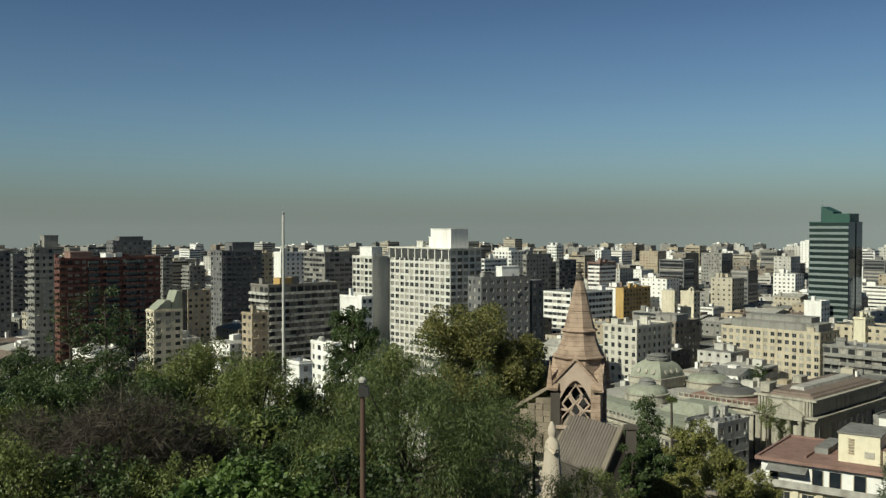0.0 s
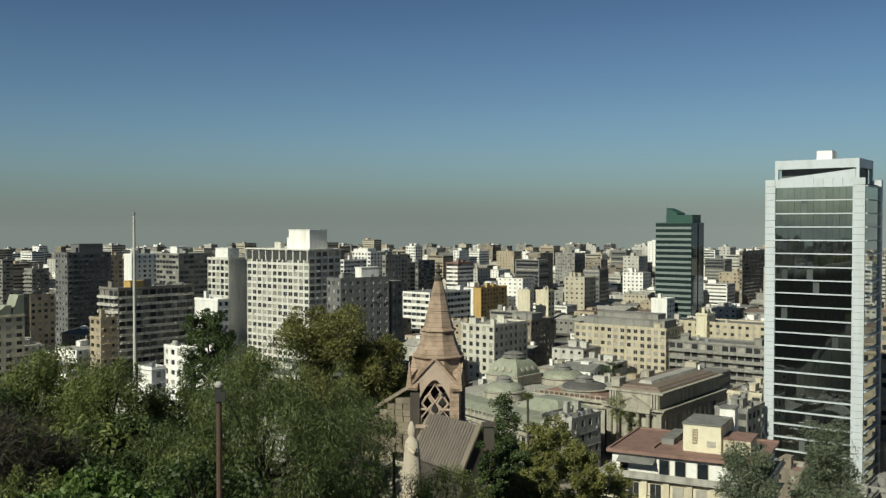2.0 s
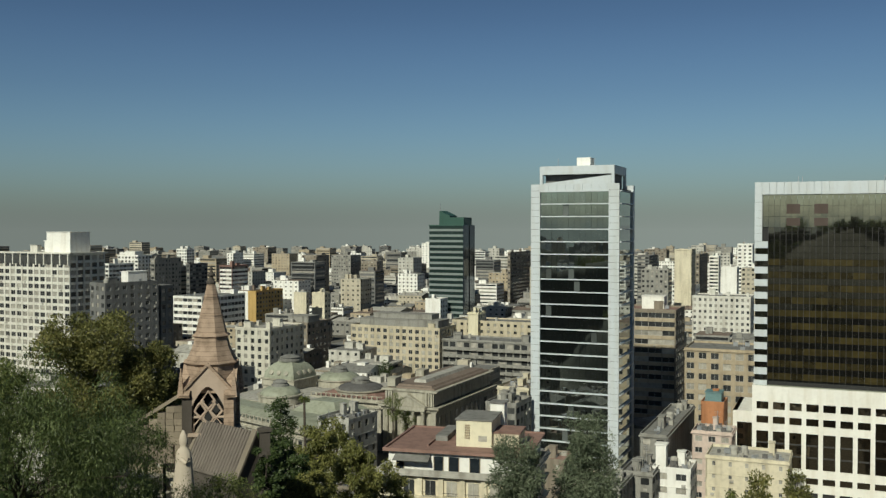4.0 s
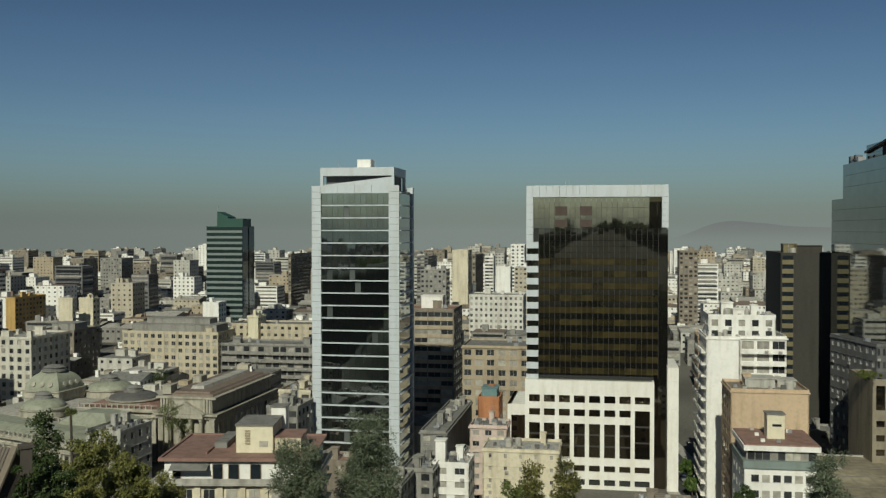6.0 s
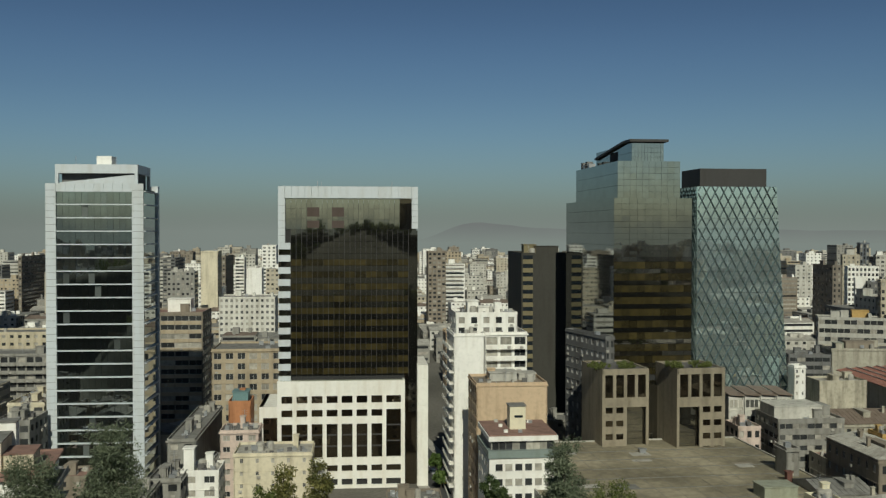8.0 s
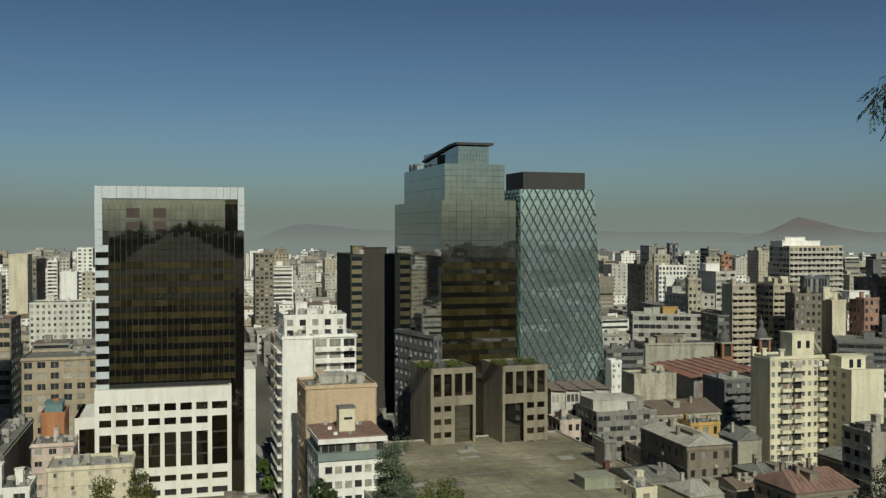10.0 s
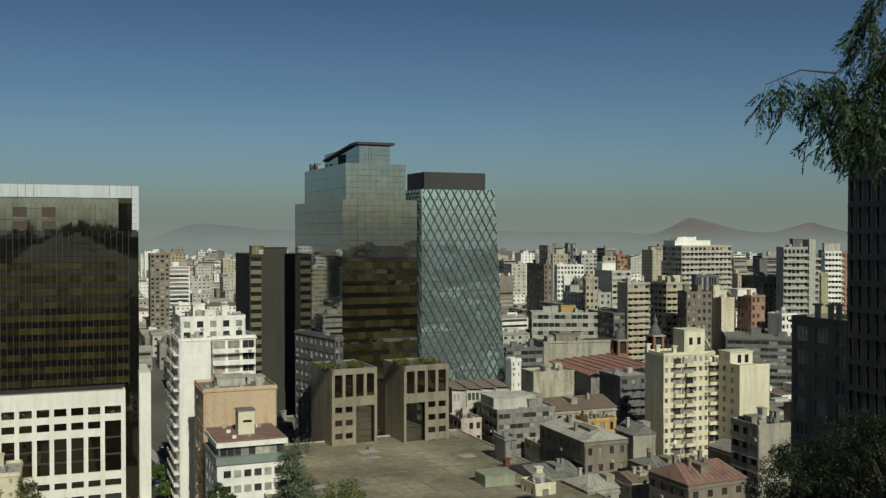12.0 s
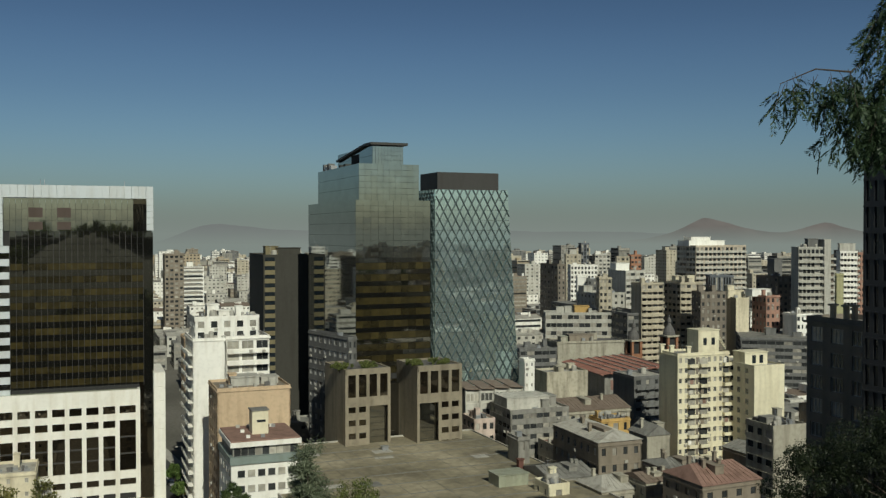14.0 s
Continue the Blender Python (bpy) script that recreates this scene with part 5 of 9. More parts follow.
# ---- the library quarter: stone wings, copper roofs, shallow domes ----
def stone_wing(x, y, rz, w, d, h, label, roof=None, bays=10, slope=1.6, columns=False, sides=(0, 1)):
    root = thing("library_wing", x, y, 0, rz, label, "classical building", "wings of the old library")
    occupy(x, y, 0, rz, w, d)
    s = Shape()
    s.box(-w / 2 + 0.4, w / 2 - 0.4, -d / 2 + 0.4, d / 2 - 0.4, 0, h - 0.5)
    part("wall", s, STONE, root)
    s = Shape()
    for z0, z1, o in ((h - 2.6, h - 2.2, 0.25), (h - 0.9, h - 0.5, 0.7), (h - 0.5, h, 0.3)):
        s.box(-w / 2 - o, w / 2 + o, -d / 2 - o, d / 2 + o, z0, z1)
    part("cornice", s, STONE, root)
    s = Shape()
    s.frustum(-w / 2 + 0.8, w / 2 - 0.8, -d / 2 + 0.8, d / 2 - 0.8, h, h + slope, min(w, d) * 0.28)
    part("roof", s, roof or COPPER, root)
    for k in sides:
        L = w if k % 2 == 0 else d
        nb = max(2, round(L / 3.6))
        for i in range(nb):
            u = (i + 0.5) * L / nb
            g = Shape()
            face_box(g, k, w, d, u - 0.7, u + 0.7, -0.45, -0.3, h - 8.2, h - 3.2)
            part("window", g, GLASS, root)
            c = Shape()
            uu = i * L / nb
            face_box(c, k, w, d, uu - 0.35, uu + 0.35, -0.4, 0.12, h - 9.5, h - 2.6)
            part("pilaster", c, STONE, root)
        # balustrade
        for i in range(nb * 2):
            c = Shape()
            u = i * L / (nb * 2)
            face_box(c, k, w, d, u, u + 0.35, -0.35, 0.0, h, h + 1.0)
            part("balustrade_pier", c, STONE, root)
        c = Shape()
        face_box(c, k, w, d, 0, L, -0.3, -0.05, h + 1.0, h + 1.15)
        part("balustrade_rail", c, STONE, root)
    return root


def dome(x, y, rz, r, z0, rise, label, seg=32, drum=2.5, lantern=True, roof=None, square=False):
    root = thing("dome", x, y, 0, rz, label, "dome")
    s = Shape()
    turn = math.pi / 4 if square else 0
    seg = 4 if square else seg
    q = 1.3 if square else 1.0
    s.lathe([(r * 1.02 * q, 0), (r * 1.02 * q, z0), (r * 1.08 * q, z0 + 0.1), (r * 1.08 * q, z0 + drum - 0.4), (r * 1.15 * q, z0 + drum - 0.3), (r * 1.15 * q, z0 + drum)], seg, 0, 0, 0, turn)
    part("drum", s, STONE, root)
    s = Shape()
    prof = [(r * q * math.cos(a), z0 + drum + rise * math.sin(a)) for a in np.linspace(0, 1.18, 9)]
    s.lathe(prof, seg, 0, 0, 0, turn)
    part("shell", s, roof or COPPER, root, smooth=not square)
    if lantern:
        rr = prof[-1][0]
        s = Shape()
        zt = prof[-1][1]
        s.lathe([(rr * 1.15, zt - 0.1), (rr * 1.15, zt + 0.5), (rr * 0.95, zt + 0.6), (rr * 0.95, zt + 1.1), (rr * 1.05, zt + 1.2), (rr * 0.5, zt + 1.9), (0.1, zt + 2.1)], 16)
        part("lantern", s, ROOF, root)
    if square:
        for k in range(4):
            for u in (-0.45, 0.0, 0.45):
                g = Shape()
                m = pose(0, 0, 0, 0, 0, 90 * k)
                g.lathe([(0.8, 0), (0.8, 0.3), (0.3, 0.35)], 12)
                part("round_dormer", g, STONE, root, at=m @ pose(u * r, -r * 0.88, z0 + drum + rise * 0.32, 65, 0, 0))
    return root


stone_wing(57.0, 280.0, -64, 52.0, 18.0, 15.5, "long stone library wing with a green copper roof", bays=14, sides=(0,))
stone_wing(72.5, 272.0, -52, 20.0, 18.0, 16.5, "library pavilion with a hipped green copper roof", slope=3.4, sides=())
dome(72.2, 322.0, -50, 6.8, 17.0, 6.0, "square pavilion dome clad in grey-green copper with a round lantern", square=True)
dome(63.5, 297.0, -50, 6.3, 15.5, 2.6, "low round stone dome with a grey cap", drum=2.8)
dome(89.5, 322.0, -50, 7.2, 15.5, 2.4, "shallow round dome with a pale drum", drum=2.6)
dome(91.0, 301.0, -50, 7.4, 16.5, 2.0, "shallow dark conical roof on a wide drum", drum=1.2, roof=ROOFDARK)
stone_wing(91.0, 301.0, -46, 26.0, 20.0, 16.0, "library wing with a terracotta-coloured roof", roof=TERRA, slope=1.2, sides=(0,))
stone_wing(71.0, 312.0, -50, 34.0, 40.0, 15.0, "inner library range with pale flat roofs", roof=ROOFPALE, slope=1.0, sides=(0,))
block(72.0, 250.5, -50, 10.0, 14.0, 19.0, 5, 3, 4, GREYWHITE, "pale grey corner mansion with a rounded bay and stone bands", singles=(0,), roof=ROOF, clut=3, pier=0.6, span=0.5, name="corner_mansion")


def classical_block(x, y, rz, w, d, h):
    """The main block: temple front with pediment and columns, deep cornice, layered flat roof."""
    root = thing("classical_building", x, y, 0, rz, "neoclassical stone library block with a pediment and brown roof", "classical building")
    occupy(x, y, 0, rz, w, d)
    s = Shape()
    s.box(-w / 2, w / 2, -d / 2 + 2.2, d / 2, 0, h - 5)
    s.box(-w / 2 + 0.8, w / 2 - 0.8, -d / 2 + 1.5, d / 2 - 0.8, h - 5, h - 0.3)
    part("wall", s, STONE, root)
    for z0, z1, o in ((h - 5.6, h - 5.0, 1.3), (h - 6.6, h - 5.6, 0.4), (h - 0.7, h - 0.1, 0.5)):
        s = Shape()
        s.box(-w / 2 - o, w / 2 + o, -d / 2 + 1.6 - o, d / 2 + o, z0, z1)
        part("cornice", s, STONE, root)
    s = Shape()
    pw = w * 0.62
    s.hexa([(-pw / 2, -d / 2 + 0.1, h - 5.0), (pw / 2, -d / 2 + 0.1, h - 5.0), (pw / 2, -d / 2 + 1.6, h - 5.0), (-pw / 2, -d / 2 + 1.6, h - 5.0),
            (-0.05, -d / 2 + 0.1, h - 1.6), (0.05, -d / 2 + 0.1, h - 1.6), (0.05, -d / 2 + 1.6, h - 1.6), (-0.05, -d / 2 + 1.6, h - 1.6)])
    s.box(-pw / 2 - 0.4, pw / 2 + 0.4, -d / 2 - 0.3, -d / 2 + 1.9, h - 6.3, h - 5.02)
    part("pediment", s, STONE, root)
    for sg in (-1, 1):
        s = Shape()
        s.hexa([(0, -d / 2 - 0.3, h - 1.9), (sg * (pw / 2 + 0.5), -d / 2 - 0.3, h - 5.0), (sg * (pw / 2 + 0.5), -d / 2 + 1.6, h - 5.0), (0, -d / 2 + 1.6, h - 1.9),
                (0, -d / 2 - 0.3, h - 1.4), (sg * (pw / 2 + 0.9), -d / 2 - 0.3, h - 4.8), (sg * (pw / 2 + 0.9), -d / 2 + 1.6, h - 4.8), (0, -d / 2 + 1.6, h - 1.4)])
        part("raking_cornice", s, STONE, root)
    for i in range(4):
        u = -pw / 2 + 0.6 + i * (pw - 1.2) / 3
        s = Shape()
        s.lathe([(0.75, 0.5), (0.75, 1.0), (0.6, 1.2), (0.52, h - 7.4), (0.7, h - 7.0), (0.7, h - 6.4)], 14, u, -d / 2 + 0.7)
        part("column", s, STONE, root, smooth=False)
    for sg in (-1, 1):
        s = Shape()
        s.box(sg * w / 2 - (1.6 if sg > 0 else 0), sg * w / 2 + (0 if sg > 0 else 1.6), -d / 2 + 1.2, -d / 2 + 2.4, 0, h - 6.4)
        part("corner_pier", s, STONE, root)
        for i in range(3):
            c = Shape()
            u = sg * (w / 2 - 1.3) + i * 0.9 * -sg
            c.box(u - 0.3, u + 0.3, -d / 2 + 0.9, -d / 2 + 1.5, h - 4.9, h - 0.8)
            part("attic_pilaster", c, STONE, root)
    for i in range(11):
        g = Shape()
        v = -d / 2 + 5 + i * (d - 8) / 10
        g.box(w / 2, w / 2 + 0.1, v - 0.9, v + 0.9, h - 13, h - 8)
        part("window", g, GLASS, root)
    for z0, z1, i, m in ((h - 0.3, h + 0.5, 0.8, ROOFBROWN), (h + 0.5, h + 1.0, 2.4, ROOFBROWN)):
        s = Shape()
        s.frustum(-w / 2 + i, w / 2 - i, -d / 2 + 1.6 + i, d / 2 - i, z0, z1, 0.5)
        part("roof", s, m, root)
    s = Shape()
    s.frustum(-2.2, 2.2, -d / 2 + 9, d / 2 - 4, h + 1.0, h + 1.9, 0.4)
    part("skylight", s, ROOFPALE, root)
    for u, v in ((-6.5, -d / 2 + 4), (-5.5, -2)):
        s = Shape()
        s.box(u - 1.4, u + 1.4, v - 2, v + 2, h + 0.4, h + 2.8)
        s.box(u - 1.6, u + 1.6, v - 2.2, v + 2.2, h + 2.8, h + 3.1)
        part("roof_hut", s, STONE, root)


classical_block(115.2, 291.5, -46.1, 18.0, 48.6, 20.7)


# ---- the red-roofed apartment house below the hill ----
def red_roof_house(x, y, rz, w, d, h):
    root = thing("apartment_building", x, y, 0, rz, "cream apartment house with a red flat roof and terrace doors", "apartment building")
    occupy(x, y, 16)
    s = Shape()
    s.box(-w / 2 + 0.3, w / 2 - 0.3, -d / 2 + 0.3, d / 2 - 0.3, 0, h - 3.4)
    part("wall", s, CREAM, root)
    s = Shape()
    s.box(-w / 2 + 1.4, w / 2 - 0.9, -d / 2 + 1.7, d / 2 - 1.2, h - 3.4, h - 0.3)
    part("attic_wall", s, WHITE, root)
    r = Shape()
    r.box(-w / 2 + 0.6, w / 2 - 0.2, -d / 2 + 0.9, d / 2 - 0.6, h - 0.3, h)
    part("roof", r, TERRA, root)
    r = Shape()
    for y0, y1, x0, x1 in ((-d / 2 + 0.9, -d / 2 + 1.3, -w / 2 + 0.6, w / 2 - 0.2), (d / 2 - 1.0, d / 2 - 0.6, -w / 2 + 0.6, w / 2 - 0.2)):
        r.box(x0, x1, y0, y1, h, h + 0.25)
    r.box(-w / 2 + 0.6, -w / 2 + 1.0, -d / 2 + 1.3, d / 2 - 1.0, h, h + 0.25)
    r.box(-w / 2 + 7.2, -w / 2 + 7.5, -d / 2 + 4.5, d / 2 - 1.0, h, h + 0.35)
    part("roof_kerb", r, TERRA, root)
    # recessed roof court
    c = Shape()
    c.box(-w / 2 + 7.5, -w / 2 + 9.6, -1, d / 2 - 2, h + 0.005, h + 0.9)
    part("court_plant", c, ROOF, root)
    # terrace floor slab and railing
    t = Shape()
    t.box(-w / 2 - 0.7, w / 2 + 0.7, -d / 2 - 0.7, d / 2 + 0.3, h - 3.75, h - 3.4)
    t.box(-w / 2 - 0.5, w / 2 + 0.5, -d / 2 - 0.5, -d / 2 - 0.35, h - 3.4, h - 2.7)
    t.box(w / 2 + 0.35, w / 2 + 0.5, -d / 2 - 0.35, d / 2, h - 3.4, h - 2.7)
    part("terrace", t, ROOFPALE, root)
    for i, (u, ww, dark) in enumerate(((1.2, 1.2, 1), (7.6, 1.5, 1), (10.1, 1.6, 1), (13.6, 1.6, 1))):
        g = Shape()
        y0 = -d / 2 + 1.62
        g.box(-w / 2 + 1.6 + u, -w / 2 + 1.6 + u + ww, y0, y0 + 0.06, h - 3.3, h - 0.9)
        g.box(-w / 2 + 1.5 + u, -w / 2 + 1.6 + u, y0 - 0.06, y0 + 0.06, h - 3.35, h - 0.8, 1)
        g.box(-w / 2 + 1.6 + u + ww, -w / 2 + 1.7 + u + ww, y0 - 0.06, y0 + 0.06, h - 3.35, h - 0.8, 1)
        part("terrace_door", g, [DIMGLASS, TAN], root)
    a = Shape()
    a.hexa([(-w / 2 + 2.6, -d / 2 - 0.2, h - 1.5), (-w / 2 + 8.6, -d / 2 - 0.2, h - 1.5), (-w / 2 + 8.6, -d / 2 + 1.65, h - 0.8), (-w / 2 + 2.6, -d / 2 + 1.65, h - 0.8),
            (-w / 2 + 2.6, -d / 2 - 0.2, h - 1.42), (-w / 2 + 8.6, -d / 2 - 0.2, h - 1.42), (-w / 2 + 8.6, -d / 2 + 1.65, h - 0.72), (-w / 2 + 2.6, -d / 2 + 1.65, h - 0.72)])
    part("awning", a, ROOF, root, "grey canvas awning")
    fh = 3.3
    for f in range(6):
        z = h - 3.75 - (f + 1) * fh
        b = Shape()
        b.box(-w / 2 - 0.55, w / 2 + 0.55, -d / 2 - 0.9, d / 2, z - 0.12, z + 0.1)
        part("floor_slab", b, CREAM, root)
        n = 7
        for i in range(n + 1):
            p = Shape()
            u = -w / 2 + i * w / n
            p.box(u - 0.45, u + 0.45, -d / 2 - 0.12, -d / 2 + 0.4, z + 0.1, z + fh - 0.12)
            part("pilaster", p, CREAM, root)
        for i in range(n):
            g = Shape()
            u = -w / 2 + (i + 0.5) * w / n
            g.box(u - 0.85, u + 0.85, -d / 2 + 0.2, -d / 2 + 0.32, z + 0.15, z + 2.5, 0)
            g.box(u - 0.03, u + 0.03, -d / 2 + 0.12, -d / 2 + 0.2, z + 0.15, z + 2.5, 1)
            part("window", g, [GLASS, FRAME], root)
            rl = Shape()
            rl.box(u - 1.2, u + 1.2, -d / 2 - 0.85, -d / 2 - 0.8, z + 0.85, z + 0.92)
            for j in range(9):
                q = u - 1.15 + j * 0.2875
                rl.box(q - 0.015, q + 0.015, -d / 2 - 0.84, -d / 2 - 0.81, z + 0.1, z + 0.85)
            part("railing", rl, BLACKPANEL, root)
    # lift house, second hut and far terrace walls
    for x0, x1, y0, y1, z1, m, rm in ((-0.6, 5.4, -4.2, 4.0, 4.4, YELLOW, ROOF), (5.4, 9.8, -3.2, 2.6, 2.3, CREAM, TERRA), (3.5, 6.0, 4.0, 6.6, 5.9, WHITE, ROOF)):
        s = Shape()
        s.box(x0, x1, y0, y1, h + 0.004, h + z1)
        part("roof_hut", s, m, root)
        s = Shape()
        s.box(x0 - 0.2, x1 + 0.2, y0 - 0.2, y1 + 0.2, h + z1, h + z1 + 0.18)
        part("hut_roof", s, rm, root)
    g = Shape()
    g.box(3.2, 4.6, -4.3, -4.15, h + 1.0, h + 1.9)
    part("window", g, GLASS, root)
    for i in range(6):
        g = Shape()
        g.box(0.9, 1.7, -4.4, -4.2, h + 1.4 + i * 0.42, h + 1.62 + i * 0.42)
        part("vent_louvre", g, TAN, root)
    return root


red_roof_house(63.9, 150.0, -36.0, 25.0, 20.0, 33.7)


# ---- granite base of the stepped tower, and the broad flat roof before it ----
def granite_base(x, y, rz, w, d, h, flip):
    root = thing("granite_pavilion", x, y, 0, rz, "brown granite office base with a planted roof", "office building", "granite bases of the stepped tower")
    occupy(x, y, 9)
    s = Shape()
    s.box(-w / 2 + 0.52, w / 2 - 0.52, -d / 2 + 1.6, d / 2 - 0.55, 0, h - 1.02)
    part("core", s, CORE, root)
    f = Shape()
    face_box(f, 0, w, d, 0, w, -0.5, 0, h - 1.5, h)
    face_box(f, 0, w, d, 0, w, -0.5, -0.01, h - 9.6, h - 7.2)
    for i in range(5):
        u = i * (w - 0.8) / 4
        face_box(f, 0, w, d, u, u + 0.8, -0.5, 0.005 if i in (0, 4) else -0.02, h - 7.2, h - 1.5)
    a0, a1 = (0, w * 0.53) if not flip else (w * 0.47, w)
    b0, b1 = (a1, w) if not flip else (0, a0)
    for i in range(3):
        u = a0 + i * (a1 - a0 - 0.9) / 2
        face_box(f, 0, w, d, u, u + 0.9, -0.5, -0.003, 0, h - 9.6)
    z = h - 9.6
    while z > 2:
        face_box(f, 0, w, d, a0, a1, -0.5, -0.012, z - 3.3, z - 1.5)
        z -= 3.3
    for k in (1, 3):
        face_box(f, k, w, d, 0.02, d, -0.5, 0.0, 0, h)
    f.box(-w / 2, w / 2, d / 2 - 0.5, d / 2, 0, h - 0.02)
    if flip:
        face_box(f, 0, w, d, 0, 0.7, -0.5, -0.004, 0, h - 9.6)
    else:
        face_box(f, 0, w, d, w - 0.7, w, -0.5, -0.004, 0, h - 9.6)
    part("wall", f, GRANITE, root)
    for i in range(4):
        u = i * (w - 0.8) / 4 + 0.8
        g = Shape()
        face_box(g, 0, w, d, u + 0.01, u + (w - 0.8) / 4 - 0.81, -0.45, -0.35, h - 7.2, h - 1.5)
        part("window", g, DARKBRONZE, root)
    z = h - 9.6
    while z > 2:
        for i in range(2):
            u = a0 + 0.9 + i * (a1 - a0 - 0.9) / 2
            g = Shape()
            face_box(g, 0, w, d, u, u + (a1 - a0 - 0.9) / 2 - 0.9, -0.45, -0.35, z - 1.5, z)
            part("window", g, DARKBRONZE, root)
        g = Shape()
        face_box(g, 0, w, d, b0 + 0.72 * flip, b1 - 0.72 * (not flip), -1.4, -1.3, z - 3.25, z)
        part("glass_bay", g, BRONZE, root)
        z -= 3.3
    r = Shape()
    r.box(-w / 2 + 0.5, w / 2 - 0.5, -d / 2 + 0.5, d / 2 - 0.5, h - 1, h - 0.4)
    part("roof", r, ROOFDARK, root)
    return root


granite_base(216.6, 126.8, -40.0, 12.2, 16.8, 35.5, False)
granite_base(226.9, 110.9, -40.0, 12.7, 14.0, 35.9, True)
gx = Shape()
gx.box(-4.2, 4.2, -1, 6, 0, 30)
ob = thing("glass_link", 224.5, 121.5, 0, -40, "recessed bronze glass link between granite blocks", "office building")
part("link_glazing", gx, BRONZE, ob)


def broad_roof(x, y, rz, w, d, h):
    root = thing("broad_flat_roof_building", x, y, 0, rz, "broad low building with a stained flat roof", "building")
    occupy(x, y, 44)
    m, n, l, b = mat_base("stained_roof_membrane", 0.9)
    big, mid, fine = noise_node(n, l, 0.06, 6), noise_node(n, l, 0.55, 6), noise_node(n, l, 3.0, 4)
    c1 = ramp_node(n, l, big.outputs[0], [(0.34, (0.17, 0.15, 0.105)), (0.5, (0.265, 0.235, 0.165)), (0.66, (0.40, 0.355, 0.26))])
    c2 = ramp_node(n, l, mid.outputs[0], [(0.40, (0.80, 0.78, 0.74)), (0.6, (1.08, 1.06, 1.0))])
    l.new(mix_node(n, l, c1.outputs[0], c2.outputs[0], 0.8, "MULTIPLY"), b.inputs["Base Color"])
    s = Shape()
    s.box(-w / 2, w / 2, -d / 2, d / 2, 0, h - 0.4)
    part("wall", s, GREY, root)
    s = Shape()
    s.box(-w / 2 + 0.3, w / 2 - 0.3, -d / 2 + 0.3, d / 2 - 0.3, h - 0.4, h)
    part("roof", s, m, root)
    for k in range(4):
        s = Shape()
        L = w if k % 2 == 0 else d
        e = 0.0 if k % 2 == 0 else 0.31
        face_box(s, k, w, d, e, L - e, -0.3, 0.05, h - 0.4, h + 0.35)
        part("parapet", s, ROOFPALE, root)
    for i in range(8):
        s = Shape()
        v = -d / 2 + 5 + i * (d - 8) / 8
        s.box(-w / 2 + 2, w / 2 - 2, v, v + 0.35, h + 0.004, h + 0.06)
        part("roof_seam", s, ROOF, root)
    s = Shape()
    for i in range(14):
        v = -w / 2 + 4 + i * (w - 8) / 13
        s.box(v, v + 0.09, -d / 2 + 2, d / 2 - 2, h + 0.064, h + 0.075)
    part("membrane_joint", s, ROOF, root, kind="stuff")
    rng = random.Random(12)
    for i in range(7):
        s = Shape()
        u, v, a, b = rng.uniform(-w / 2 + 8, w / 2 - 12), rng.uniform(-d / 2 + 30, d / 2 - 10), rng.uniform(2, 6), rng.uniform(1.5, 4)
        s.box(u, u + a, v, v + b, h + 0.004, h + 0.03 + i * 0.004)
        part("roof_patch", s, rng.choice((ROOFPALE, ROOF, BROWN)), root)
    for hx, hy, hw, hd, hh, mm in ((16, -16, 7, 5, 2.4, COPPER), (24, -6, 1.2, 1.2, 2.2, BRICK), (2, 24, 1.5, 1.0, 0.9, METAL)):
        s = Shape()
        s.box(hx - hw / 2, hx + hw / 2, hy - hd / 2, hy + hd / 2, h + 0.01, h + hh)
        s.box(hx - hw / 2 - 0.2, hx + hw / 2 + 0.2, hy - hd / 2 - 0.2, hy + hd / 2 + 0.2, h + hh, h + hh + 0.2)
        part("roof_hut", s, mm, root)


broad_roof(189.8, 97.0, -42, 63, 75, 16.2)


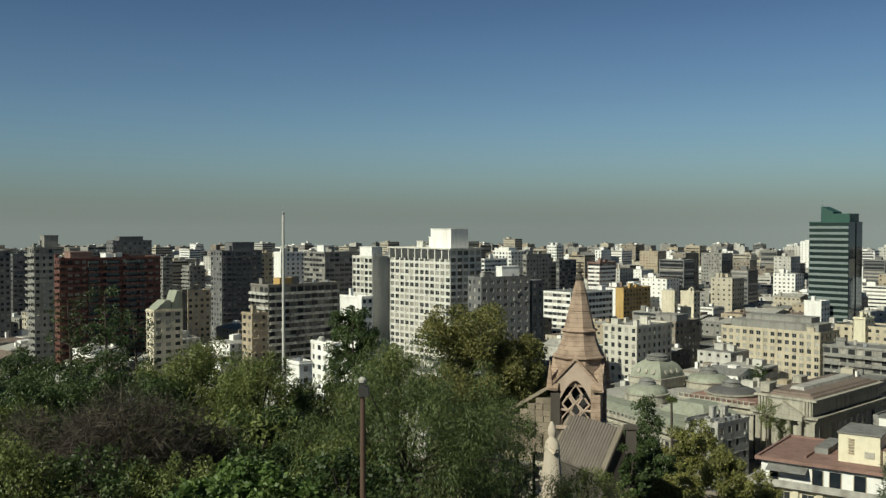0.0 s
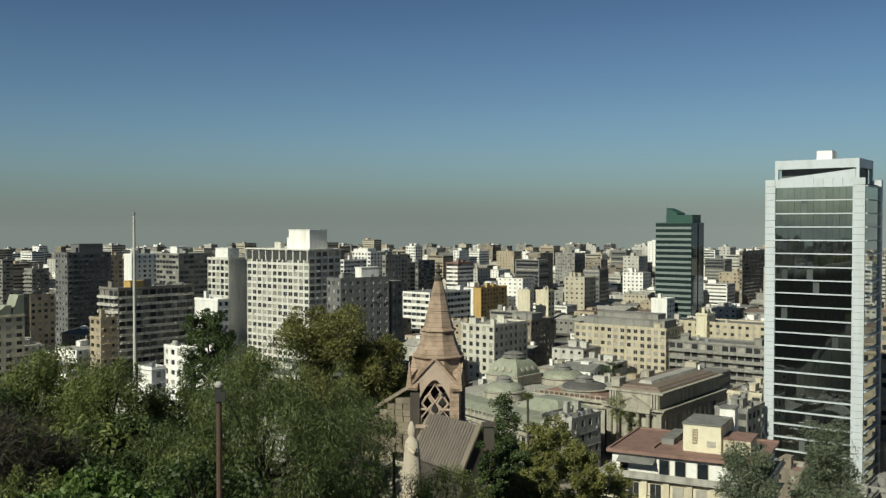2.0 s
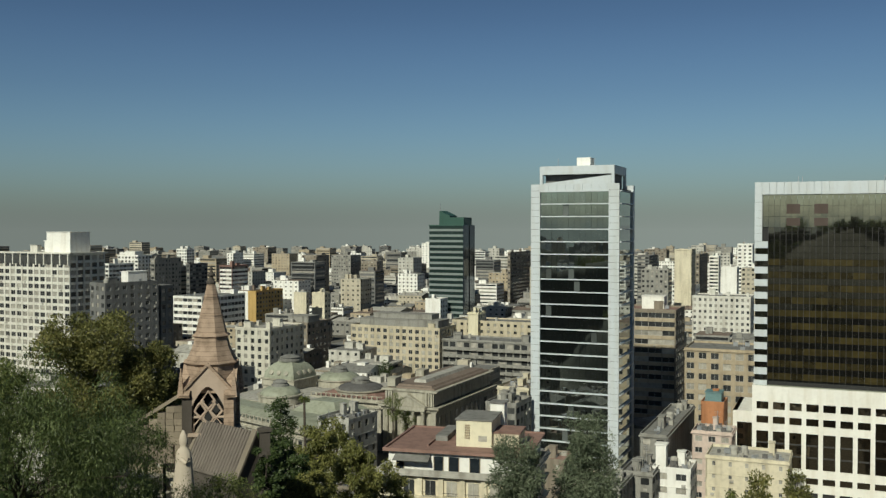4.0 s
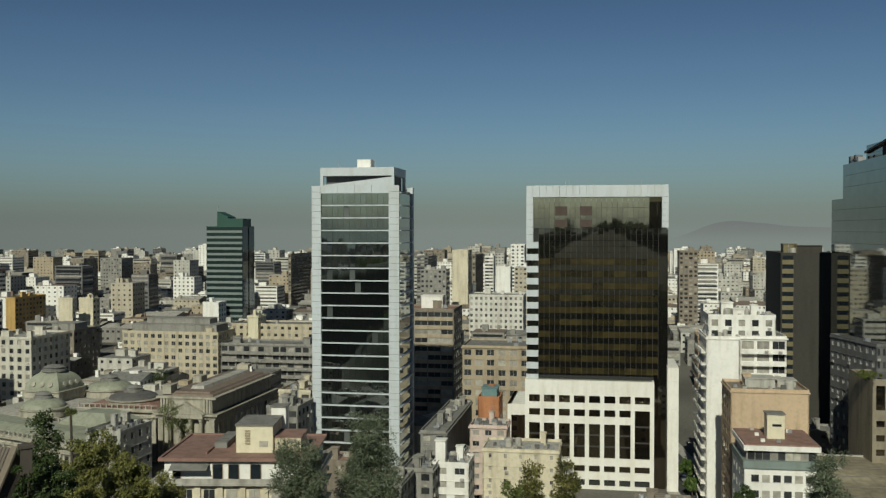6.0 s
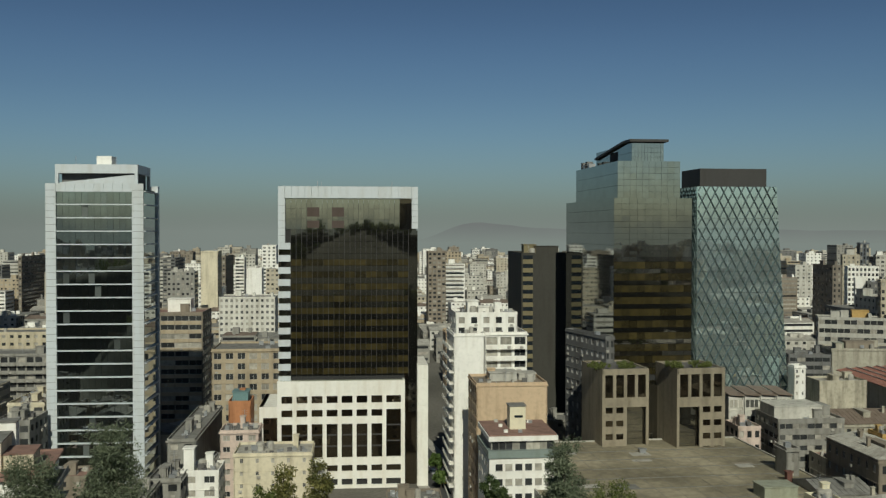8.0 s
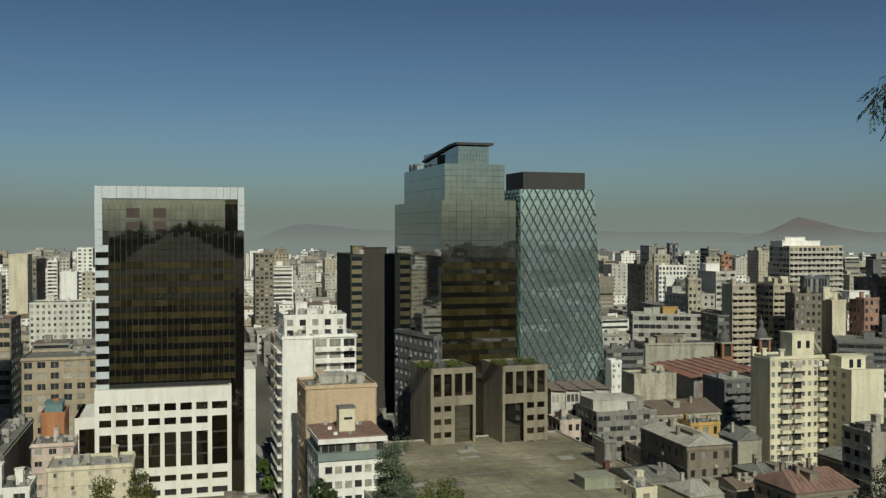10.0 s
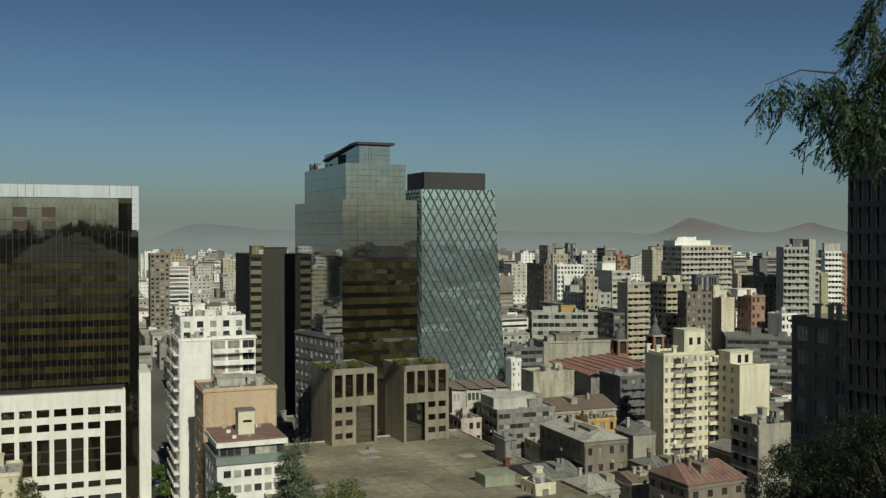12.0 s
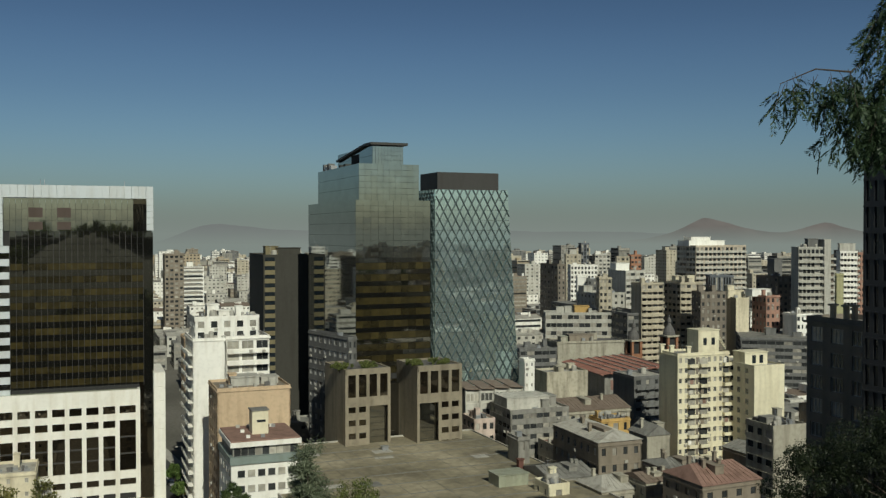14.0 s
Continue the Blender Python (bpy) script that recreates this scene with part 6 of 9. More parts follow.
def ribbed_hall(x, y, rz, w, d, h, shear, label):
    """A market hall: a wide roof of sloping sheets with pale ridges, on set-back walls."""
    root = thing("market_hall", x, y, 0, rz, label, "market hall")
    occupy(x, y, 0, rz, w, d)

    def skewed(shape):
        """Lean the plan over: the hall's sides do not stand square to its front."""
        shape.v = [(p[0] + shear * p[1], p[1], p[2]) for p in shape.v]
        return shape
    s = Shape()
    s.box(-w / 2 + 3, w / 2 - 2, -d / 2 + 2.5, d / 2 - 2, 0, h - 1.2)
    part("wall", skewed(s), GREY, root)
    for i in range(3):
        g = Shape()
        face_box(g, 0, w - 5, d - 5, 3 + i * 8, 9 + i * 8, 0.0, 0.35, h - 6.5, h - 3.0)
        part("wall_panel", g, TERRA, root, at=pose(0.5 - shear * (d / 2 - 2.5), 0.25, 0))
    n = 7
    for i in range(n):
        a, b = -w / 2 + i * w / n, -w / 2 + (i + 1) * w / n
        r = Shape()
        r.hexa([(a, -d / 2, h - 0.5), (b - 0.02, -d / 2, h), (b - 0.02, d / 2, h), (a, d / 2, h - 0.5),
                (a, -d / 2, h - 0.25), (b - 0.02, -d / 2, h + 0.25), (b - 0.02, d / 2, h + 0.25), (a, d / 2, h - 0.25)])
        m = int(d / 1.6)
        for j in range(m):
            y0 = -d / 2 + (j + 0.5) * d / m
            r.hexa([(a + 0.1, y0, h - 0.25), (b - 0.1, y0, h + 0.24), (b - 0.1, y0 + 0.12, h + 0.24), (a + 0.1, y0 + 0.12, h - 0.25),
                    (a + 0.1, y0, h - 0.12), (b - 0.1, y0, h + 0.36), (b - 0.1, y0 + 0.12, h + 0.36), (a + 0.1, y0 + 0.12, h - 0.12)])
        part("roof_sheet", skewed(r), RUSTROOF, root)
        r = Shape()
        r.box(b - 0.3, b, -d / 2, d / 2, h + 0.26, h + 0.6)
        part("ridge_flashing", skewed(r), FARWHITE, root)
    return root


ribbed_hall(356.5, 96.7, -28.5, 33.3, 34.5, 20.0, 0.378, "large market hall with a rust-red ribbed roof")


# ---- city blocks: place, turn, width, depth, height, storeys, bays ----
# apartment towers beyond the hill
block(-241.0, 514.2, -50.3, 30.4, 8.5, 56.1, 19, 9, 3, DARKGREY,
      "dark concrete apartment slab behind the tree tops")
block(-267.0, 604.4, -50.2, 4.1, 9.7, 51.1, 17, 1, 3, DARKGREY,
      "tall grey apartment tower with dark windows", style="balcony")
block(-178.9, 426.2, -50.1, 9.3, 8.5, 59.8, 20, 3, 3, GREY,
      "slim grey tower with pale balcony edges and a lift house", sides=("balcony", "punched", "punched", "punched"), pent=((2, 3, 6, 6, 5.5, GREY),))
block(-163.2, 462.1, -50.0, 17.8, 48.4, 54.1, 18, 5, 15, BRICK,
      "red brick apartment tower with white balcony strips", sides=("balcony", "balcony", "punched", "punched"), pent=((-2, -12, 8, 10, 3.0, TERRA), (-2, 4, 7, 8, 2.2, WHITE)), clut=6)
block(-207.4, 633.0, -49.7, 12.3, 26.0, 59.3, 20, 4, 8, DARKGREY,
      "dark flat-topped tower with a crown of plant rooms", pent=((0, 0, 8, 16, 3, DARKGREY),))
block(-256.0, 690.5, -49.9, 8.7, 23.2, 50.6, 17, 3, 7, GREY,
      "distant grey apartment tower with small windows")
block(-106.5, 365.8, -49.5, 7.1, 11.5, 37.5, 13, 2, 3, CREAM,
      "small office house with a slanted green glass roof", clut=0, roof=COPPER)
block(-232.1, 804.3, -49.5, 5.1, 8.7, 43.0, 15, 2, 3, GREY,
      "thin grey tower with window bands", style="bands")
block(-189.6, 728.1, -49.3, 11.9, 12.6, 38.9, 13, 4, 4, GREY,
      "grey apartment tower under the haze", style="balcony")
block(-125.8, 486.6, -49.3, 8.4, 12.5, 36.6, 12, 3, 4, TAN,
      "tan apartment house with small windows")
block(-119.3, 553.3, -49.2, 13.4, 25.7, 55.0, 19, 4, 8, DARKGREY,
      "tall dark apartment tower with white window surrounds on its edge", sides=("punched", "balcony", "punched", "punched"), pent=((0, 2, 9, 14, 5, DARKGREY),), clut=4)
block(-120.3, 645.0, -49.0, 6.5, 8.7, 50.7, 17, 2, 3, TAN,
      "tan apartment tower with shaded side")
block(-97.5, 608.9, -48.9, 8.6, 18.0, 52.6, 18, 3, 5, WHITE,
      "grey tower with a white end wall", sides=("blank", "punched", "punched", "punched"), pent=((2, 2, 4, 4, 3, GREY),))
block(-62.8, 406.2, -48.9, 14.3, 34.3, 45.1, 15, 4, 10, BROWNGREY,
      "long apartment house with deep shaded balconies and white ends", sides=("balcony", "balcony", "punched", "punched"), pier=0.2, span=0.3, clut=5, pent=((0, -6, 5, 6, 2.6, OCHRE),), spanmat=FARWHITE)
block(-74.1, 376.6, -49.0, 8.0, 6.9, 35.3, 12, 2, 2, TAN,
      "small tan house with a blank end wall", sides=("punched", "balcony", "punched", "punched"), clut=1)
block(-68.6, 575.1, -48.6, 22.6, 20.8, 53.8, 18, 7, 6, GREY,
      "wide apartment block with a glazed penthouse", style="bands", span=0.45, pent=((-3, 0, 7, 8, 4, WHITE),), clut=8)
block(-33.0, 438.8, -48.4, 15.3, 10.0, 55.5, 20, 5, 3, SLABSTONE,
      "white apartment tower with a grid of square windows", pent=((0, 0, 9, 6, 4.5, WHITE),), pier=0.24, span=0.36, sides=("punched", "blank", "punched", "punched"))
block(-3.6, 420.8, -48.0, 40.1, 18.1, 59.8, 21, 12, 5, SLABSTONE,
      "large white slab tower with a grid of square windows", singles=(0,), pier=0.26, span=0.34, pent=((9.5, 0, 13, 10, 8.5, WHITE), (1.5, 0, 4, 6, 5, WHITE)), clut=3, sides=("punched", "punched", "punched", "blank"))
block(-34.1, 376.7, -48.4, 14.5, 5.5, 41.8, 14, 4, 2, WHITE,
      "low house with a white panelled attic", clut=1, sides=("blank", "punched", "punched", "punched"))
block(-38.0, 252.9, -48.8, 6.3, 4.0, 33.7, 11, 2, 1, WHITE,
      "small white house behind the trees", clut=1, sides=("blank", "punched", "punched", "punched"))
block(-36.2, 294.7, -48.6, 12.4, 2.6, 33.6, 11, 4, 1, WHITE,
      "white apartment house among the trees", clut=1)
# this slab and its rear wing: shade is put into the dark grey
block(21.0, 359.3, -58.0, 9.0, 22.1, 50.4, 17, 3, 7, DARKGREY,
      "grey apartment slab turned away from the sun", singles=(1,), pier=0.5, span=0.5, clut=4, pent=((0, 4, 4, 8, 4, WHITE),))
block(33.6, 369.7, -47.5, 8.0, 6.4, 48.3, 16, 2, 2, DARKGREY,
      "grey rear wing of an apartment slab", clut=1)
block(33.5, 660.3, -47.8, 8.8, 22.0, 46.6, 16, 3, 7, WHITE,
      "white apartment tower with rounded roof edge", style="bands")
block(51.3, 752.1, -47.6, 20.2, 14.6, 49.5, 17, 6, 4, WHITE,
      "white office tower with stepped crown", pent=((0, 0, 9, 9, 3, WHITE),))
block(69.8, 710.4, -47.6, 4.0, 27.3, 48.1, 16, 1, 8, GREY,
      "grey office tower in the distance")
block(112.3, 958.2, -47.4, 12.7, 11.1, 49.3, 17, 4, 3, WHITE,
      "pale tower with twin lift houses", pent=((-3, 0, 3, 4, 3, WHITE), (3, 0, 3, 4, 3, WHITE)))
block(93.5, 727.5, -47.4, 3.4, 19.7, 43.3, 15, 1, 6, DARKGREY,
      "dark glass office block with bands", style="bands")
block(117.6, 710.1, -47.2, 11.6, 18.7, 42.4, 14, 4, 6, TERRA,
      "brown and white striped apartment tower", style="bands", spanmat=WHITE)
block(165.1, 988.3, -47.2, 8.1, 16.7, 44.0, 15, 2, 5, WHITE,
      "pale distant tower with a lift house", pent=((0, 0, 5, 5, 3, WHITE),))
# the old centre, between the chapel and the glass towers
block(82.1, 580.5, -47.3, 21.1, 39.9, 30.1, 8, 6, 12, WHITE,
      "long office house with white floor bands", style="bands", span=0.5, clut=6)
block(125.5, 631.6, -47.0, 6.5, 29.6, 28.7, 10, 2, 9, OCHRE,
      "ochre apartment house with a blank end", sides=("blank", "punched", "punched", "punched"))
block(123.9, 523.2, -46.8, 8.2, 2.9, 33.9, 11, 2, 1, CREAM,
      "cream slab house with blank end wall", sides=("blank", "punched", "punched", "punched"))
block(138.1, 534.6, -46.7, 8.6, 6.4, 32.9, 11, 3, 2, CREAM,
      "cream slab house with a low extension", sides=("blank", "punched", "punched", "punched"))
block(84.2, 414.2, -47.0, 17.8, 25.3, 27.3, 8, 5, 7, PALE,
      "classical corner office with rows of tall windows", pier=0.5, span=0.45, clut=5, roof=ROOFPALE)
block(113.1, 473.0, -46.8, 18.4, 21.3, 23.1, 7, 6, 6, BROWN,
      "dark stone office with a set-back attic", pent=((0, 0, 12, 10, 3, GREY),), clut=4)
block(146.3, 416.5, -46.1, 45.2, 18.0, 25.1, 8, 14, 5, DULLCREAM,
      "seven-storey cream office with green blinds in its window bays", singles=(0,), pier=0.42, span=0.42, clut=8, pent=((0, 1, 40, 12, 3.2, GREY), (0, 3, 30, 8, 5.5, GREY)))
block(170.8, 369.3, -45.6, 41.6, 16.0, 22.5, 7, 13, 5, GREY,
      "grey office house with recessed balconies and coloured blinds", sides=("balcony", "punched", "punched", "punched"), clut=5, pier=0.2, span=0.35)
block(191.2, 410.1, -45.6, 39.9, 16.0, 26.3, 8, 12, 5, DULLCREAM,
      "cream office house with a row of attic windows", clut=4, pier=0.55, span=0.6)
block(352.7, 714.1, -45.7, 2.5, 50.2, 50.1, 17, 1, 15, BROWN,
      "dark brown office tower with bands", style="bands")
block(180.9, 411.3, -45.9, 5.2, 9.3, 30.2, 10, 2, 3, YELLOW,
      "small pale yellow house with flat roofs", sides=("blank", "punched", "punched", "punched"))
# between the two towers
block(198.9, 293.5, -44.8, 19.3, 19.0, 40.9, 13, 4, 4, BROWN,
      "brown office block with strip windows in the tower's shade", style="bands", singles=(0,), span=0.42, pent=((0, 2, 8, 6, 4.5, WHITE),), roof=TERRA, spanmat=TAN, clut=2)
block(193.1, 245.9, -44.4, 21.8, 20.0, 32.6, 10, 6, 5, TAN,
      "tan office block with pilasters and metal windows", singles=(0,), pier=0.35, span=0.4, clut=3, roof=ROOF)
block(324.1, 414.1, -44.4, 29.3, 20.0, 34.3, 11, 11, 6, SLABSTONE,
      "white block with small square windows", singles=(0,), pier=0.5, span=0.5, clut=4)
block(413.9, 571.7, -44.7, 11.8, 18.9, 54.6, 19, 4, 6, CREAM,
      "cream tower with a curved blank wall", sides=("blank", "punched", "punched", "punched"))
block(479.7, 717.1, -45.0, 10.3, 37.7, 45.8, 16, 3, 11, DARKGREY,
      "small dark glass office tower", style="bands")
block(409.5, 516.6, -44.5, 10.1, 10.6, 44.1, 15, 3, 3, WHITE,
      "white house with a blank wall", sides=("blank", "punched", "punched", "punched"))
block(491.5, 601.2, -44.4, 11.2, 16.8, 57.6, 20, 3, 5, WHITE,
      "white tower with dark strips", style="punched")
block(505.0, 656.6, -44.6, 7.8, 12.2, 46.6, 16, 2, 4, WHITE,
      "slim white tower with window bands", style="bands")
block(477.2, 637.1, -44.7, 3.0, 46.6, 49.1, 17, 1, 14, BROWN,
      "slim dark brown apartment tower")
# beyond the second tower
block(199.7, 162.8, -43.5, 8.0, 17.0, 42.6, 14, 2, 5, WHITE,
      "white apartment house with open balconies and a blank gable", sides=("blank", "punched", "punched", "balcony"), clut=1)
block(207.0, 156.1, -43.3, 11.2, 15.0, 42.7, 14, 3, 4, WHITE,
      "white apartment house with long balconies and roof huts", sides=("balcony", "punched", "punched", "blank"), singles=(0,), pier=0.2, span=0.32, clut=2)
block(205.1, 160.7, -43.5, 16.6, 11.0, 47.6, 17, 5, 3, WHITE,
      "white set-back top storeys with windows and roof terraces", pier=0.5, span=0.4, clut=2, pent=((-2.9, 2, 3.0, 4, 3.2, WHITE), (0.1, 0, 3.6, 4, 1.7, WHITE)))
block(182.3, 135.8, -43.4, 16.5, 14.0, 34.4, 12, 5, 4, PEACH,
      "peach-coloured office with a blank side wall", sides=("blank", "punched", "punched", "punched"), clut=3, pent=((-1.0, 1.5, 6.5, 5, 2.0, GREYWHITE), (5.0, 2.5, 4, 4, 1.5, ROOFPALE)), roof=BROWN)
block(491.8, 426.4, -43.6, 12.0, 13.6, 55.5, 19, 4, 4, BROWN,
      "brown distant office with square windows")
block(334.2, 271.6, -43.5, 20.0, 14.0, 24.8, 8, 6, 4, PEACH,
      "peach apartment house in the old town", clut=3)
# north-western part of the city
block(610.2, 102.9, -44.5, 36.8, 20.0, 61.3, 19, 12, 6, PEACHWHITE,
      "white slab tower with a wide overhanging crown", sides=("balcony", "bands", "punched", "bands"), pier=0.3, span=0.42, roof=WHITE, clut=3, pent=((-6, 2, 26, 12, 3.4, WHITE), (-9, 2, 14, 8, 5.6, WHITE)), spanmat=FARWHITE)
block(445.0, 104.0, -46.0, 11.8, 9.1, 46.0, 16, 4, 3, FARCREAM,
      "beige apartment tower with stacked concrete balconies", sides=("balcony", "punched", "punched", "blank"), pier=0.3, clut=3, roof=ROOFPALE)
block(455.4, 89.6, -44.0, 12.3, 13.6, 46.2, 16, 4, 4, FARCREAM,
      "beige apartment tower with a blank dark flank", sides=("balcony", "punched", "punched", "punched"), pier=0.3, clut=3, pent=((-3, 1, 3, 3, 3.2, CREAM), (4, 1, 4, 3, 3.2, CREAM)))
block(505.0, 38.8, -63.0, 12.4, 9.0, 62.1, 19, 6, 3, GREYWHITE,
      "tall grey apartment slab with balconies and a white fin", sides=("balcony", "balcony", "punched", "blank"), pier=0.25, span=0.4, clut=5, pent=((2, 0, 5, 4, 4.5, DARKGREY),))
block(565.0, 23.2, -75.0, 8.8, 9.3, 59.2, 20, 5, 3, WHITE,
      "white apartment tower with dense balconies", sides=("balcony", "balcony", "punched", "blank"), pier=0.3, clut=1, pent=((0, 1, 8, 5, 4.5, FARWHITE),))
block(574.7, 15.7, -83.0, 5.3, 9.4, 58.2, 19, 3, 3, BRICKPINK,
      "red brick apartment slab beside a white tower", clut=1, pier=0.4)
block(454.3, 21.7, -83.0, 2.9, 9.5, 51.3, 14, 2, 3, SAGE,
      "slim yellow-green house with a blank wall", sides=("blank", "punched", "punched", "blank"), clut=1)
block(441.0, 62.7, -55.0, 6.3, 9.0, 40.5, 13, 3, 4, CREAM,
      "cream house with a blank gable and stepped roof rooms", sides=("blank", "blank", "punched", "blank"), clut=2, pent=((0, 3, 7, 3.5, 3.4, CREAM), (-2.5, 3, 3, 3, 5.6, CREAM)))
block(443.0, 51.0, -44.0, 7.5, 9.3, 41.7, 12, 3, 4, BRICKPINK,
      "red brick apartment house with pale corner strips", sides=("punched", "punched", "punched", "punched"), pier=0.5, clut=2, pent=((-2, 3, 10, 5, 3.0, WHITE),))
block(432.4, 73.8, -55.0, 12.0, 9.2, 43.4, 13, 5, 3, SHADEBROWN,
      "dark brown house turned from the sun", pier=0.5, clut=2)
block(559.1, 89.5, -65.0, 13.2, 9.3, 45.1, 4, 9, 3, BLUEGREY,
      "blue-grey office with tall pilasters", pier=0.35, span=0.2, clut=2, roof=ROOFPALE)
block(434.4, 37.1, -47.0, 7.9, 9.1, 34.9, 10, 4, 3, WHITE,
      "low white house with a row of square windows", sides=("punched", "punched", "punched", "blank"), pier=0.45, span=0.5, clut=2, roof=ROOFPALE)
block(527.9, 55.3, -44.0, 12.8, 17.3, 46.8, 15, 4, 5, SHADEBROWN,
      "dark shuttered block with a green copper roof edge", clut=3, roof=COPPER, pent=((2, 4, 5, 5, 9, DARKGREY),))
block(494.4, 126.7, -44.0, 11.4, 17.3, 49.6, 16, 4, 4, FARWHITE,
      "office block with white floor bands and a dark flank", sides=("bands", "punched", "punched", "blank"), span=0.55, roof=ROOFPALE, clut=2, pent=((-1, 5, 8, 6, 4.0, WHITE),))
block(457.6, 128.3, -66.0, 6.0, 9.8, 47.5, 15, 3, 3, FARCREAM,
      "cream house with deep windows", pier=0.4, clut=2)
block(501.9, 153.4, -69.0, 4.8, 9.2, 45.9, 15, 2, 3, WHITE,
      "white house with a bare sunlit wall", sides=("blank", "punched", "punched", "punched"), clut=1)
block(499.2, 146.6, -70.0, 5.3, 10.2, 44.4, 15, 2, 3, DARKGREY,
      "slate-grey house beside a bare white wall", clut=1)
block(541.1, 182.9, -44.0, 5.1, 22.5, 50.8, 17, 2, 5, SHADEBROWN,
      "brown concrete apartment tower with a dark flank", clut=2)
block(673.0, 212.1, -65.0, 11.0, 9.9, 53.4, 18, 4, 3, FARCREAM,
      "cream apartment tower with narrow windows", clut=2, pent=((0, 0, 5, 4, 4, FARWHITE),))
block(732.3, 221.8, -59.0, 6.3, 9.1, 60.9, 21, 3, 3, BLUEGREY,
      "blue-grey apartment tower with vertical strips", style="punched", pier=0.3, span=0.15, clut=2)
block(628.2, 191.0, -61.0, 18.4, 9.6, 47.4, 15, 8, 3, WHITE,
      "broad white office with a grid of windows", pier=0.4, span=0.45, clut=3)
block(736.8, 208.7, -63.0, 12.4, 9.4, 52.1, 17, 4, 3, FARWHITE,
      "white apartment tower with dark window strips", pier=0.35, clut=3, pent=((-3, 0, 4, 4, 3, WHITE),))
block(636.2, 157.2, -67.0, 7.0, 9.6, 54.4, 18, 3, 3, BRICKORANGE,
      "orange brick apartment tower", clut=2)
block(624.1, 162.7, -68.0, 8.4, 9.0, 53.5, 18, 3, 3, FARCREAM,
      "cream apartment tower with a grey roof storey", clut=2, pent=((0, 0, 5, 5, 3, GREY),))
block(473.6, 134.5, -44.5, 17.2, 18.6, 39.2, 12, 5, 5, GREYWHITE,
      "stained concrete office with a lower wing", sides=("punched", "punched", "punched", "punched"), pier=0.6, span=0.6, clut=4, roof=ROOFPALE, pent=((-6, 5, 5, 6, 3.4, GREYWHITE),))
block(289.5, 202.3, -44.5, 16.2, 30.0, 61.6, 20, 7, 6, DARKOLIVE,
      "dark slab tower with yellowish window bays", sides=("blank", "blank", "punched", "blank"), glass_s=DIMGLASS, clut=3, pent=((-2.5, 2, 4.5, 5, 3.2, OLIVEBAND), (3.5, 3, 9, 7, 2.6, DARKOLIVE)))
# the shade on this house is put into its dark grey wall colour
block(226.7, 140.7, -30.0, 2.6, 23.2, 41.4, 13, 2, 8, DARKGREY,
      "shaded grey house with small white-framed windows", singles=(3,), glass=CURTAIN, pier=0.5, span=0.48, clut=1)
block(284.0, 104.5, -44.5, 3.5, 4.2, 29.7, 9, 2, 2, WHITE,
      "narrow white tower house", sides=("punched", "punched", "punched", "blank"), pier=0.75, span=0.7, clut=1)
block(255.8, 93.5, -44.5, 17.9, 14.5, 20.6, 7, 9, 5, GREY,
      "grey office with white roof storey and strip windows", style="bands", span=0.55, roof=ROOFPALE, clut=3, pent=((-2.0, 0.6, 13, 9, 3.2, FARWHITE), (6.4, 2, 3.5, 6, 2.6, GREY)))
block(293.9, 96.4, -45.0, 14.5, 9.0, 25.3, 8, 5, 3, WORNCREAM,
      "rough cream house with a bare patched wall", sides=("blank", "punched", "punched", "blank"), clut=4, roof=ROOFPALE)
old_house(276.1, 83.1, -44.5, 20.5, 17.0, 17.8, 5, 6, 4, STONE,
      "old house with a rusty brown pitched roof and white eaves", roof=ROOFBROWN, rise=2.4, stacks=1)
# shaded front: the shade is given as a dark grey wall colour
block(312.2, 74.9, -44.5, 13.4, 13.0, 23.1, 8, 4, 4, DARKGREY,
      "dark apartment house with rows of balconies", sides=("balcony", "punched", "punched", "blank"), roof=ROOFPALE, clut=3)
old_house(217.3, 62.8, -44.5, 11.0, 21.9, 22.6, 6, 4, 7, BROWN,
      "long brown town house with a pale hipped roof", roof=ROOFPALE, hip=3.0, rise=1.8, along=False, stacks=3, singles=(3,))
block(219.0, 23.0, -44.5, 8.8, 9.0, 28.3, 9, 3, 3, STONE,
      "weathered house with a chipped white end wall", clut=5, sides=("blank", "punched", "punched", "punched"), pent=((2.5, -2, 0.9, 0.9, 2.6, GREY), (-2, 0, 3, 2.5, 1.6, GREY)))
old_house(231.0, 53.4, -44.5, 6.4, 8.0, 20.7, 6, 2, 3, STONE,
      "stuccoed house with a bare hipped end wall", roof=ROOF, rise=2.4, along=False, sides=("blank", "punched", "punched", "blank"), stacks=1)
block(210.7, 79.5, -44.5, 2.9, 5.7, 21.8, 6, 1, 2, GREY,
      "concrete stair tower above low roofs", sides=("punched", "blank", "blank", "blank"), pier=0.8, clut=1, roof=ROOFPALE)
block(246.0, 104.8, -44.5, 6.2, 9.0, 18.1, 5, 3, 3, PINK,
      "pinkish low house with white window frames", clut=3, roof=ROOFPALE)
block(263.6, 72.2, -44.5, 9.1, 7.0, 17.5, 4, 3, 3, OCHRE,
      "ochre workshop under the pitched roofs", sides=("punched", "blank", "blank", "blank"), roof=ROOFDARK, clut=2)

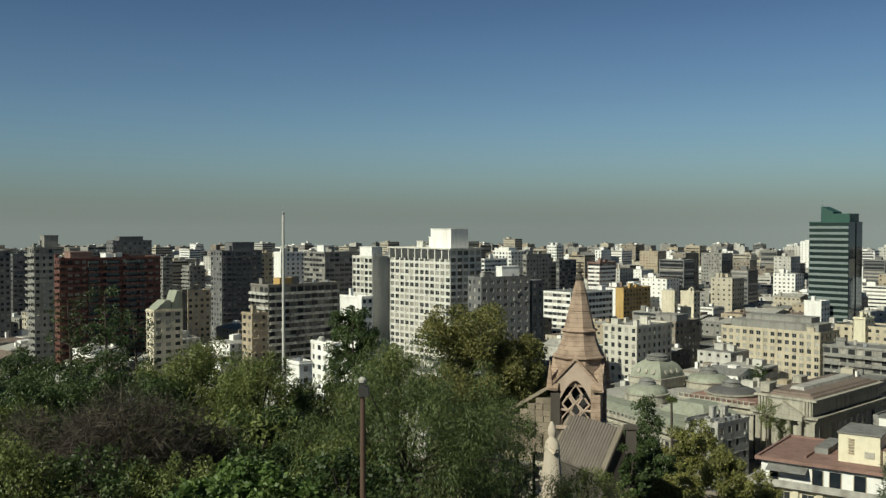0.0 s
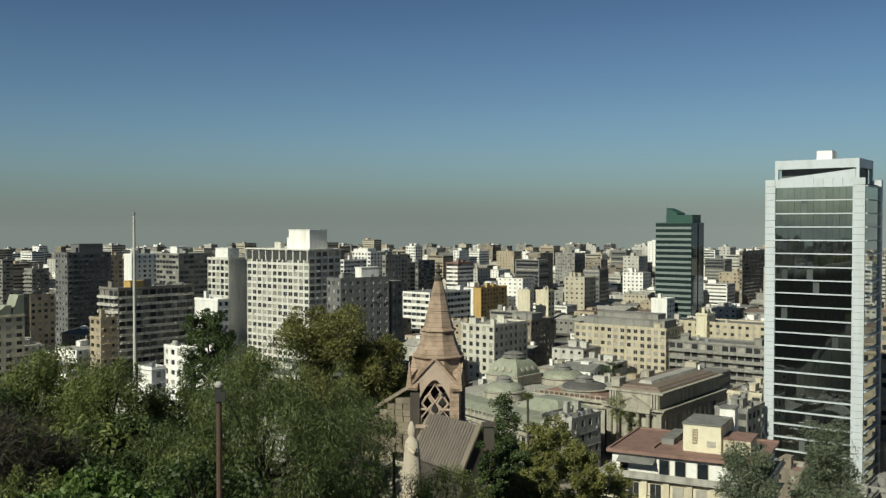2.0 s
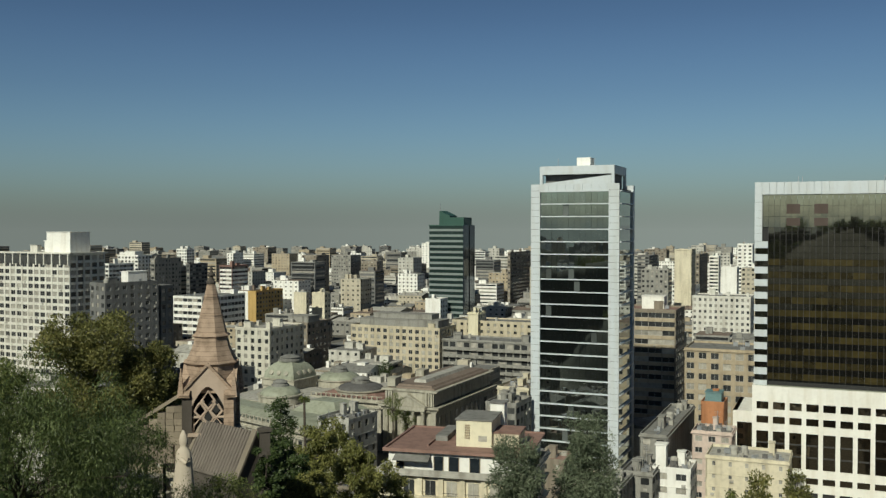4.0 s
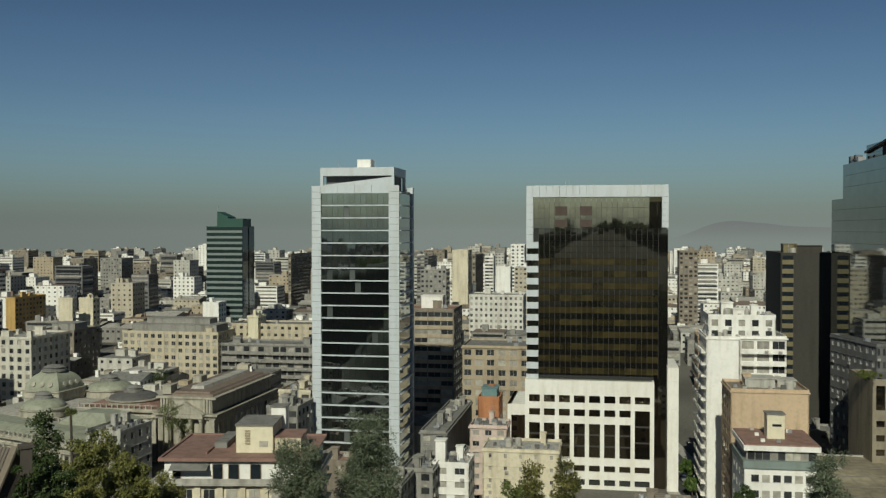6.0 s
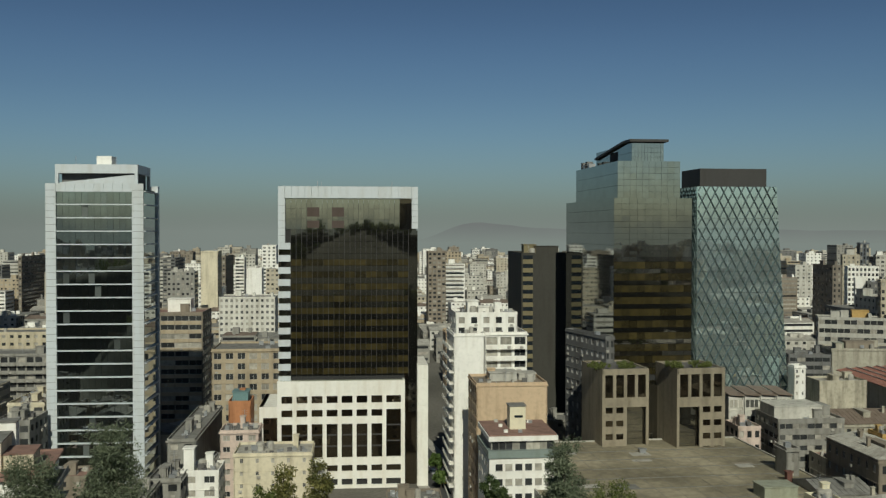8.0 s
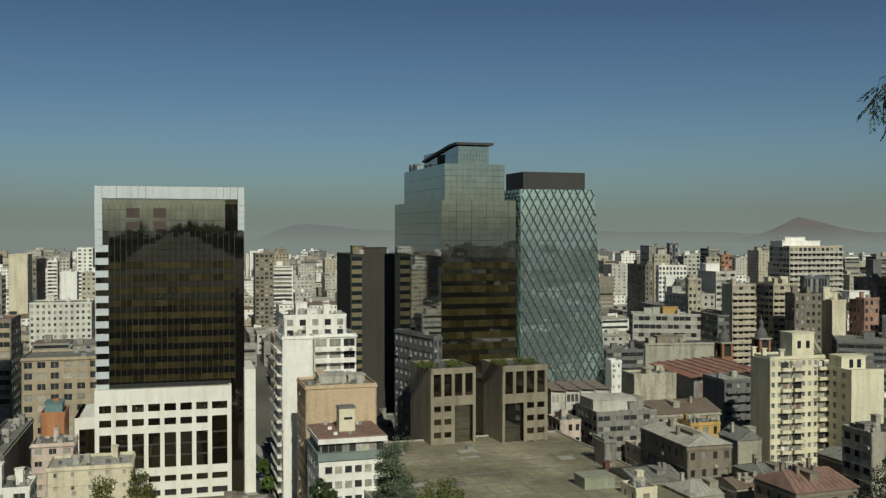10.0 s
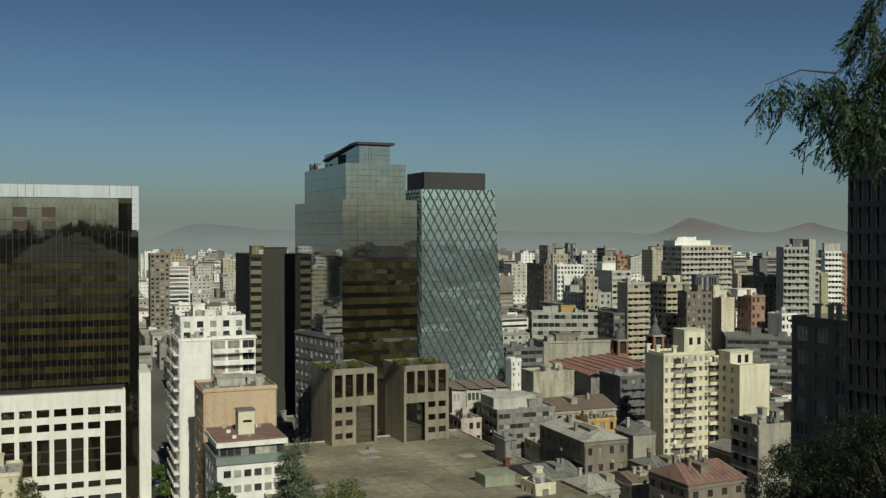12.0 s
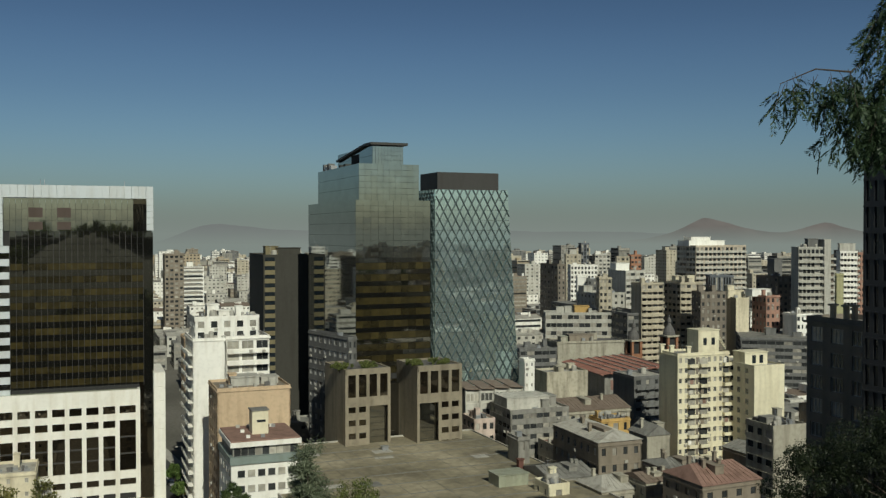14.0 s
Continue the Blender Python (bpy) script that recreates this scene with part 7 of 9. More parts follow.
def yellow_apartments():
    """The pale yellow apartment tower: a balconied front, a projecting wing with a blank wall, roof rooms and an outside stair."""
    w, d, h, floors = 16.7, 9.0, 36.4, 13
    root = block(270.8, 50.2, -44.5, w, d, h, floors, 9, 3, YELLOW, "pale yellow apartment tower with stacked balconies and a blank-walled wing",
                 sides=("punched", "punched", "punched", "blank"), singles=(0,), pier=0.5, span=0.5, clut=0)
    fh = (h - 0.6) / floors
    awn = (TERRA, WHITE, OLIVEBAND, FARWHITE, GREY, BROWN)
    rng = random.Random(9)
    for f in range(floors):
        for u0, u1 in ((3.1, 5.7), (6.8, 9.7), (14.5, w)):
            z = f * fh + 0.1
            s = Shape()
            face_box(s, 0, w, d, u0, u1, 0.0, 1.15, z, z + 0.16)
            face_box(s, 0, w, d, u0, u1, 1.05, 1.15, z + 0.16, z + 0.95)
            face_box(s, 0, w, d, u0, u0 + 0.1, 0.0, 1.05, z + 0.16, z + 0.95)
            face_box(s, 0, w, d, u1 - 0.1, u1, 0.0, 1.05, z + 0.16, z + 0.95)
            part("balcony", s, YELLOW, root)
            s = Shape()
            face_box(s, 0, w, d, u0 + 0.15, u1 - 0.15, 0.01, 0.06, z + 0.2, z + 2.35)
            part("balcony_door", s, GLASS, root)
            if rng.random() < 0.3:
                s = Shape()
                a = rng.uniform(u0 + 0.2, u1 - 1.3)
                face_box(s, 0, w, d, a, a + 1.0, 0.08, 0.14, z + 0.9, z + 2.3)
                part("sun_blind", s, rng.choice(awn), root)
    # flat dark strip painting the shade of the slot between the balcony columns
    s = Shape()
    face_box(s, 0, w, d, 5.8, 6.6, 0.02, 0.05, 0, h - 0.6)
    part("recess_shadow_panel", s, SHADEBROWN, root)
    for px, py, tall in ((-8.2, 3.4, 2.2), (-7.6, -0.4, 2.2), (-4.6, -3.9, 2.2)):
        s = Shape()
        s.box(px - 0.55, px + 0.55, py - 0.4, py + 0.4, h + 0.1, h + tall)
        s.box(px - 0.8, px + 0.8, py - 0.6, py + 0.6, h + tall, h + tall + 0.3)
        part("chimney", s, YELLOW, root)
    s = Shape()
    s.box(0.6, 7.4, -1.2, 4.2, h + 0.1, h + 6.2)
    s.box(0.4, 7.6, -1.4, 4.4, h + 6.2, h + 6.45)
    part("penthouse", s, YELLOW, root)
    for u in (2.2, 4.9):
        s = Shape()
        s.box(u, u + 1.1, -1.26, -1.19, h + 2.2, h + 4.2)
        part("penthouse_window", s, DIMGLASS, root)
    # the wing, ten metres proud of the front
    x0, x1, y0, y1, hw = w / 2 + 0.05, w / 2 + 9.9, -d / 2 - 10.7, d / 2, 33.8
    s = Shape()
    s.box(x0, x1, y0, y1, 0, hw)
    for a, b, c, e in ((x0, x1, y0, y0 + 0.2), (x0, x1, y1 - 0.2, y1), (x0, x0 + 0.2, y0 + 0.2, y1 - 0.2), (x1 - 0.2, x1, y0 + 0.2, y1 - 0.2)):
        s.box(a, b, c, e, hw, hw + 0.6)
    part("wing_wall", s, YELLOW, root)
    s = Shape()
    s.box(x0 + 0.2, x1 - 0.2, y0 + 0.2, y1 - 0.2, hw, hw + 0.1)
    part("wing_roof", s, ROOFPALE, root)
    for f in range(12):
        for v in (-7.6, -4.2, -1.2):
            s = Shape()
            z = 1.2 + f * 2.8
            s.box(x0 - 0.05, x0 + 0.01, -d / 2 + v - 0.6, -d / 2 + v + 0.6, z, z + 1.35)
            part("wing_window", s, DIMGLASS, root)
    s = Shape()
    s.box(x0 + 0.4, x1 - 2.0, y0 + 4.5, y0 + 9.5, hw + 0.1, hw + 3.4)
    s.box(x0 + 0.2, x1 - 1.8, y0 + 4.3, y0 + 9.7, hw + 3.4, hw + 3.65)
    part("roof_room", s, YELLOW, root)
    for u in (2.8, 5.2):
        s = Shape()
        s.box(x0 + u, x0 + u + 1.2, y0 + 4.44, y0 + 4.51, hw + 0.5, hw + 2.7)
        part("roof_room_door", s, DIMGLASS, root)
    s = Shape()
    for k in range(9):
        s.box(7.5 + k * 0.36, 7.5 + (k + 1) * 0.36 + 0.1, 0.2, 1.2, h + 5.0 - k * 0.55, h + 5.2 - k * 0.55)
    for y_ in (0.2, 1.15):
        s.hexa([(7.5, y_, h + 5.9), (10.9, y_, h + 0.9), (10.9, y_ + 0.06, h + 0.9), (7.5, y_ + 0.06, h + 5.9),
                (7.5, y_, h + 6.1), (10.9, y_, h + 1.1), (10.9, y_ + 0.06, h + 1.1), (7.5, y_ + 0.06, h + 6.1)])
    part("outside_stair", s, YELLOW, root)
    for k in range(5):
        s = Shape()
        u = -6 + k * 1.6
        s.tube([(u, 1.5, h + 0.1), (u, 1.5, h + 2.2 + (k % 3) * 0.7)], [0.05, 0.03], 5)
        s.box(u - 0.5, u + 0.5, 1.48, 1.52, h + 2.0, h + 2.04)
        part("antenna", s, METAL, root)


yellow_apartments()


def workshop_row(x, y, rz, h):
    """Four workshops side by side under monopitch roofs, each with a wide window in a white front."""
    for i in range(4):
        g = radians(rz)
        u = -6.9 + i * 4.6
        root = thing("workshop", x + math.cos(g) * u, y + math.sin(g) * u, 0, rz, "white-fronted workshop with a rusty monopitch roof", "workshop", "row of workshops")
        s = Shape()
        s.box(-2.2, 2.2, -4.0, 6.0, 0, h - 4.0)
        s.box(-2.2, -1.9, -4.0, 6.0, h - 4.0, h)
        s.box(1.9, 2.2, -4.0, 6.0, h - 4.0, h)
        s.box(-1.9, 1.9, -3.6, 6.0, h - 4.0, h - 0.4)
        part("wall", s, FARWHITE, root)
        s = Shape()
        s.box(-1.85, 1.85, -3.68, -3.62, h - 3.3, h - 1.2)
        for k in range(4):
            s.box(-1.9 + k * 1.24 - 0.04, -1.9 + k * 1.24 + 0.1, -3.75, -3.69, h - 3.3, h - 1.2, 1)
        part("window", s, [GLASS, WHITE], root)
        s = Shape()
        s.hexa([(-2.35, -4.5, h + 0.3), (2.25, -4.5, h - 0.1), (2.25, 6.2, h + 0.7), (-2.35, 6.2, h + 1.1),
                (-2.35, -4.5, h + 0.5), (2.25, -4.5, h + 0.1), (2.25, 6.2, h + 0.9), (-2.35, 6.2, h + 1.3)])
        part("roof", s, ROOFBROWN, root)
        for k in range(2):
            s = Shape()
            z = h - 7.4 - k * 3.4
            s.box(-1.5, 1.5, -4.06, -3.99, z, z + 1.7)
            part("window", s, GLASS, root)
    occupy(x, y, 0, rz, 19, 12)


workshop_row(261.5, 108.0, -44.5, 24.4)
block(469.1, 134.1, -135.9, 81.2, 14.0, 32.0, 9, 20, 4, DARKGREY,
      "long dark hall with a grey roof edge", style="bands", clut=4, roof=ROOF)
block(444.7, 137.6, -66.0, 32.2, 12.0, 31.2, 8, 12, 4, GREYWHITE,
      "long low office with white floor bands and a flat roof", style="bands", clut=5, span=0.5, pent=((2, 2, 7, 5, 3.2, OCHRE),))
block(115.7, -0.8, -39.8, 3.7, 7.1, 82.2, 28, 3, 6, RIBDARK,
      "dark ribbed glass tower seen behind the leaves", style="punched", pier=0.5, span=0.2, glass_s=DIMGLASS, clut=0)
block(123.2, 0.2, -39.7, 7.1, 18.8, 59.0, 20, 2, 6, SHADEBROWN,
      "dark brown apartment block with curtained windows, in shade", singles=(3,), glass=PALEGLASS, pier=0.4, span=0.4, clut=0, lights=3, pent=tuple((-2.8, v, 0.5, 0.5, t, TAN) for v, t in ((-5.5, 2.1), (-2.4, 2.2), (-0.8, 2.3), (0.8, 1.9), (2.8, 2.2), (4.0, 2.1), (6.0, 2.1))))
# smaller houses at the foot of the towers
block(127.6, 254.1, -45.6, 9.5, 22.0, 24.0, 8, 3, 7, CREAM,
      "cream house with a worn olive-brown roof", clut=3, roof=BROWN)
block(108.1, 224.9, -45.7, 8.4, 12.0, 25.0, 8, 3, 4, GREY,
      "grey flat-roofed house with tanks behind the red roof", clut=6, roof=ROOFPALE)
block(146.2, 177.2, -44.3, 17.9, 12.0, 18.0, 6, 5, 4, CREAM,
      "low cream house before the white podium", clut=3, roof=ROOFPALE, singles=(0,), pier=0.8, span=0.65)
block(157.4, 204.4, -44.6, 5.7, 8.0, 25.0, 8, 2, 2, ORANGE,
      "orange rendered house with a teal roof tank", sides=("blank",) * 4, clut=1, pent=((0, 0, 4, 5, 2.6, TEAL),))
block(149.8, 194.6, -44.5, 9.4, 9.0, 20.0, 7, 3, 3, PINK,
      "pink house with white window frames", singles=(0,), clut=2)
block(146.8, 209.2, -44.9, 6.5, 43.0, 20.0, 7, 2, 13, GREY,
      "long narrow house with a grey roof and bare side wall", clut=3, sides=("punched", "blank", "punched", "punched"), roof=ROOF)
block(124.5, 175.2, -44.7, 8.1, 9.0, 18.0, 6, 2, 3, WHITE,
      "white house with a tall chimney wall", singles=(0,), clut=2, pent=((-2.5, -2, 2.2, 2.4, 5.0, WHITE),), roof=ROOFPALE)
block(116.9, 176.2, -44.9, 6.6, 12.0, 18.0, 6, 2, 4, GREY,
      "grey-roofed house at the foot of the glass tower", clut=4, roof=ROOF)
block(104.8, 169.3, -45.1, 6.1, 12.0, 18.0, 6, 2, 4, GREY,
      "low grey roofs beside the street", clut=5, roof=ROOF)
# roofs in the north-western quarter
block(432.2, 46.3, -78.0, 30.6, 42.0, 26.0, 9, 9, 13, DARKGREY,
      "long dark flat-roofed hall", style="bands", roof=ROOF, clut=3)
block(393.0, 118.4, -52.0, 29.7, 14.0, 24.0, 8, 9, 4, STONE,
      "concrete hall with a bare stained wall and plant on its roof", sides=("blank",) * 4, roof=ROOFDARK, clut=5, pent=((-2, 1, 11, 5, 2.6, BROWN), (-10, 0, 3.5, 3, 2.0, COPPER)))
block(376.0, 135.6, -52.0, 16.1, 14.0, 22.0, 7, 5, 4, DARKGREY,
      "dark flat hall with strip windows", style="bands", roof=ROOF, clut=4)
old_house(204.0, 67.5, -41.6, 11.2, 13.0, 16.0, 5, 3, 4, GREY,
      "grey house under a long standing-seam roof", roof=ROOF, rise=1.6, stacks=2)
block(188.5, 63.8, -41.6, 4.9, 6.0, 18.0, 6, 1, 2, YELLOW,
      "small yellow house with a thicket of aerials", clut=9, roof=ROOFDARK, sides=("punched", "blank", "punched", "punched"), pier=0.7)
old_house(197.6, 54.3, -41.3, 9.8, 10.0, 16.0, 5, 3, 3, STONE,
      "house with a pale hipped sheet roof", roof=ROOFPALE, hip=3.5, rise=2.0, stacks=1)
old_house(200.1, 45.6, -41.1, 9.1, 8.3, 18.0, 6, 3, 3, STONE,
      "old house with a worn roof terrace and creepers", roof=ROOFBROWN, rise=1.2, stacks=3)
old_house(190.2, 31.9, -40.8, 13.8, 12.0, 22.0, 7, 4, 4, BROWN,
      "weathered house with chimneys and a red-brown roof", roof=TERRA, rise=2.6, hip=2.0, stacks=4)
old_house(207.8, 43.2, -40.9, 7.1, 11.0, 19.0, 6, 2, 3, BROWN,
      "shabby house with a grey hipped roof", roof=ROOF, rise=1.6, hip=2.0, stacks=2)
block(204.3, 523.0, -46.1, 9.8, 10.0, 28.5, 10, 3, 3, WHITE,
      "white hall with a blank front wall", sides=("blank", "punched", "punched", "punched"), clut=1)


fin = next(o for o in scene.objects if o.get("label") == "tall grey apartment slab with balconies and a white fin")
s = Shape()
s.box(6.2, 9.4, -5.6, 3.0, 0, 66.5)
part("stair_fin", s, GREYWHITE, fin, "plain pale vertical stair fin")
s = Shape()
s.box(9.42, 12.0, -3.0, 4.0, 0, 59.0)
part("rear_wing", s, SHADEBROWN, fin)
for f in range(19):
    s = Shape()
    s.box(9.42, 12.6, -4.6, -3.0, f * 3.05 + 1.6, f * 3.05 + 2.5)
    part("balcony", s, GREYWHITE, fin)

dark_slab = next(o for o in scene.objects if o.get("label") == "dark slab tower with yellowish window bays")
# bands only on the sunlit strip; the shaded rest is left plain dark
for f in range(20):
    z = 1.0 + f * 3.02
    s = Shape()
    s.box(-7.6, -4.0, -15.2, -14.7, z, z + 1.55)
    part("bay_band", s, OLIVEBAND, dark_slab)
    s = Shape()
    s.box(-7.5, -4.1, -15.05, -14.75, z + 1.56, z + 2.95)
    part("bay_window", s, DIMGLASS, dark_slab)

# ---- further parts of single blocks, streets and small things of the centre ----
def labelled(text):
    return next(o for o in scene.objects if o.get("label") == text)


DARKGREEN = paint("dark_green_grey_bays", (0.075, 0.10, 0.09), rough=0.5, stain=0.25)

slab = labelled("large white slab tower with a grid of square windows")
sw, sd, sh = 40.1, 18.1, 60.0
s = Shape()
s.box(-sw / 2 - 0.9, sw / 2 + 0.9, -sd / 2 - 0.9, sd / 2 + 0.9, sh - 0.1, sh + 0.35)
part("roof_overhang", s, SLABSTONE, slab)
for i in range(10):
    s = Shape()
    u = -sw / 2 + 0.3 + i * (sw - 0.6) / 9
    s.box(u - 0.28, u + 0.28, -sd / 2 - 0.75, -sd / 2 - 0.03, sh - 4.6, sh - 0.1)
    part("gallery_pier", s, SLABSTONE, slab)
s = Shape()
s.box(-sw / 2 + 0.1, sw / 2 - 0.1, -sd / 2 - 0.1, -sd / 2 - 0.02, sh - 4.2, sh - 0.6)
part("gallery_glazing", s, GLASS_S, slab, "tall shaded gallery windows below the roof")

brick = labelled("red brick apartment tower with white balcony strips")
bw_, bd_, bh_ = 17.8, 48.4, 54.1
for u0, u1 in ((13.0, 17.5), (21.5, 27.5), (31.0, 36.0), (37.5, 40.0)):
    s = Shape()
    face_box(s, 1, bw_, bd_, u0, u1, 0.02, 1.0, 0, bh_ - 1.0)
    part("bay", s, DARKGREEN, brick, "dark green-grey vertical bay")
    for f in range(18):
        s = Shape()
        face_box(s, 1, bw_, bd_, u0 - 0.1, u1 + 0.1, 1.0, 1.18, f * 2.95 + 0.8, f * 2.95 + 1.9)
        part("bay_window", s, DIMGLASS, brick)
s = Shape()
panel_strip(s, 0, bw_, bd_, 0.0, 3.2, 0.02, 0.6, 0, bh_ + 0.3, 18)
part("white_end_strip", s, WHITE, brick)

house = labelled("small office house with a slanted green glass roof")
s = Shape()
s.hexa([(-3.5, -5.7, 37.6), (3.5, -5.7, 37.6), (3.5, 1.0, 37.6), (-3.5, 1.0, 37.6), (-3.5, -1.0, 41.5), (3.5, -1.0, 41.5), (3.5, 1.0, 41.5), (-3.5, 1.0, 41.5)])
s.hexa([(-3.5, 1.0, 37.6), (3.5, 1.0, 37.6), (3.5, 5.7, 37.6), (-3.5, 5.7, 37.6), (-3.5, 3.6, 45.0), (3.5, 3.6, 45.0), (3.5, 5.7, 45.0), (-3.5, 5.7, 45.0)])
part("slanted_glass_roof", s, COPPER, house)


def church_turret(x, y, top):
    root = thing("church_turret", x, y, 0, -42, "brick church turret with a small dark dome and cross", "church tower", "church turrets")
    occupy(x, y, 4)
    z = top - 7.0
    s = Shape()
    s.box(-2.0, 2.0, -2.0, 2.0, 0, z - 4)
    part("shaft", s, BRICKPALE, root)
    for i in (-1, 1):
        for j in (-1, 1):
            s = Shape()
            s.box(i * 1.6 - 0.4, i * 1.6 + 0.4, j * 1.6 - 0.4, j * 1.6 + 0.4, z - 4, z)
            part("corner_pier", s, BRICKPALE, root)
    # near-black block fills the openings in place of their shade
    s = Shape()
    s.box(-1.3, 1.3, -1.3, 1.3, z - 4, z)
    part("dark_opening", s, CORE, root)
    s = Shape()
    s.box(-2.3, 2.3, -2.3, 2.3, z, z + 0.5)
    part("cornice", s, STONE, root)
    s = Shape()
    s.lathe([(1.9, z + 0.5), (1.8, z + 1.6), (1.3, z + 2.8), (0.7, z + 3.5), (0.55, z + 4.2), (0.75, z + 4.4), (0.7, z + 5.2), (0.2, z + 6.0), (0.08, z + 7.0)], 12)
    part("dome", s, ROOFDARK, root)
    return root


BRICKPALE = paint("orange_brick", (0.34, 0.16, 0.09), stain=0.35)
for tx, ty, top in ((427.0, 106.0, 22.0), (420.0, 88.6, 24.5)):
    church_turret(tx, ty, top).scale = (1.4, 1.4, 1.4)

# the street below the bronze tower
road = Shape()
road.box(-4.6, 4.6, -70, 70, 0.0, 0.05)
ob = new("road", road.mesh("road", [ASPHALT]))
ob.matrix_world = pose(212, 186, 0, 0, 0, -37)
tagged(ob, "dark asphalt street between tall buildings", "road", kind="structure")
for sx_ in (-1, 1):
    pv = Shape()
    pv.box(min(sx_ * 4.6, sx_ * 7.6), max(sx_ * 4.6, sx_ * 7.6), -70, 70, 0.0, 0.17)
    ob = new("pavement", pv.mesh("pavement", [ROOFPALE]))
    ob.matrix_world = pose(212, 186, 0, 0, 0, -37)
    tagged(ob, "pale concrete pavement with a kerb", "pavement", kind="structure")
for i in range(14):
    ln = Shape()
    ln.box(-0.08, 0.08, -66 + i * 9.5, -62 + i * 9.5, 0.05, 0.056)
    ob = new("lane_mark", ln.mesh("lane_mark", [WHITE]))
    ob.matrix_world = pose(212, 186, 0, 0, 0, -37)
    tagged(ob, "white painted dash on the street", "road marking", "dashes of the street", kind="structure")


def street_lamp(x, y, rz):
    root = thing("street_lamp", x, y, 0.17, rz, "tall grey street lamp with a bent arm", "street lamp", "street lamps")
    s = Shape()
    s.tube([(0, 0, 0), (0, 0, 8.6), (0.4, 0, 9.0), (1.8, 0, 9.2)], [0.10, 0.07, 0.06, 0.05], 8)
    part("pole", s, METAL, root)
    s = Shape()
    s.box(1.6, 2.4, -0.14, 0.14, 9.1, 9.26)
    part("lamp_head", s, ROOFPALE, root)


for lx, ly in ((202.0, 166.5), (191.5, 151.0), (214.0, 182.0)):
    street_lamp(lx, ly, 140)


def car(x, y, z, rz, paint_mat, label):
    root = thing("car", x, y, z, rz, label, "car", "parked cars")
    s = Shape()
    s.frustum(-2.1, 2.1, -0.86, 0.86, 0.3, 0.85, 0.06)
    part("body", s, paint_mat, root)
    s = Shape()
    s.hexa([(-1.5, -0.8, 0.85), (1.0, -0.8, 0.85), (1.0, 0.8, 0.85), (-1.5, 0.8, 0.85), (-1.1, -0.66, 1.42), (0.45, -0.66, 1.42), (0.45, 0.66, 1.42), (-1.1, 0.66, 1.42)])
    part("cabin", s, DIMGLASS, root)
    s = Shape()
    s.box(-1.08, 0.42, -0.64, 0.64, 1.42, 1.46)
    part("car_roof", s, paint_mat, root)
    for wx in (-1.3, 1.3):
        for wy in (-0.82, 0.82):
            s = Shape()
            s.tube([(wx, wy - 0.1, 0.32), (wx, wy + 0.1, 0.32)], [0.32, 0.32], 12)
            part("wheel", s, BLACKPANEL, root)


CARWHITE = paint("white_car_paint", (0.75, 0.75, 0.74), rough=0.25, stain=0.05, bump=0.0)
CARGREY = paint("grey_car_paint", (0.25, 0.26, 0.27), rough=0.25, stain=0.05, bump=0.0)
CARYELLOW = paint("yellow_car_paint", (0.65, 0.40, 0.05), rough=0.3, stain=0.05, bump=0.0)
deck = thing("parking_deck", 149.5, 201.0, 0, -44, "low parking deck with a pale concrete top", "parking deck")
occupy(149.5, 201.0, 7)
s = Shape()
s.box(-8, 8, -5.5, 5.5, 0, 12.0)
part("deck_body", s, GREY, deck)
for i in range(5):
    m = pose(149.5, 201.0, 0, 0, 0, -44) @ Matrix.Translation((-6 + i * 2.9, 0.5 if i % 2 else -0.6, 0))
    car(m.translation.x, m.translation.y, 12.0, 42, CARWHITE if i != 3 else CARGREY, "white parked car on the deck" if i != 3 else "grey parked car on the deck")
car(201.0, 172.0, 0.05, 53, CARYELLOW, "yellow taxi driving lane parked at kerb")
car(207.0, 180.5, 0.05, 53, CARGREY, "grey car standing in the street")


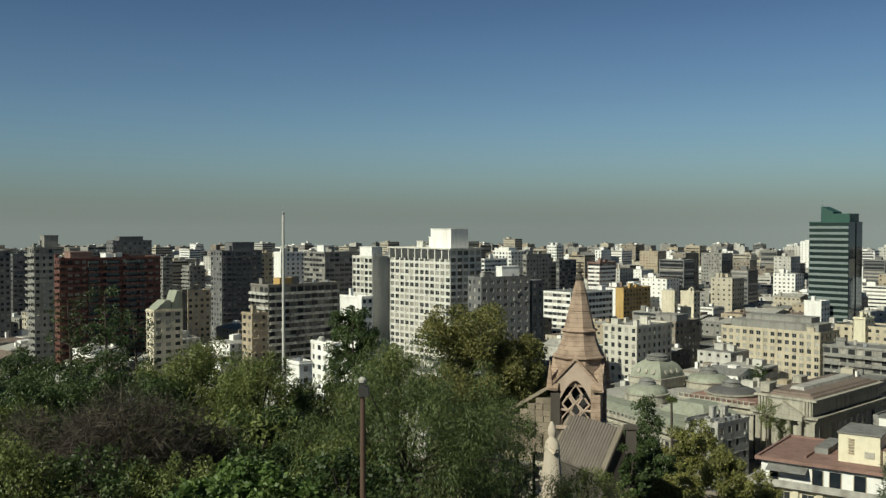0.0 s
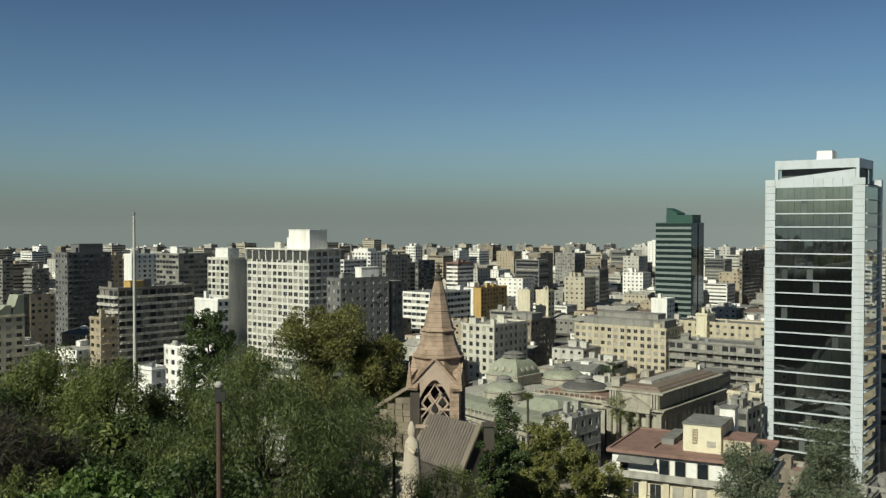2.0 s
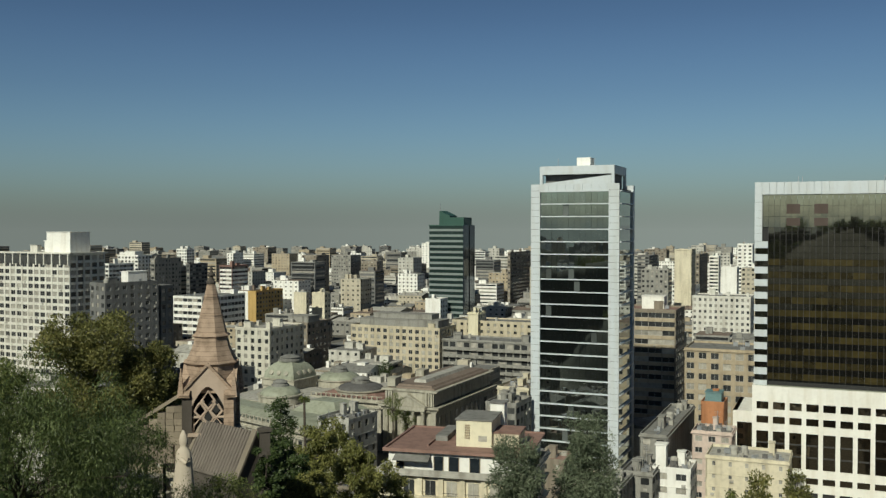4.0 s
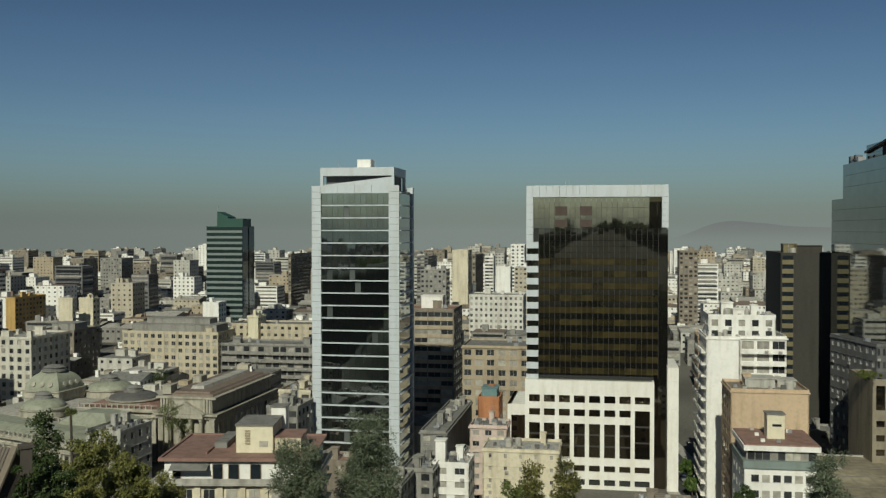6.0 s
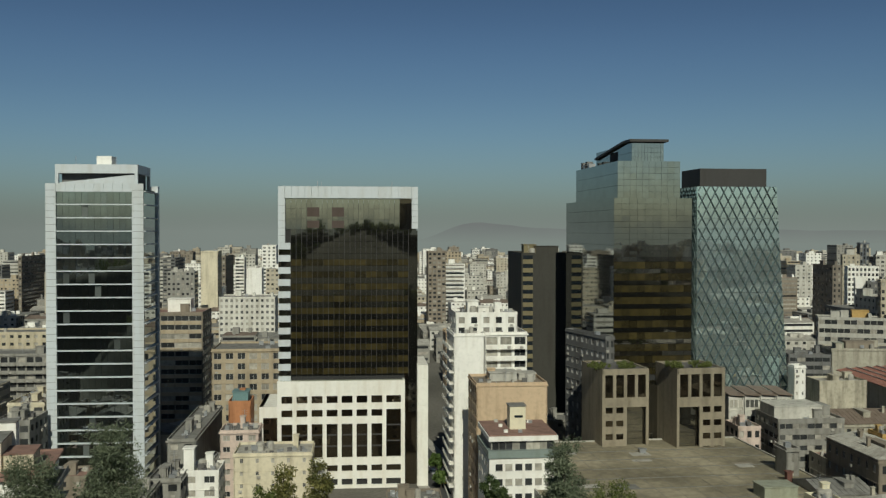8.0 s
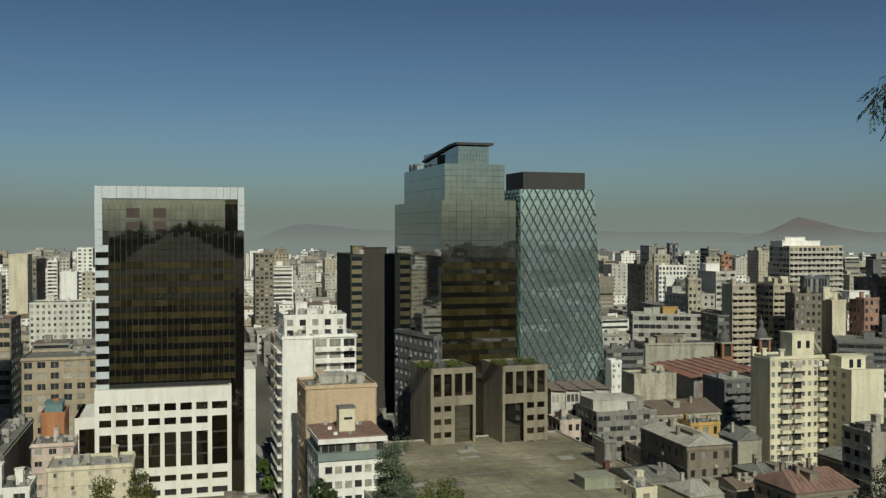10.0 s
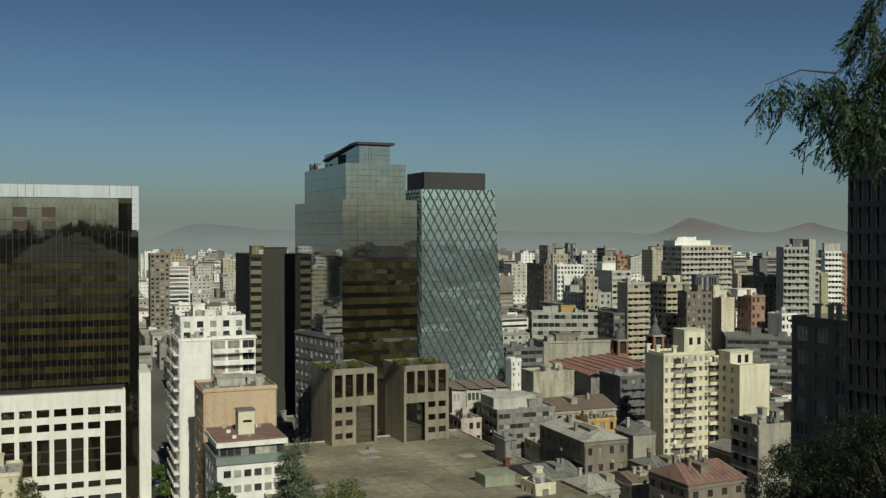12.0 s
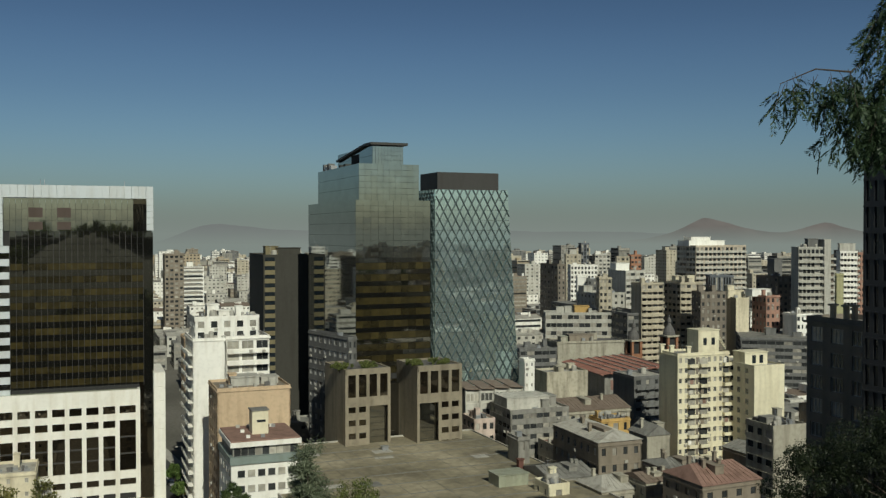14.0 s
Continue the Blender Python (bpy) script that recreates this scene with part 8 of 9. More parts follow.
def corner_house(x, y, rz, w, d, h):
    """White house with a glazed top storey, a green-grey balcony band and a red roof terrace."""
    root = thing("corner_house", x, y, 0, rz, "white corner house with a glazed storey and red roof terrace", "house")
    occupy(x, y, 11)
    s = Shape()
    s.box(-w / 2, w / 2, -d / 2, d / 2, 0, h - 5.2)
    part("wall", s, WHITE, root)
    s = Shape()
    s.box(-w / 2 + 0.5, w / 2 - 0.5, -d / 2 + 1.0, d / 2 - 0.4, h - 5.2, h - 1.2)
    part("glazed_storey", s, GREY, root)
    s = Shape()
    s.box(-w / 2 - 0.25, w / 2 + 0.25, -d / 2 - 0.35, d / 2 + 0.1, h - 5.6, h - 4.1)
    part("balcony_band", s, TEALGREY, root)
    for i in range(9):
        s = Shape()
        u = -w / 2 + 0.7 + i * (w - 1.4) / 9
        s.box(u + 0.06, u + (w - 1.4) / 9 - 0.06, -d / 2 + 0.9, -d / 2 + 1.0, h - 4.1, h - 2.3)
        part("pane", s, GLASS, root)
    s = Shape()
    s.box(-w / 2 - 0.1, w / 2 + 0.1, -d / 2 + 0.2, d / 2, h - 2.2, h - 1.2)
    part("eave", s, WHITE, root)
    s = Shape()
    s.box(-w / 2 + 0.1, w / 2 - 0.1, -d / 2 + 0.5, d / 2 - 0.2, h - 1.2, h - 0.9)
    part("roof", s, TERRA, root)
    for f in range(3):
        for i in range(6):
            s = Shape()
            u = -w / 2 + 1.0 + i * (w - 2.0) / 6
            z = h - 8.2 - f * 3.1
            s.box(u + 0.3, u + 1.75, -d / 2 - 0.05, -d / 2 + 0.02, z, z + 1.35, 1)
            s.box(u + 0.22, u + 1.83, -d / 2 - 0.1, -d / 2 - 0.002, z - 0.12, z, 0)
            part("window", s, [FRAME, GLASS], root)
        for i in range(4):
            s = Shape()
            v = -d / 2 + 1.5 + i * 3.6
            z = h - 8.2 - f * 3.1
            s.box(-w / 2 - 0.05, -w / 2 + 0.02, v, v + 1.4, z, z + 1.35)
            part("window", s, DIMGLASS, root)
    s = Shape()
    s.box(-1.9, 1.5, -2.2, 1.2, h - 0.9, h + 4.0)
    part("stair_house", s, YELLOW, root)
    s = Shape()
    s.box(-2.1, 1.7, -2.4, 1.4, h + 4.0, h + 4.2)
    part("stair_roof", s, ROOF, root)
    s = Shape()
    s.box(-0.9, 0.9, -2.26, -2.19, h + 1.6, h + 2.1)
    part("window", s, DIMGLASS, root)
    rng = random.Random(4)
    for i in range(7):
        s = Shape()
        u, v = rng.uniform(-w / 2 + 1, w / 2 - 1), rng.uniform(-d / 2 + 1.5, d / 2 - 1)
        s.box(u - 0.4, u + 0.4, v - 0.3, v + 0.3, h - 0.9, h - 0.3)
        part("roof_box", s, rng.choice((METAL, WHITE, ROOFPALE)), root)


TEALGREY = paint("green_grey_panel", (0.22, 0.27, 0.25), rough=0.6, stain=0.2)
corner_house(166.7, 121.5, -43.3, 14.4, 16.0, 28.6)


# ---- the rest of the city ----
def free_spot(x, y, w, d):
    """Is a plot of w x d free of the buildings that stand already?"""
    return all(abs((x - a) * c + (y - b) * e) > w / 2 + hw or abs((y - b) * c - (x - a) * e) > d / 2 + hd for a, b, c, e, hw, hd in PLACED)


def make_far_city():
    """Low and tall houses out to the horizon, in bands by distance, on the street grid."""
    rng = random.Random(11)
    tones = (WHITE, FARWHITE, FARCREAM, GREY, TAN, BROWN, DARKGREY)
    weight = (0.22, 0.22, 0.17, 0.16, 0.08, 0.08, 0.07)
    walls = {m.name: Shape() for m in tones}
    roofs, glz = [Shape() for _ in range(4)], Shape()
    th = radians(-44)
    ex, ey = Vector((math.cos(th), math.sin(th))), Vector((-math.sin(th), math.cos(th)))
    for lo, hi, cell in ((320, 490, 18), (155, 1100, 27), (1100, 2250, 38)):
        k = int(hi / cell) + 1
        for i in range(-k, k + 1):
            for j in range(-k, k + 1):
                if cell == 27 and (i % 5 == 0 or j % 5 == 0) or cell == 18 and (i % 6 == 0 or j % 6 == 0):
                    continue
                p = ex * (i * cell + rng.uniform(-3, 3)) + ey * (j * cell + rng.uniform(-3, 3))
                r = p.length
                w, d = cell * rng.uniform(0.55, 0.95), cell * rng.uniform(0.55, 0.95)
                tall = rng.random()
                pick = rng.random()
                h = rng.choice((7, 9, 11, 13, 16, 20)) * rng.uniform(0.8, 1.2)
                if tall > (0.80 if 700 < r < 1500 else 0.88):
                    h = rng.uniform(26, 44)
                    w, d = min(w, rng.uniform(14, 26)), min(d, rng.uniform(14, 26))
                if tall > 0.97:
                    h = rng.uniform(42, 52)
                if r < 650:
                    h = min(h, 20)
                if r > 1500:
                    h = min(h, 30 if r < 2200 else 20)
                if not lo <= r < hi or not free_spot(p.x, p.y, w + 3, d + 3):
                    continue
                ang = math.degrees(math.atan2(-p.x, p.y))
                seen = -102 < ang < 36
                if seen == (cell != 18) and r < 490:
                    continue
                if cell == 18 and -9 < (p.x - 214) * 0.713 - (p.y - 186) * 0.70 < 15 and p.x > 214:
                    continue
                if cell == 18:
                    h = min(h, rng.uniform(8, 19))
                    w, d = cell * rng.uniform(0.75, 1.0), cell * rng.uniform(0.75, 1.0)
                if not seen and r > 2200:
                    continue
                acc = 0
                for m, q in zip(tones, weight):
                    acc += q
                    if pick < acc:
                        break
                fh = 3.1
                nf = max(1, int(h / fh))
                s = walls[m.name]
                def q3(u, v, z):
                    t = p + ex * u + ey * v
                    return (t.x, t.y, z)
                def ob(sh, u0, u1, v0, v1, z0, z1):
                    sh.hexa([q3(u0, v0, z0), q3(u1, v0, z0), q3(u1, v1, z0), q3(u0, v1, z0),
                             q3(u0, v0, z1), q3(u1, v0, z1), q3(u1, v1, z1), q3(u0, v1, z1)])
                def fq(ua, va, ub, vb, z0, z1):
                    glz.face([q3(ua, va, z0), q3(ub, vb, z0), q3(ub, vb, z1), q3(ua, va, z1)])
                ob(s, -w / 2, w / 2, -d / 2, d / 2, 0, h)
                rf = roofs[int(pick * 997) % 4]
                if h < 20 and r < 800 and tall < 0.5:
                    k2, top = w / 2 + 0.3, h + rng.uniform(1.2, 2.4)
                    v2 = d / 2 + 0.3
                    for sg in (-1, 1):
                        rf.face([q3(-k2, sg * v2, h + 0.1), q3(k2, sg * v2, h + 0.1), q3(k2, 0, top), q3(-k2, 0, top)][::sg])
                        s.face([q3(sg * w / 2, -d / 2, h), q3(sg * w / 2, d / 2, h), q3(sg * w / 2, 0, top - 0.15)])
                else:
                    ob(rf, -w / 2 + 0.4, w / 2 - 0.4, -d / 2 + 0.4, d / 2 - 0.4, h - 0.2, h + 0.12)
                if seen and r < 900:
                    for q in range(rng.randint(1, 4)):
                        cu, cv, e2 = rng.uniform(-w * 0.4, w * 0.4), rng.uniform(-d * 0.4, d * 0.4), rng.uniform(0.4, 1.4)
                        ob(rng.choice((s, rf, walls["white_render"])), cu - e2, cu + e2, cv - e2, cv + e2, h, h + rng.uniform(1.2, 3.4))
                a, b = rng.uniform(3, w * 0.35), rng.uniform(3, d * 0.35)
                cu, cv = rng.uniform(-w / 4, w / 4), rng.uniform(-d / 4, d / 4)
                ob(s, cu - a / 2, cu + a / 2, cv - b / 2, cv + b / 2, h, h + rng.uniform(1.5, 3.5))
                if r < 2400 and seen:
                    bay = rng.uniform(2.6, 3.8) if r < 1200 else 4.6
                    ww, wh = rng.uniform(0.5, 0.85), rng.uniform(1.1, 1.5)
                    ledge = h > 24 and r < 1300 and rng.random() < 0.25
                    band = ledge or rng.random() < 0.28
                    nb = max(1, int(w / bay))
                    for f in range(nf):
                        z = (f + 0.4) * h / nf
                        if band:
                            fq(-w / 2 + 0.8, -d / 2 - 0.06, w / 2 - 0.8, -d / 2 - 0.06, z, z + 1.35)
                            if ledge:
                                cut = w * (0.5 if f % 2 else 0.46)
                                ob(s, -w / 2 + 1.0, cut - 1.0, -d / 2 - 1.1, -d / 2, z - 1.0, z - 0.05)
                        elif h > 5:
                            for c in range(nb):
                                u = -w / 2 + (c + 0.5) * w / nb
                                fq(u - ww, -d / 2 - 0.06, u + ww, -d / 2 - 0.06, z, z + wh)
                    sgn = 1 if ang > -44 else -1
                    nb = max(1, int(d / bay))
                    for f in range(nf):
                        z = (f + 0.4) * h / nf
                        u = sgn * w / 2
                        if r < 1200 and not band:
                            for c in range(nb):
                                v = -d / 2 + (c + 0.5) * d / nb
                                fq(u + sgn * 0.06, v - ww, u + sgn * 0.06, v + ww, z, z + wh)
                        else:
                            fq(u + sgn * 0.06, -d / 2 + 0.8, u + sgn * 0.06, d / 2 - 0.8, z, z + 1.35)
    root = thing("distant_city", 0, 0, 0, 0, "distant city of pale low houses and scattered towers", "city", kind="stuff")
    for m in tones:
        part("houses", walls[m.name], m, root, kind="stuff")
    for shape, m in zip(roofs, (ROOF, ROOFPALE, ROOFPALE, ROOFBROWN)):
        part("roofs", shape, m, root, kind="stuff")
    part("windows", glz, GLASS_S, root, kind="stuff")


make_far_city()


def make_low_houses():
    """Small houses filling the streets between the larger blocks."""
    rng = random.Random(5)
    th = radians(-44)
    ex, ey = Vector((math.cos(th), math.sin(th))), Vector((-math.sin(th), math.cos(th)))
    for cell, lo, hi in ((13.5, 150, 322),):
        k = int(hi / cell) + 1
        for i in range(-k, k + 1):
            for j in range(-k, k + 1):
                jx, jy = rng.uniform(-1.2, 1.2), rng.uniform(-1.2, 1.2)
                w, d = cell * rng.uniform(0.72, 0.98), cell * rng.uniform(0.72, 0.98)
                h = rng.choice((6, 8, 9, 11, 13)) if lo < 200 else rng.choice((9, 12, 15, 18, 21))
                wall = rng.choice((FARWHITE, FARCREAM, GREY, BROWN, STONE, BROWN, STONE, TAN))
                roof = rng.choice((ROOF, ROOF, ROOFPALE, ROOFBROWN, ROOFDARK, BROWN, TERRA))
                gable, turn, sheds = rng.random() < 0.42, rng.random() < 0.5, rng.randint(1, 3)
                tilt = rng.uniform(-2, 2)
                if (i % 8 == 0 or j % 8 == 0) and lo < 200:
                    continue
                if (i % 6 == 0 or j % 6 == 0) and lo > 200:
                    continue
                p = ex * (i * cell + jx) + ey * (j * cell + jy)
                ang = math.degrees(math.atan2(-p.x, p.y))
                if abs((p.x - 212) * 0.799 - (p.y - 186) * 0.602) < 17 and abs((p.x - 212) * 0.602 + (p.y - 186) * 0.799) < 80:
                    continue  # the street
                if -9 < (p.x - 214) * 0.713 - (p.y - 186) * 0.70 < 5 and p.length > 270:
                    continue  # and its further course
                if not lo < p.length < hi or not free_spot(p.x, p.y, w + 0.6, d + 0.6) or not -98 < ang < 32:
                    continue
                kinds = {"grey_roof_felt": "grey", "pale_roof_screed": "pale", "dark_roof_felt": "dark", "red_roof_paint": "red painted", "brown_concrete": "brown weathered", "brown_roof_sheet": "rusty brown"}
                tone = kinds[roof.name]
                side = rng.choice((("punched", "blank", "punched", "blank"), ("punched", "punched", "punched", "punched"), ("punched", "blank", "blank", "punched")))
                root = block(p.x, p.y, -44 + tilt, w, d, h, max(1, round(h / 3.1)), max(1, round(w / 3.4)), max(1, round(d / 3.4)), wall,
                             "low house with a " + tone + (" pitched sheet roof" if gable else " flat roof and sheds"), sides=side,
                             roof=roof, clut=0 if gable else sheds, pier=0.66, span=0.6, name="low_house", category="house", group="low houses of the old centre", seed=i * 60 + j)
                if gable:
                    pitched_roof(root, w, d, h + 0.72, rng.uniform(1.0, 2.2), roof, turn, rng.choice((0.0, 0.0, 2.0)), 7 if lo < 200 else 0)


make_low_houses()


# ---- trees and shrubs ----
def leaf_mesh(name, P, D, length, width, mat, nrg, out=None):
    """Leaves at P along D; where out is given their faces turn roughly that way, as on the outside of a clump."""
    n = len(P)
    D = D / np.linalg.norm(D, axis=1, keepdims=True)
    A = nrg.normal(size=(n, 3))
    if out is not None:
        A = out + A * 0.45
    W = np.cross(D, A)
    W /= np.linalg.norm(W, axis=1, keepdims=True) + 1e-9
    L = (length * nrg.uniform(0.7, 1.3, n))[:, None]
    w = (width * nrg.uniform(0.7, 1.3, n))[:, None]
    co = np.stack([P, P + D * L * 0.5 + W * w * 0.5, P + D * L, P + D * L * 0.5 - W * w * 0.5], 1).reshape(-1, 3)
    me = bpy.data.meshes.new(name)
    me.vertices.add(4 * n)
    me.vertices.foreach_set("co", co.ravel())
    me.loops.add(4 * n)
    me.loops.foreach_set("vertex_index", np.arange(4 * n, dtype=np.int32))
    me.polygons.add(n)
    me.polygons.foreach_set("loop_start", np.arange(0, 4 * n, 4, dtype=np.int32))
    me.materials.append(mat)
    me.update()
    me.validate()
    return me


PEPPER = leafy("pepper_tree_leaves", (0.055, 0.086, 0.026), (0.19, 0.238, 0.085))
BROAD = leafy("bright_green_leaves", (0.065, 0.125, 0.03), (0.19, 0.27, 0.075))
DARKLEAF = leafy("dark_green_leaves", (0.036, 0.066, 0.02), (0.11, 0.155, 0.05))
OCHRELEAF = leafy("ochre_green_needles", (0.098, 0.11, 0.033), (0.31, 0.29, 0.10))
LIGHTLEAF = leafy("yellow_green_leaves", (0.12, 0.135, 0.035), (0.34, 0.33, 0.11))
OLIVE = leafy("olive_green_leaves", (0.085, 0.115, 0.03), (0.25, 0.285, 0.09))
GREYGREEN = leafy("grey_green_needles", (0.10, 0.13, 0.08), (0.25, 0.29, 0.20))
# near-black leaves: the shade they stand in is put into the colour
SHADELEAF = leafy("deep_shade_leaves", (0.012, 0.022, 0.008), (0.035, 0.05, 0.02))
TWIG = leafy("bare_brown_twigs", (0.055, 0.045, 0.036), (0.14, 0.12, 0.10), 0.9)
BARK = paint("dark_bark", (0.07, 0.055, 0.042), rough=0.95, stain=0.4, bump=0.8)
KINDS = {  # leaf colour, length, width, droop, leaves for a cubic metre of lobe shell
    "pepper": (PEPPER, 0.16, 0.034, 0.9), "broad": (BROAD, 0.15, 0.12, 0.2), "dark": (DARKLEAF, 0.18, 0.09, 0.4), "ochre": (OCHRELEAF, 0.26, 0.11, -0.15),
    "olive": (OLIVE, 0.17, 0.065, 0.6), "pine": (GREYGREEN, 0.36, 0.075, 0.1), "light": (LIGHTLEAF, 0.17, 0.075, 0.5), "shade": (SHADELEAF, 0.15, 0.06, 0.5), "bare": (TWIG, 0.75, 0.025, 0.0)}


def crown_points(R, H, n, lobes, nrg, taper=0.0, tall=0.8):
    """Points on the shells of many overlapping lobes: an uneven crown with gaps."""
    c = []
    while len(c) < lobes:
        p = nrg.uniform(-1, 1, 3)
        r = math.hypot(p[0], p[1])
        if taper:
            lim = 1 - (p[2] + 1) / 2 * taper
            if r < lim:
                c.append(p * (R * 0.9, R * 0.9, H / 2 * 0.95))
        elif r * r + p[2] ** 2 < 1 and (r > 0.35 or abs(p[2]) > 0.3):
            c.append(p * (R * 0.86, R * 0.86, H / 2 * 0.88))
    c = np.array(c)
    rad = nrg.uniform(0.11, 0.25, lobes) * min(R, H * 0.6)
    k = nrg.integers(0, lobes, n)
    v = nrg.normal(size=(n, 3))
    v /= np.linalg.norm(v, axis=1, keepdims=True)
    rr = rad[k] * (1.08 - 0.45 * nrg.uniform(0, 1, n) ** 2)
    return c[k] + v * rr[:, None] * (1, 1, tall), v, c




def tree(x, y, top, R, H, kind, label, n=14000, lobes=30, taper=0.0, seed=1, name="tree", base=None, scale=1.0):
    """A tapered trunk with limbs to the lobes of its crown, and many small leaves."""
    nrg = np.random.default_rng(seed)
    z0 = ground_z(x, y) if base is None else base
    root = thing(name, x, y, z0, 0, label, "tree" if name != "shrub" else "shrub")
    mat, ll, lw, droop = KINDS[kind]
    zc = top - z0 - H / 2
    P, V, C = crown_points(R, H, n, int(lobes * 2.6), nrg, taper, 1.35 if droop > 0.5 else 0.8)
    P[:, 2] += zc
    D = V * 0.35 + nrg.normal(size=P.shape) * 0.6
    D[:, 2] -= droop * 1.1
    part("crown", leaf_mesh("crown", P, D, ll * scale, lw * scale, mat, nrg, V + np.array((0, 0, 0.25))), None, root)
    s = Shape()
    tr = max(0.10, R * 0.055)
    bend = nrg.uniform(-0.4, 0.4, 2)
    fork = max(0.6, zc - H * 0.18)
    s.tube([(0, 0, -0.8), (bend[0] * 0.5, bend[1] * 0.5, fork * 0.5), (bend[0], bend[1], fork)], [tr * 1.35, tr, tr * 0.75], 9)
    if taper:
        s.tube([(bend[0], bend[1], fork), (0, 0, zc + H * 0.45)], [tr * 0.75, 0.03], 7)
    part("trunk", s, BARK, root)
    for c in C[:: max(1, len(C) // (14 if name == "tree" else 4))]:
        s = Shape()
        e = Vector((c[0], c[1], c[2] + zc))
        b = Vector((bend[0], bend[1], fork if not taper else min(max(e.z - 0.5, fork * 0.6), zc + H * 0.4)))
        m = b.lerp(e, 0.5) + Vector(nrg.uniform(-0.35, 0.35, 3)) * R * 0.2
        s.tube([b, m, e], [tr * 0.5, tr * 0.3, 0.03], 6)
        part("limb", s, BARK, root)
    return root

tree(-1.2, 41.9, 64.8, 4.7, 8.4, "pepper", "large weeping pepper tree with fine grey-green leaves",
     n=66600, lobes=30, taper=0, seed=1, scale=1.10, name="tree")
tree(2.4, 47.8, 61.5, 3.0, 6, "pepper", "pepper tree leaning over the chapel bushes",
     n=26640, lobes=30, taper=0, seed=2, scale=1.10, name="shrub")
tree(-7.9, 59.8, 60.6, 3.0, 6, "olive", "olive-green tree with drooping twigs",
     n=17760, lobes=30, taper=0, seed=3, scale=1.10, name="tree")
tree(-8.0, 84.8, 62.8, 2.7, 9, "dark", "dark green leafy tree rising behind the pepper tree",
     n=26000, lobes=44, taper=0.3, seed=4, scale=1.21, name="tree")
tree(2.6, 94.8, 61.8, 6.6, 11, "ochre", "ochre-tinted conifer with broad layered boughs",
     n=40000, lobes=30, taper=0.3, seed=5, scale=1.21, name="tree")
tree(7.4, 95.7, 58.6, 3.8, 9, "ochre", "ochre-tinted conifer with a lower crown",
     n=23680, lobes=36, taper=0.2, seed=6, scale=1.26, name="tree")
tree(-3.7, 70.0, 61.6, 2.6, 7, "olive", "olive-green tree between the pepper tree and the conifer",
     n=17000, lobes=30, taper=0, seed=60, scale=1.10, name="tree")
tree(13.0, 65.0, 55.0, 1.2, 5.5, "dark", "dark evergreen against the end wall of the chapel",
     n=9000, lobes=24, taper=0.3, seed=61, scale=1.2, name="tree")
tree(9.9, 103.7, 55.2, 3.0, 6, "dark", "dark round tree behind the ruined wall",
     n=7400, lobes=20, taper=0, seed=7, scale=2.22, name="tree")
tree(-15.7, 61.8, 62.7, 4.5, 8, "olive", "feathery pepper tree with yellow-green new growth",
     n=57720, lobes=44, taper=0, seed=8, scale=1.10, name="tree")
tree(-11.2, 57.8, 62.7, 3.0, 7.0, "olive", "olive-green tree beside the flagpole",
     n=17760, lobes=30, taper=0, seed=9, scale=1.10, name="tree")
tree(-25.4, 71.9, 65.6, 2.5, 10.5, "dark", "thin dark tree with an open crown",
     n=5600, lobes=30, taper=0.5, seed=10, scale=1.21, name="tree")
tree(-23.2, 61.8, 61.2, 3.2, 6, "dark", "dark evergreen with a dense crown",
     n=16280, lobes=24, taper=0, seed=11, scale=1.10, name="tree")
tree(-24.5, 55.8, 61.5, 3.6, 6, "dark", "dark tree covering the slope",
     n=16280, lobes=26, taper=0, seed=12, scale=1.10, name="tree")
tree(-13.5, 40.8, 62.8, 3.6, 5, "bare", "leafless brown tree with a tangle of twigs",
     n=8880, lobes=36, taper=0, seed=13, scale=1.10, name="tree")
tree(-17.2, 41.8, 62.1, 3.0, 4.5, "bare", "leafless grey-brown shrub tree",
     n=5920, lobes=26, taper=0, seed=14, scale=1.10, name="shrub")
tree(-11.8, 43.8, 61.3, 2.6, 4.5, "bare", "bare twiggy tree with a few leaves",
     n=5180, lobes=26, taper=0, seed=15, scale=1.10, name="tree")
tree(-5.6, 26.8, 63.4, 1.4, 2.2, "broad", "bright green broad-leaved shrub",
     n=4810, lobes=22, taper=0, seed=16, scale=1.10, name="shrub")
tree(-4.3, 26.8, 63.1, 1.3, 2.2, "broad", "bright green broad-leaved shrub",
     n=4810, lobes=22, taper=0, seed=17, scale=1.10, name="shrub")
tree(-6.2, 24.8, 63.4, 1.0, 1.6, "broad", "bright green broad-leaved shrub",
     n=3330, lobes=16, taper=0, seed=18, scale=1.10, name="shrub")
tree(-9.1, 31.8, 62.4, 2.2, 3.0, "olive", "olive shrub on the open slope",
     n=6660, lobes=22, taper=0, seed=19, scale=0.88, name="shrub")
tree(-11.4, 30.8, 62.9, 2.4, 3.4, "dark", "dark shrub below the bare tree",
     n=6660, lobes=22, taper=0, seed=20, scale=0.88, name="shrub")
tree(-13.8, 30.8, 63.2, 2.2, 3.2, "olive", "olive-green shrub with dry tips",
     n=6660, lobes=22, taper=0, seed=21, scale=0.88, name="shrub")
tree(-3.7, 33.8, 62.6, 2.2, 4, "olive", "drooping olive shrub by the lamp post",
     n=7400, lobes=24, taper=0, seed=22, scale=0.88, name="shrub")
tree(7.8, 49.7, 57.2, 2.6, 3.4, "olive", "grey-olive bushes below the chapel roof",
     n=8140, lobes=24, taper=0, seed=23, scale=0.88, name="shrub")
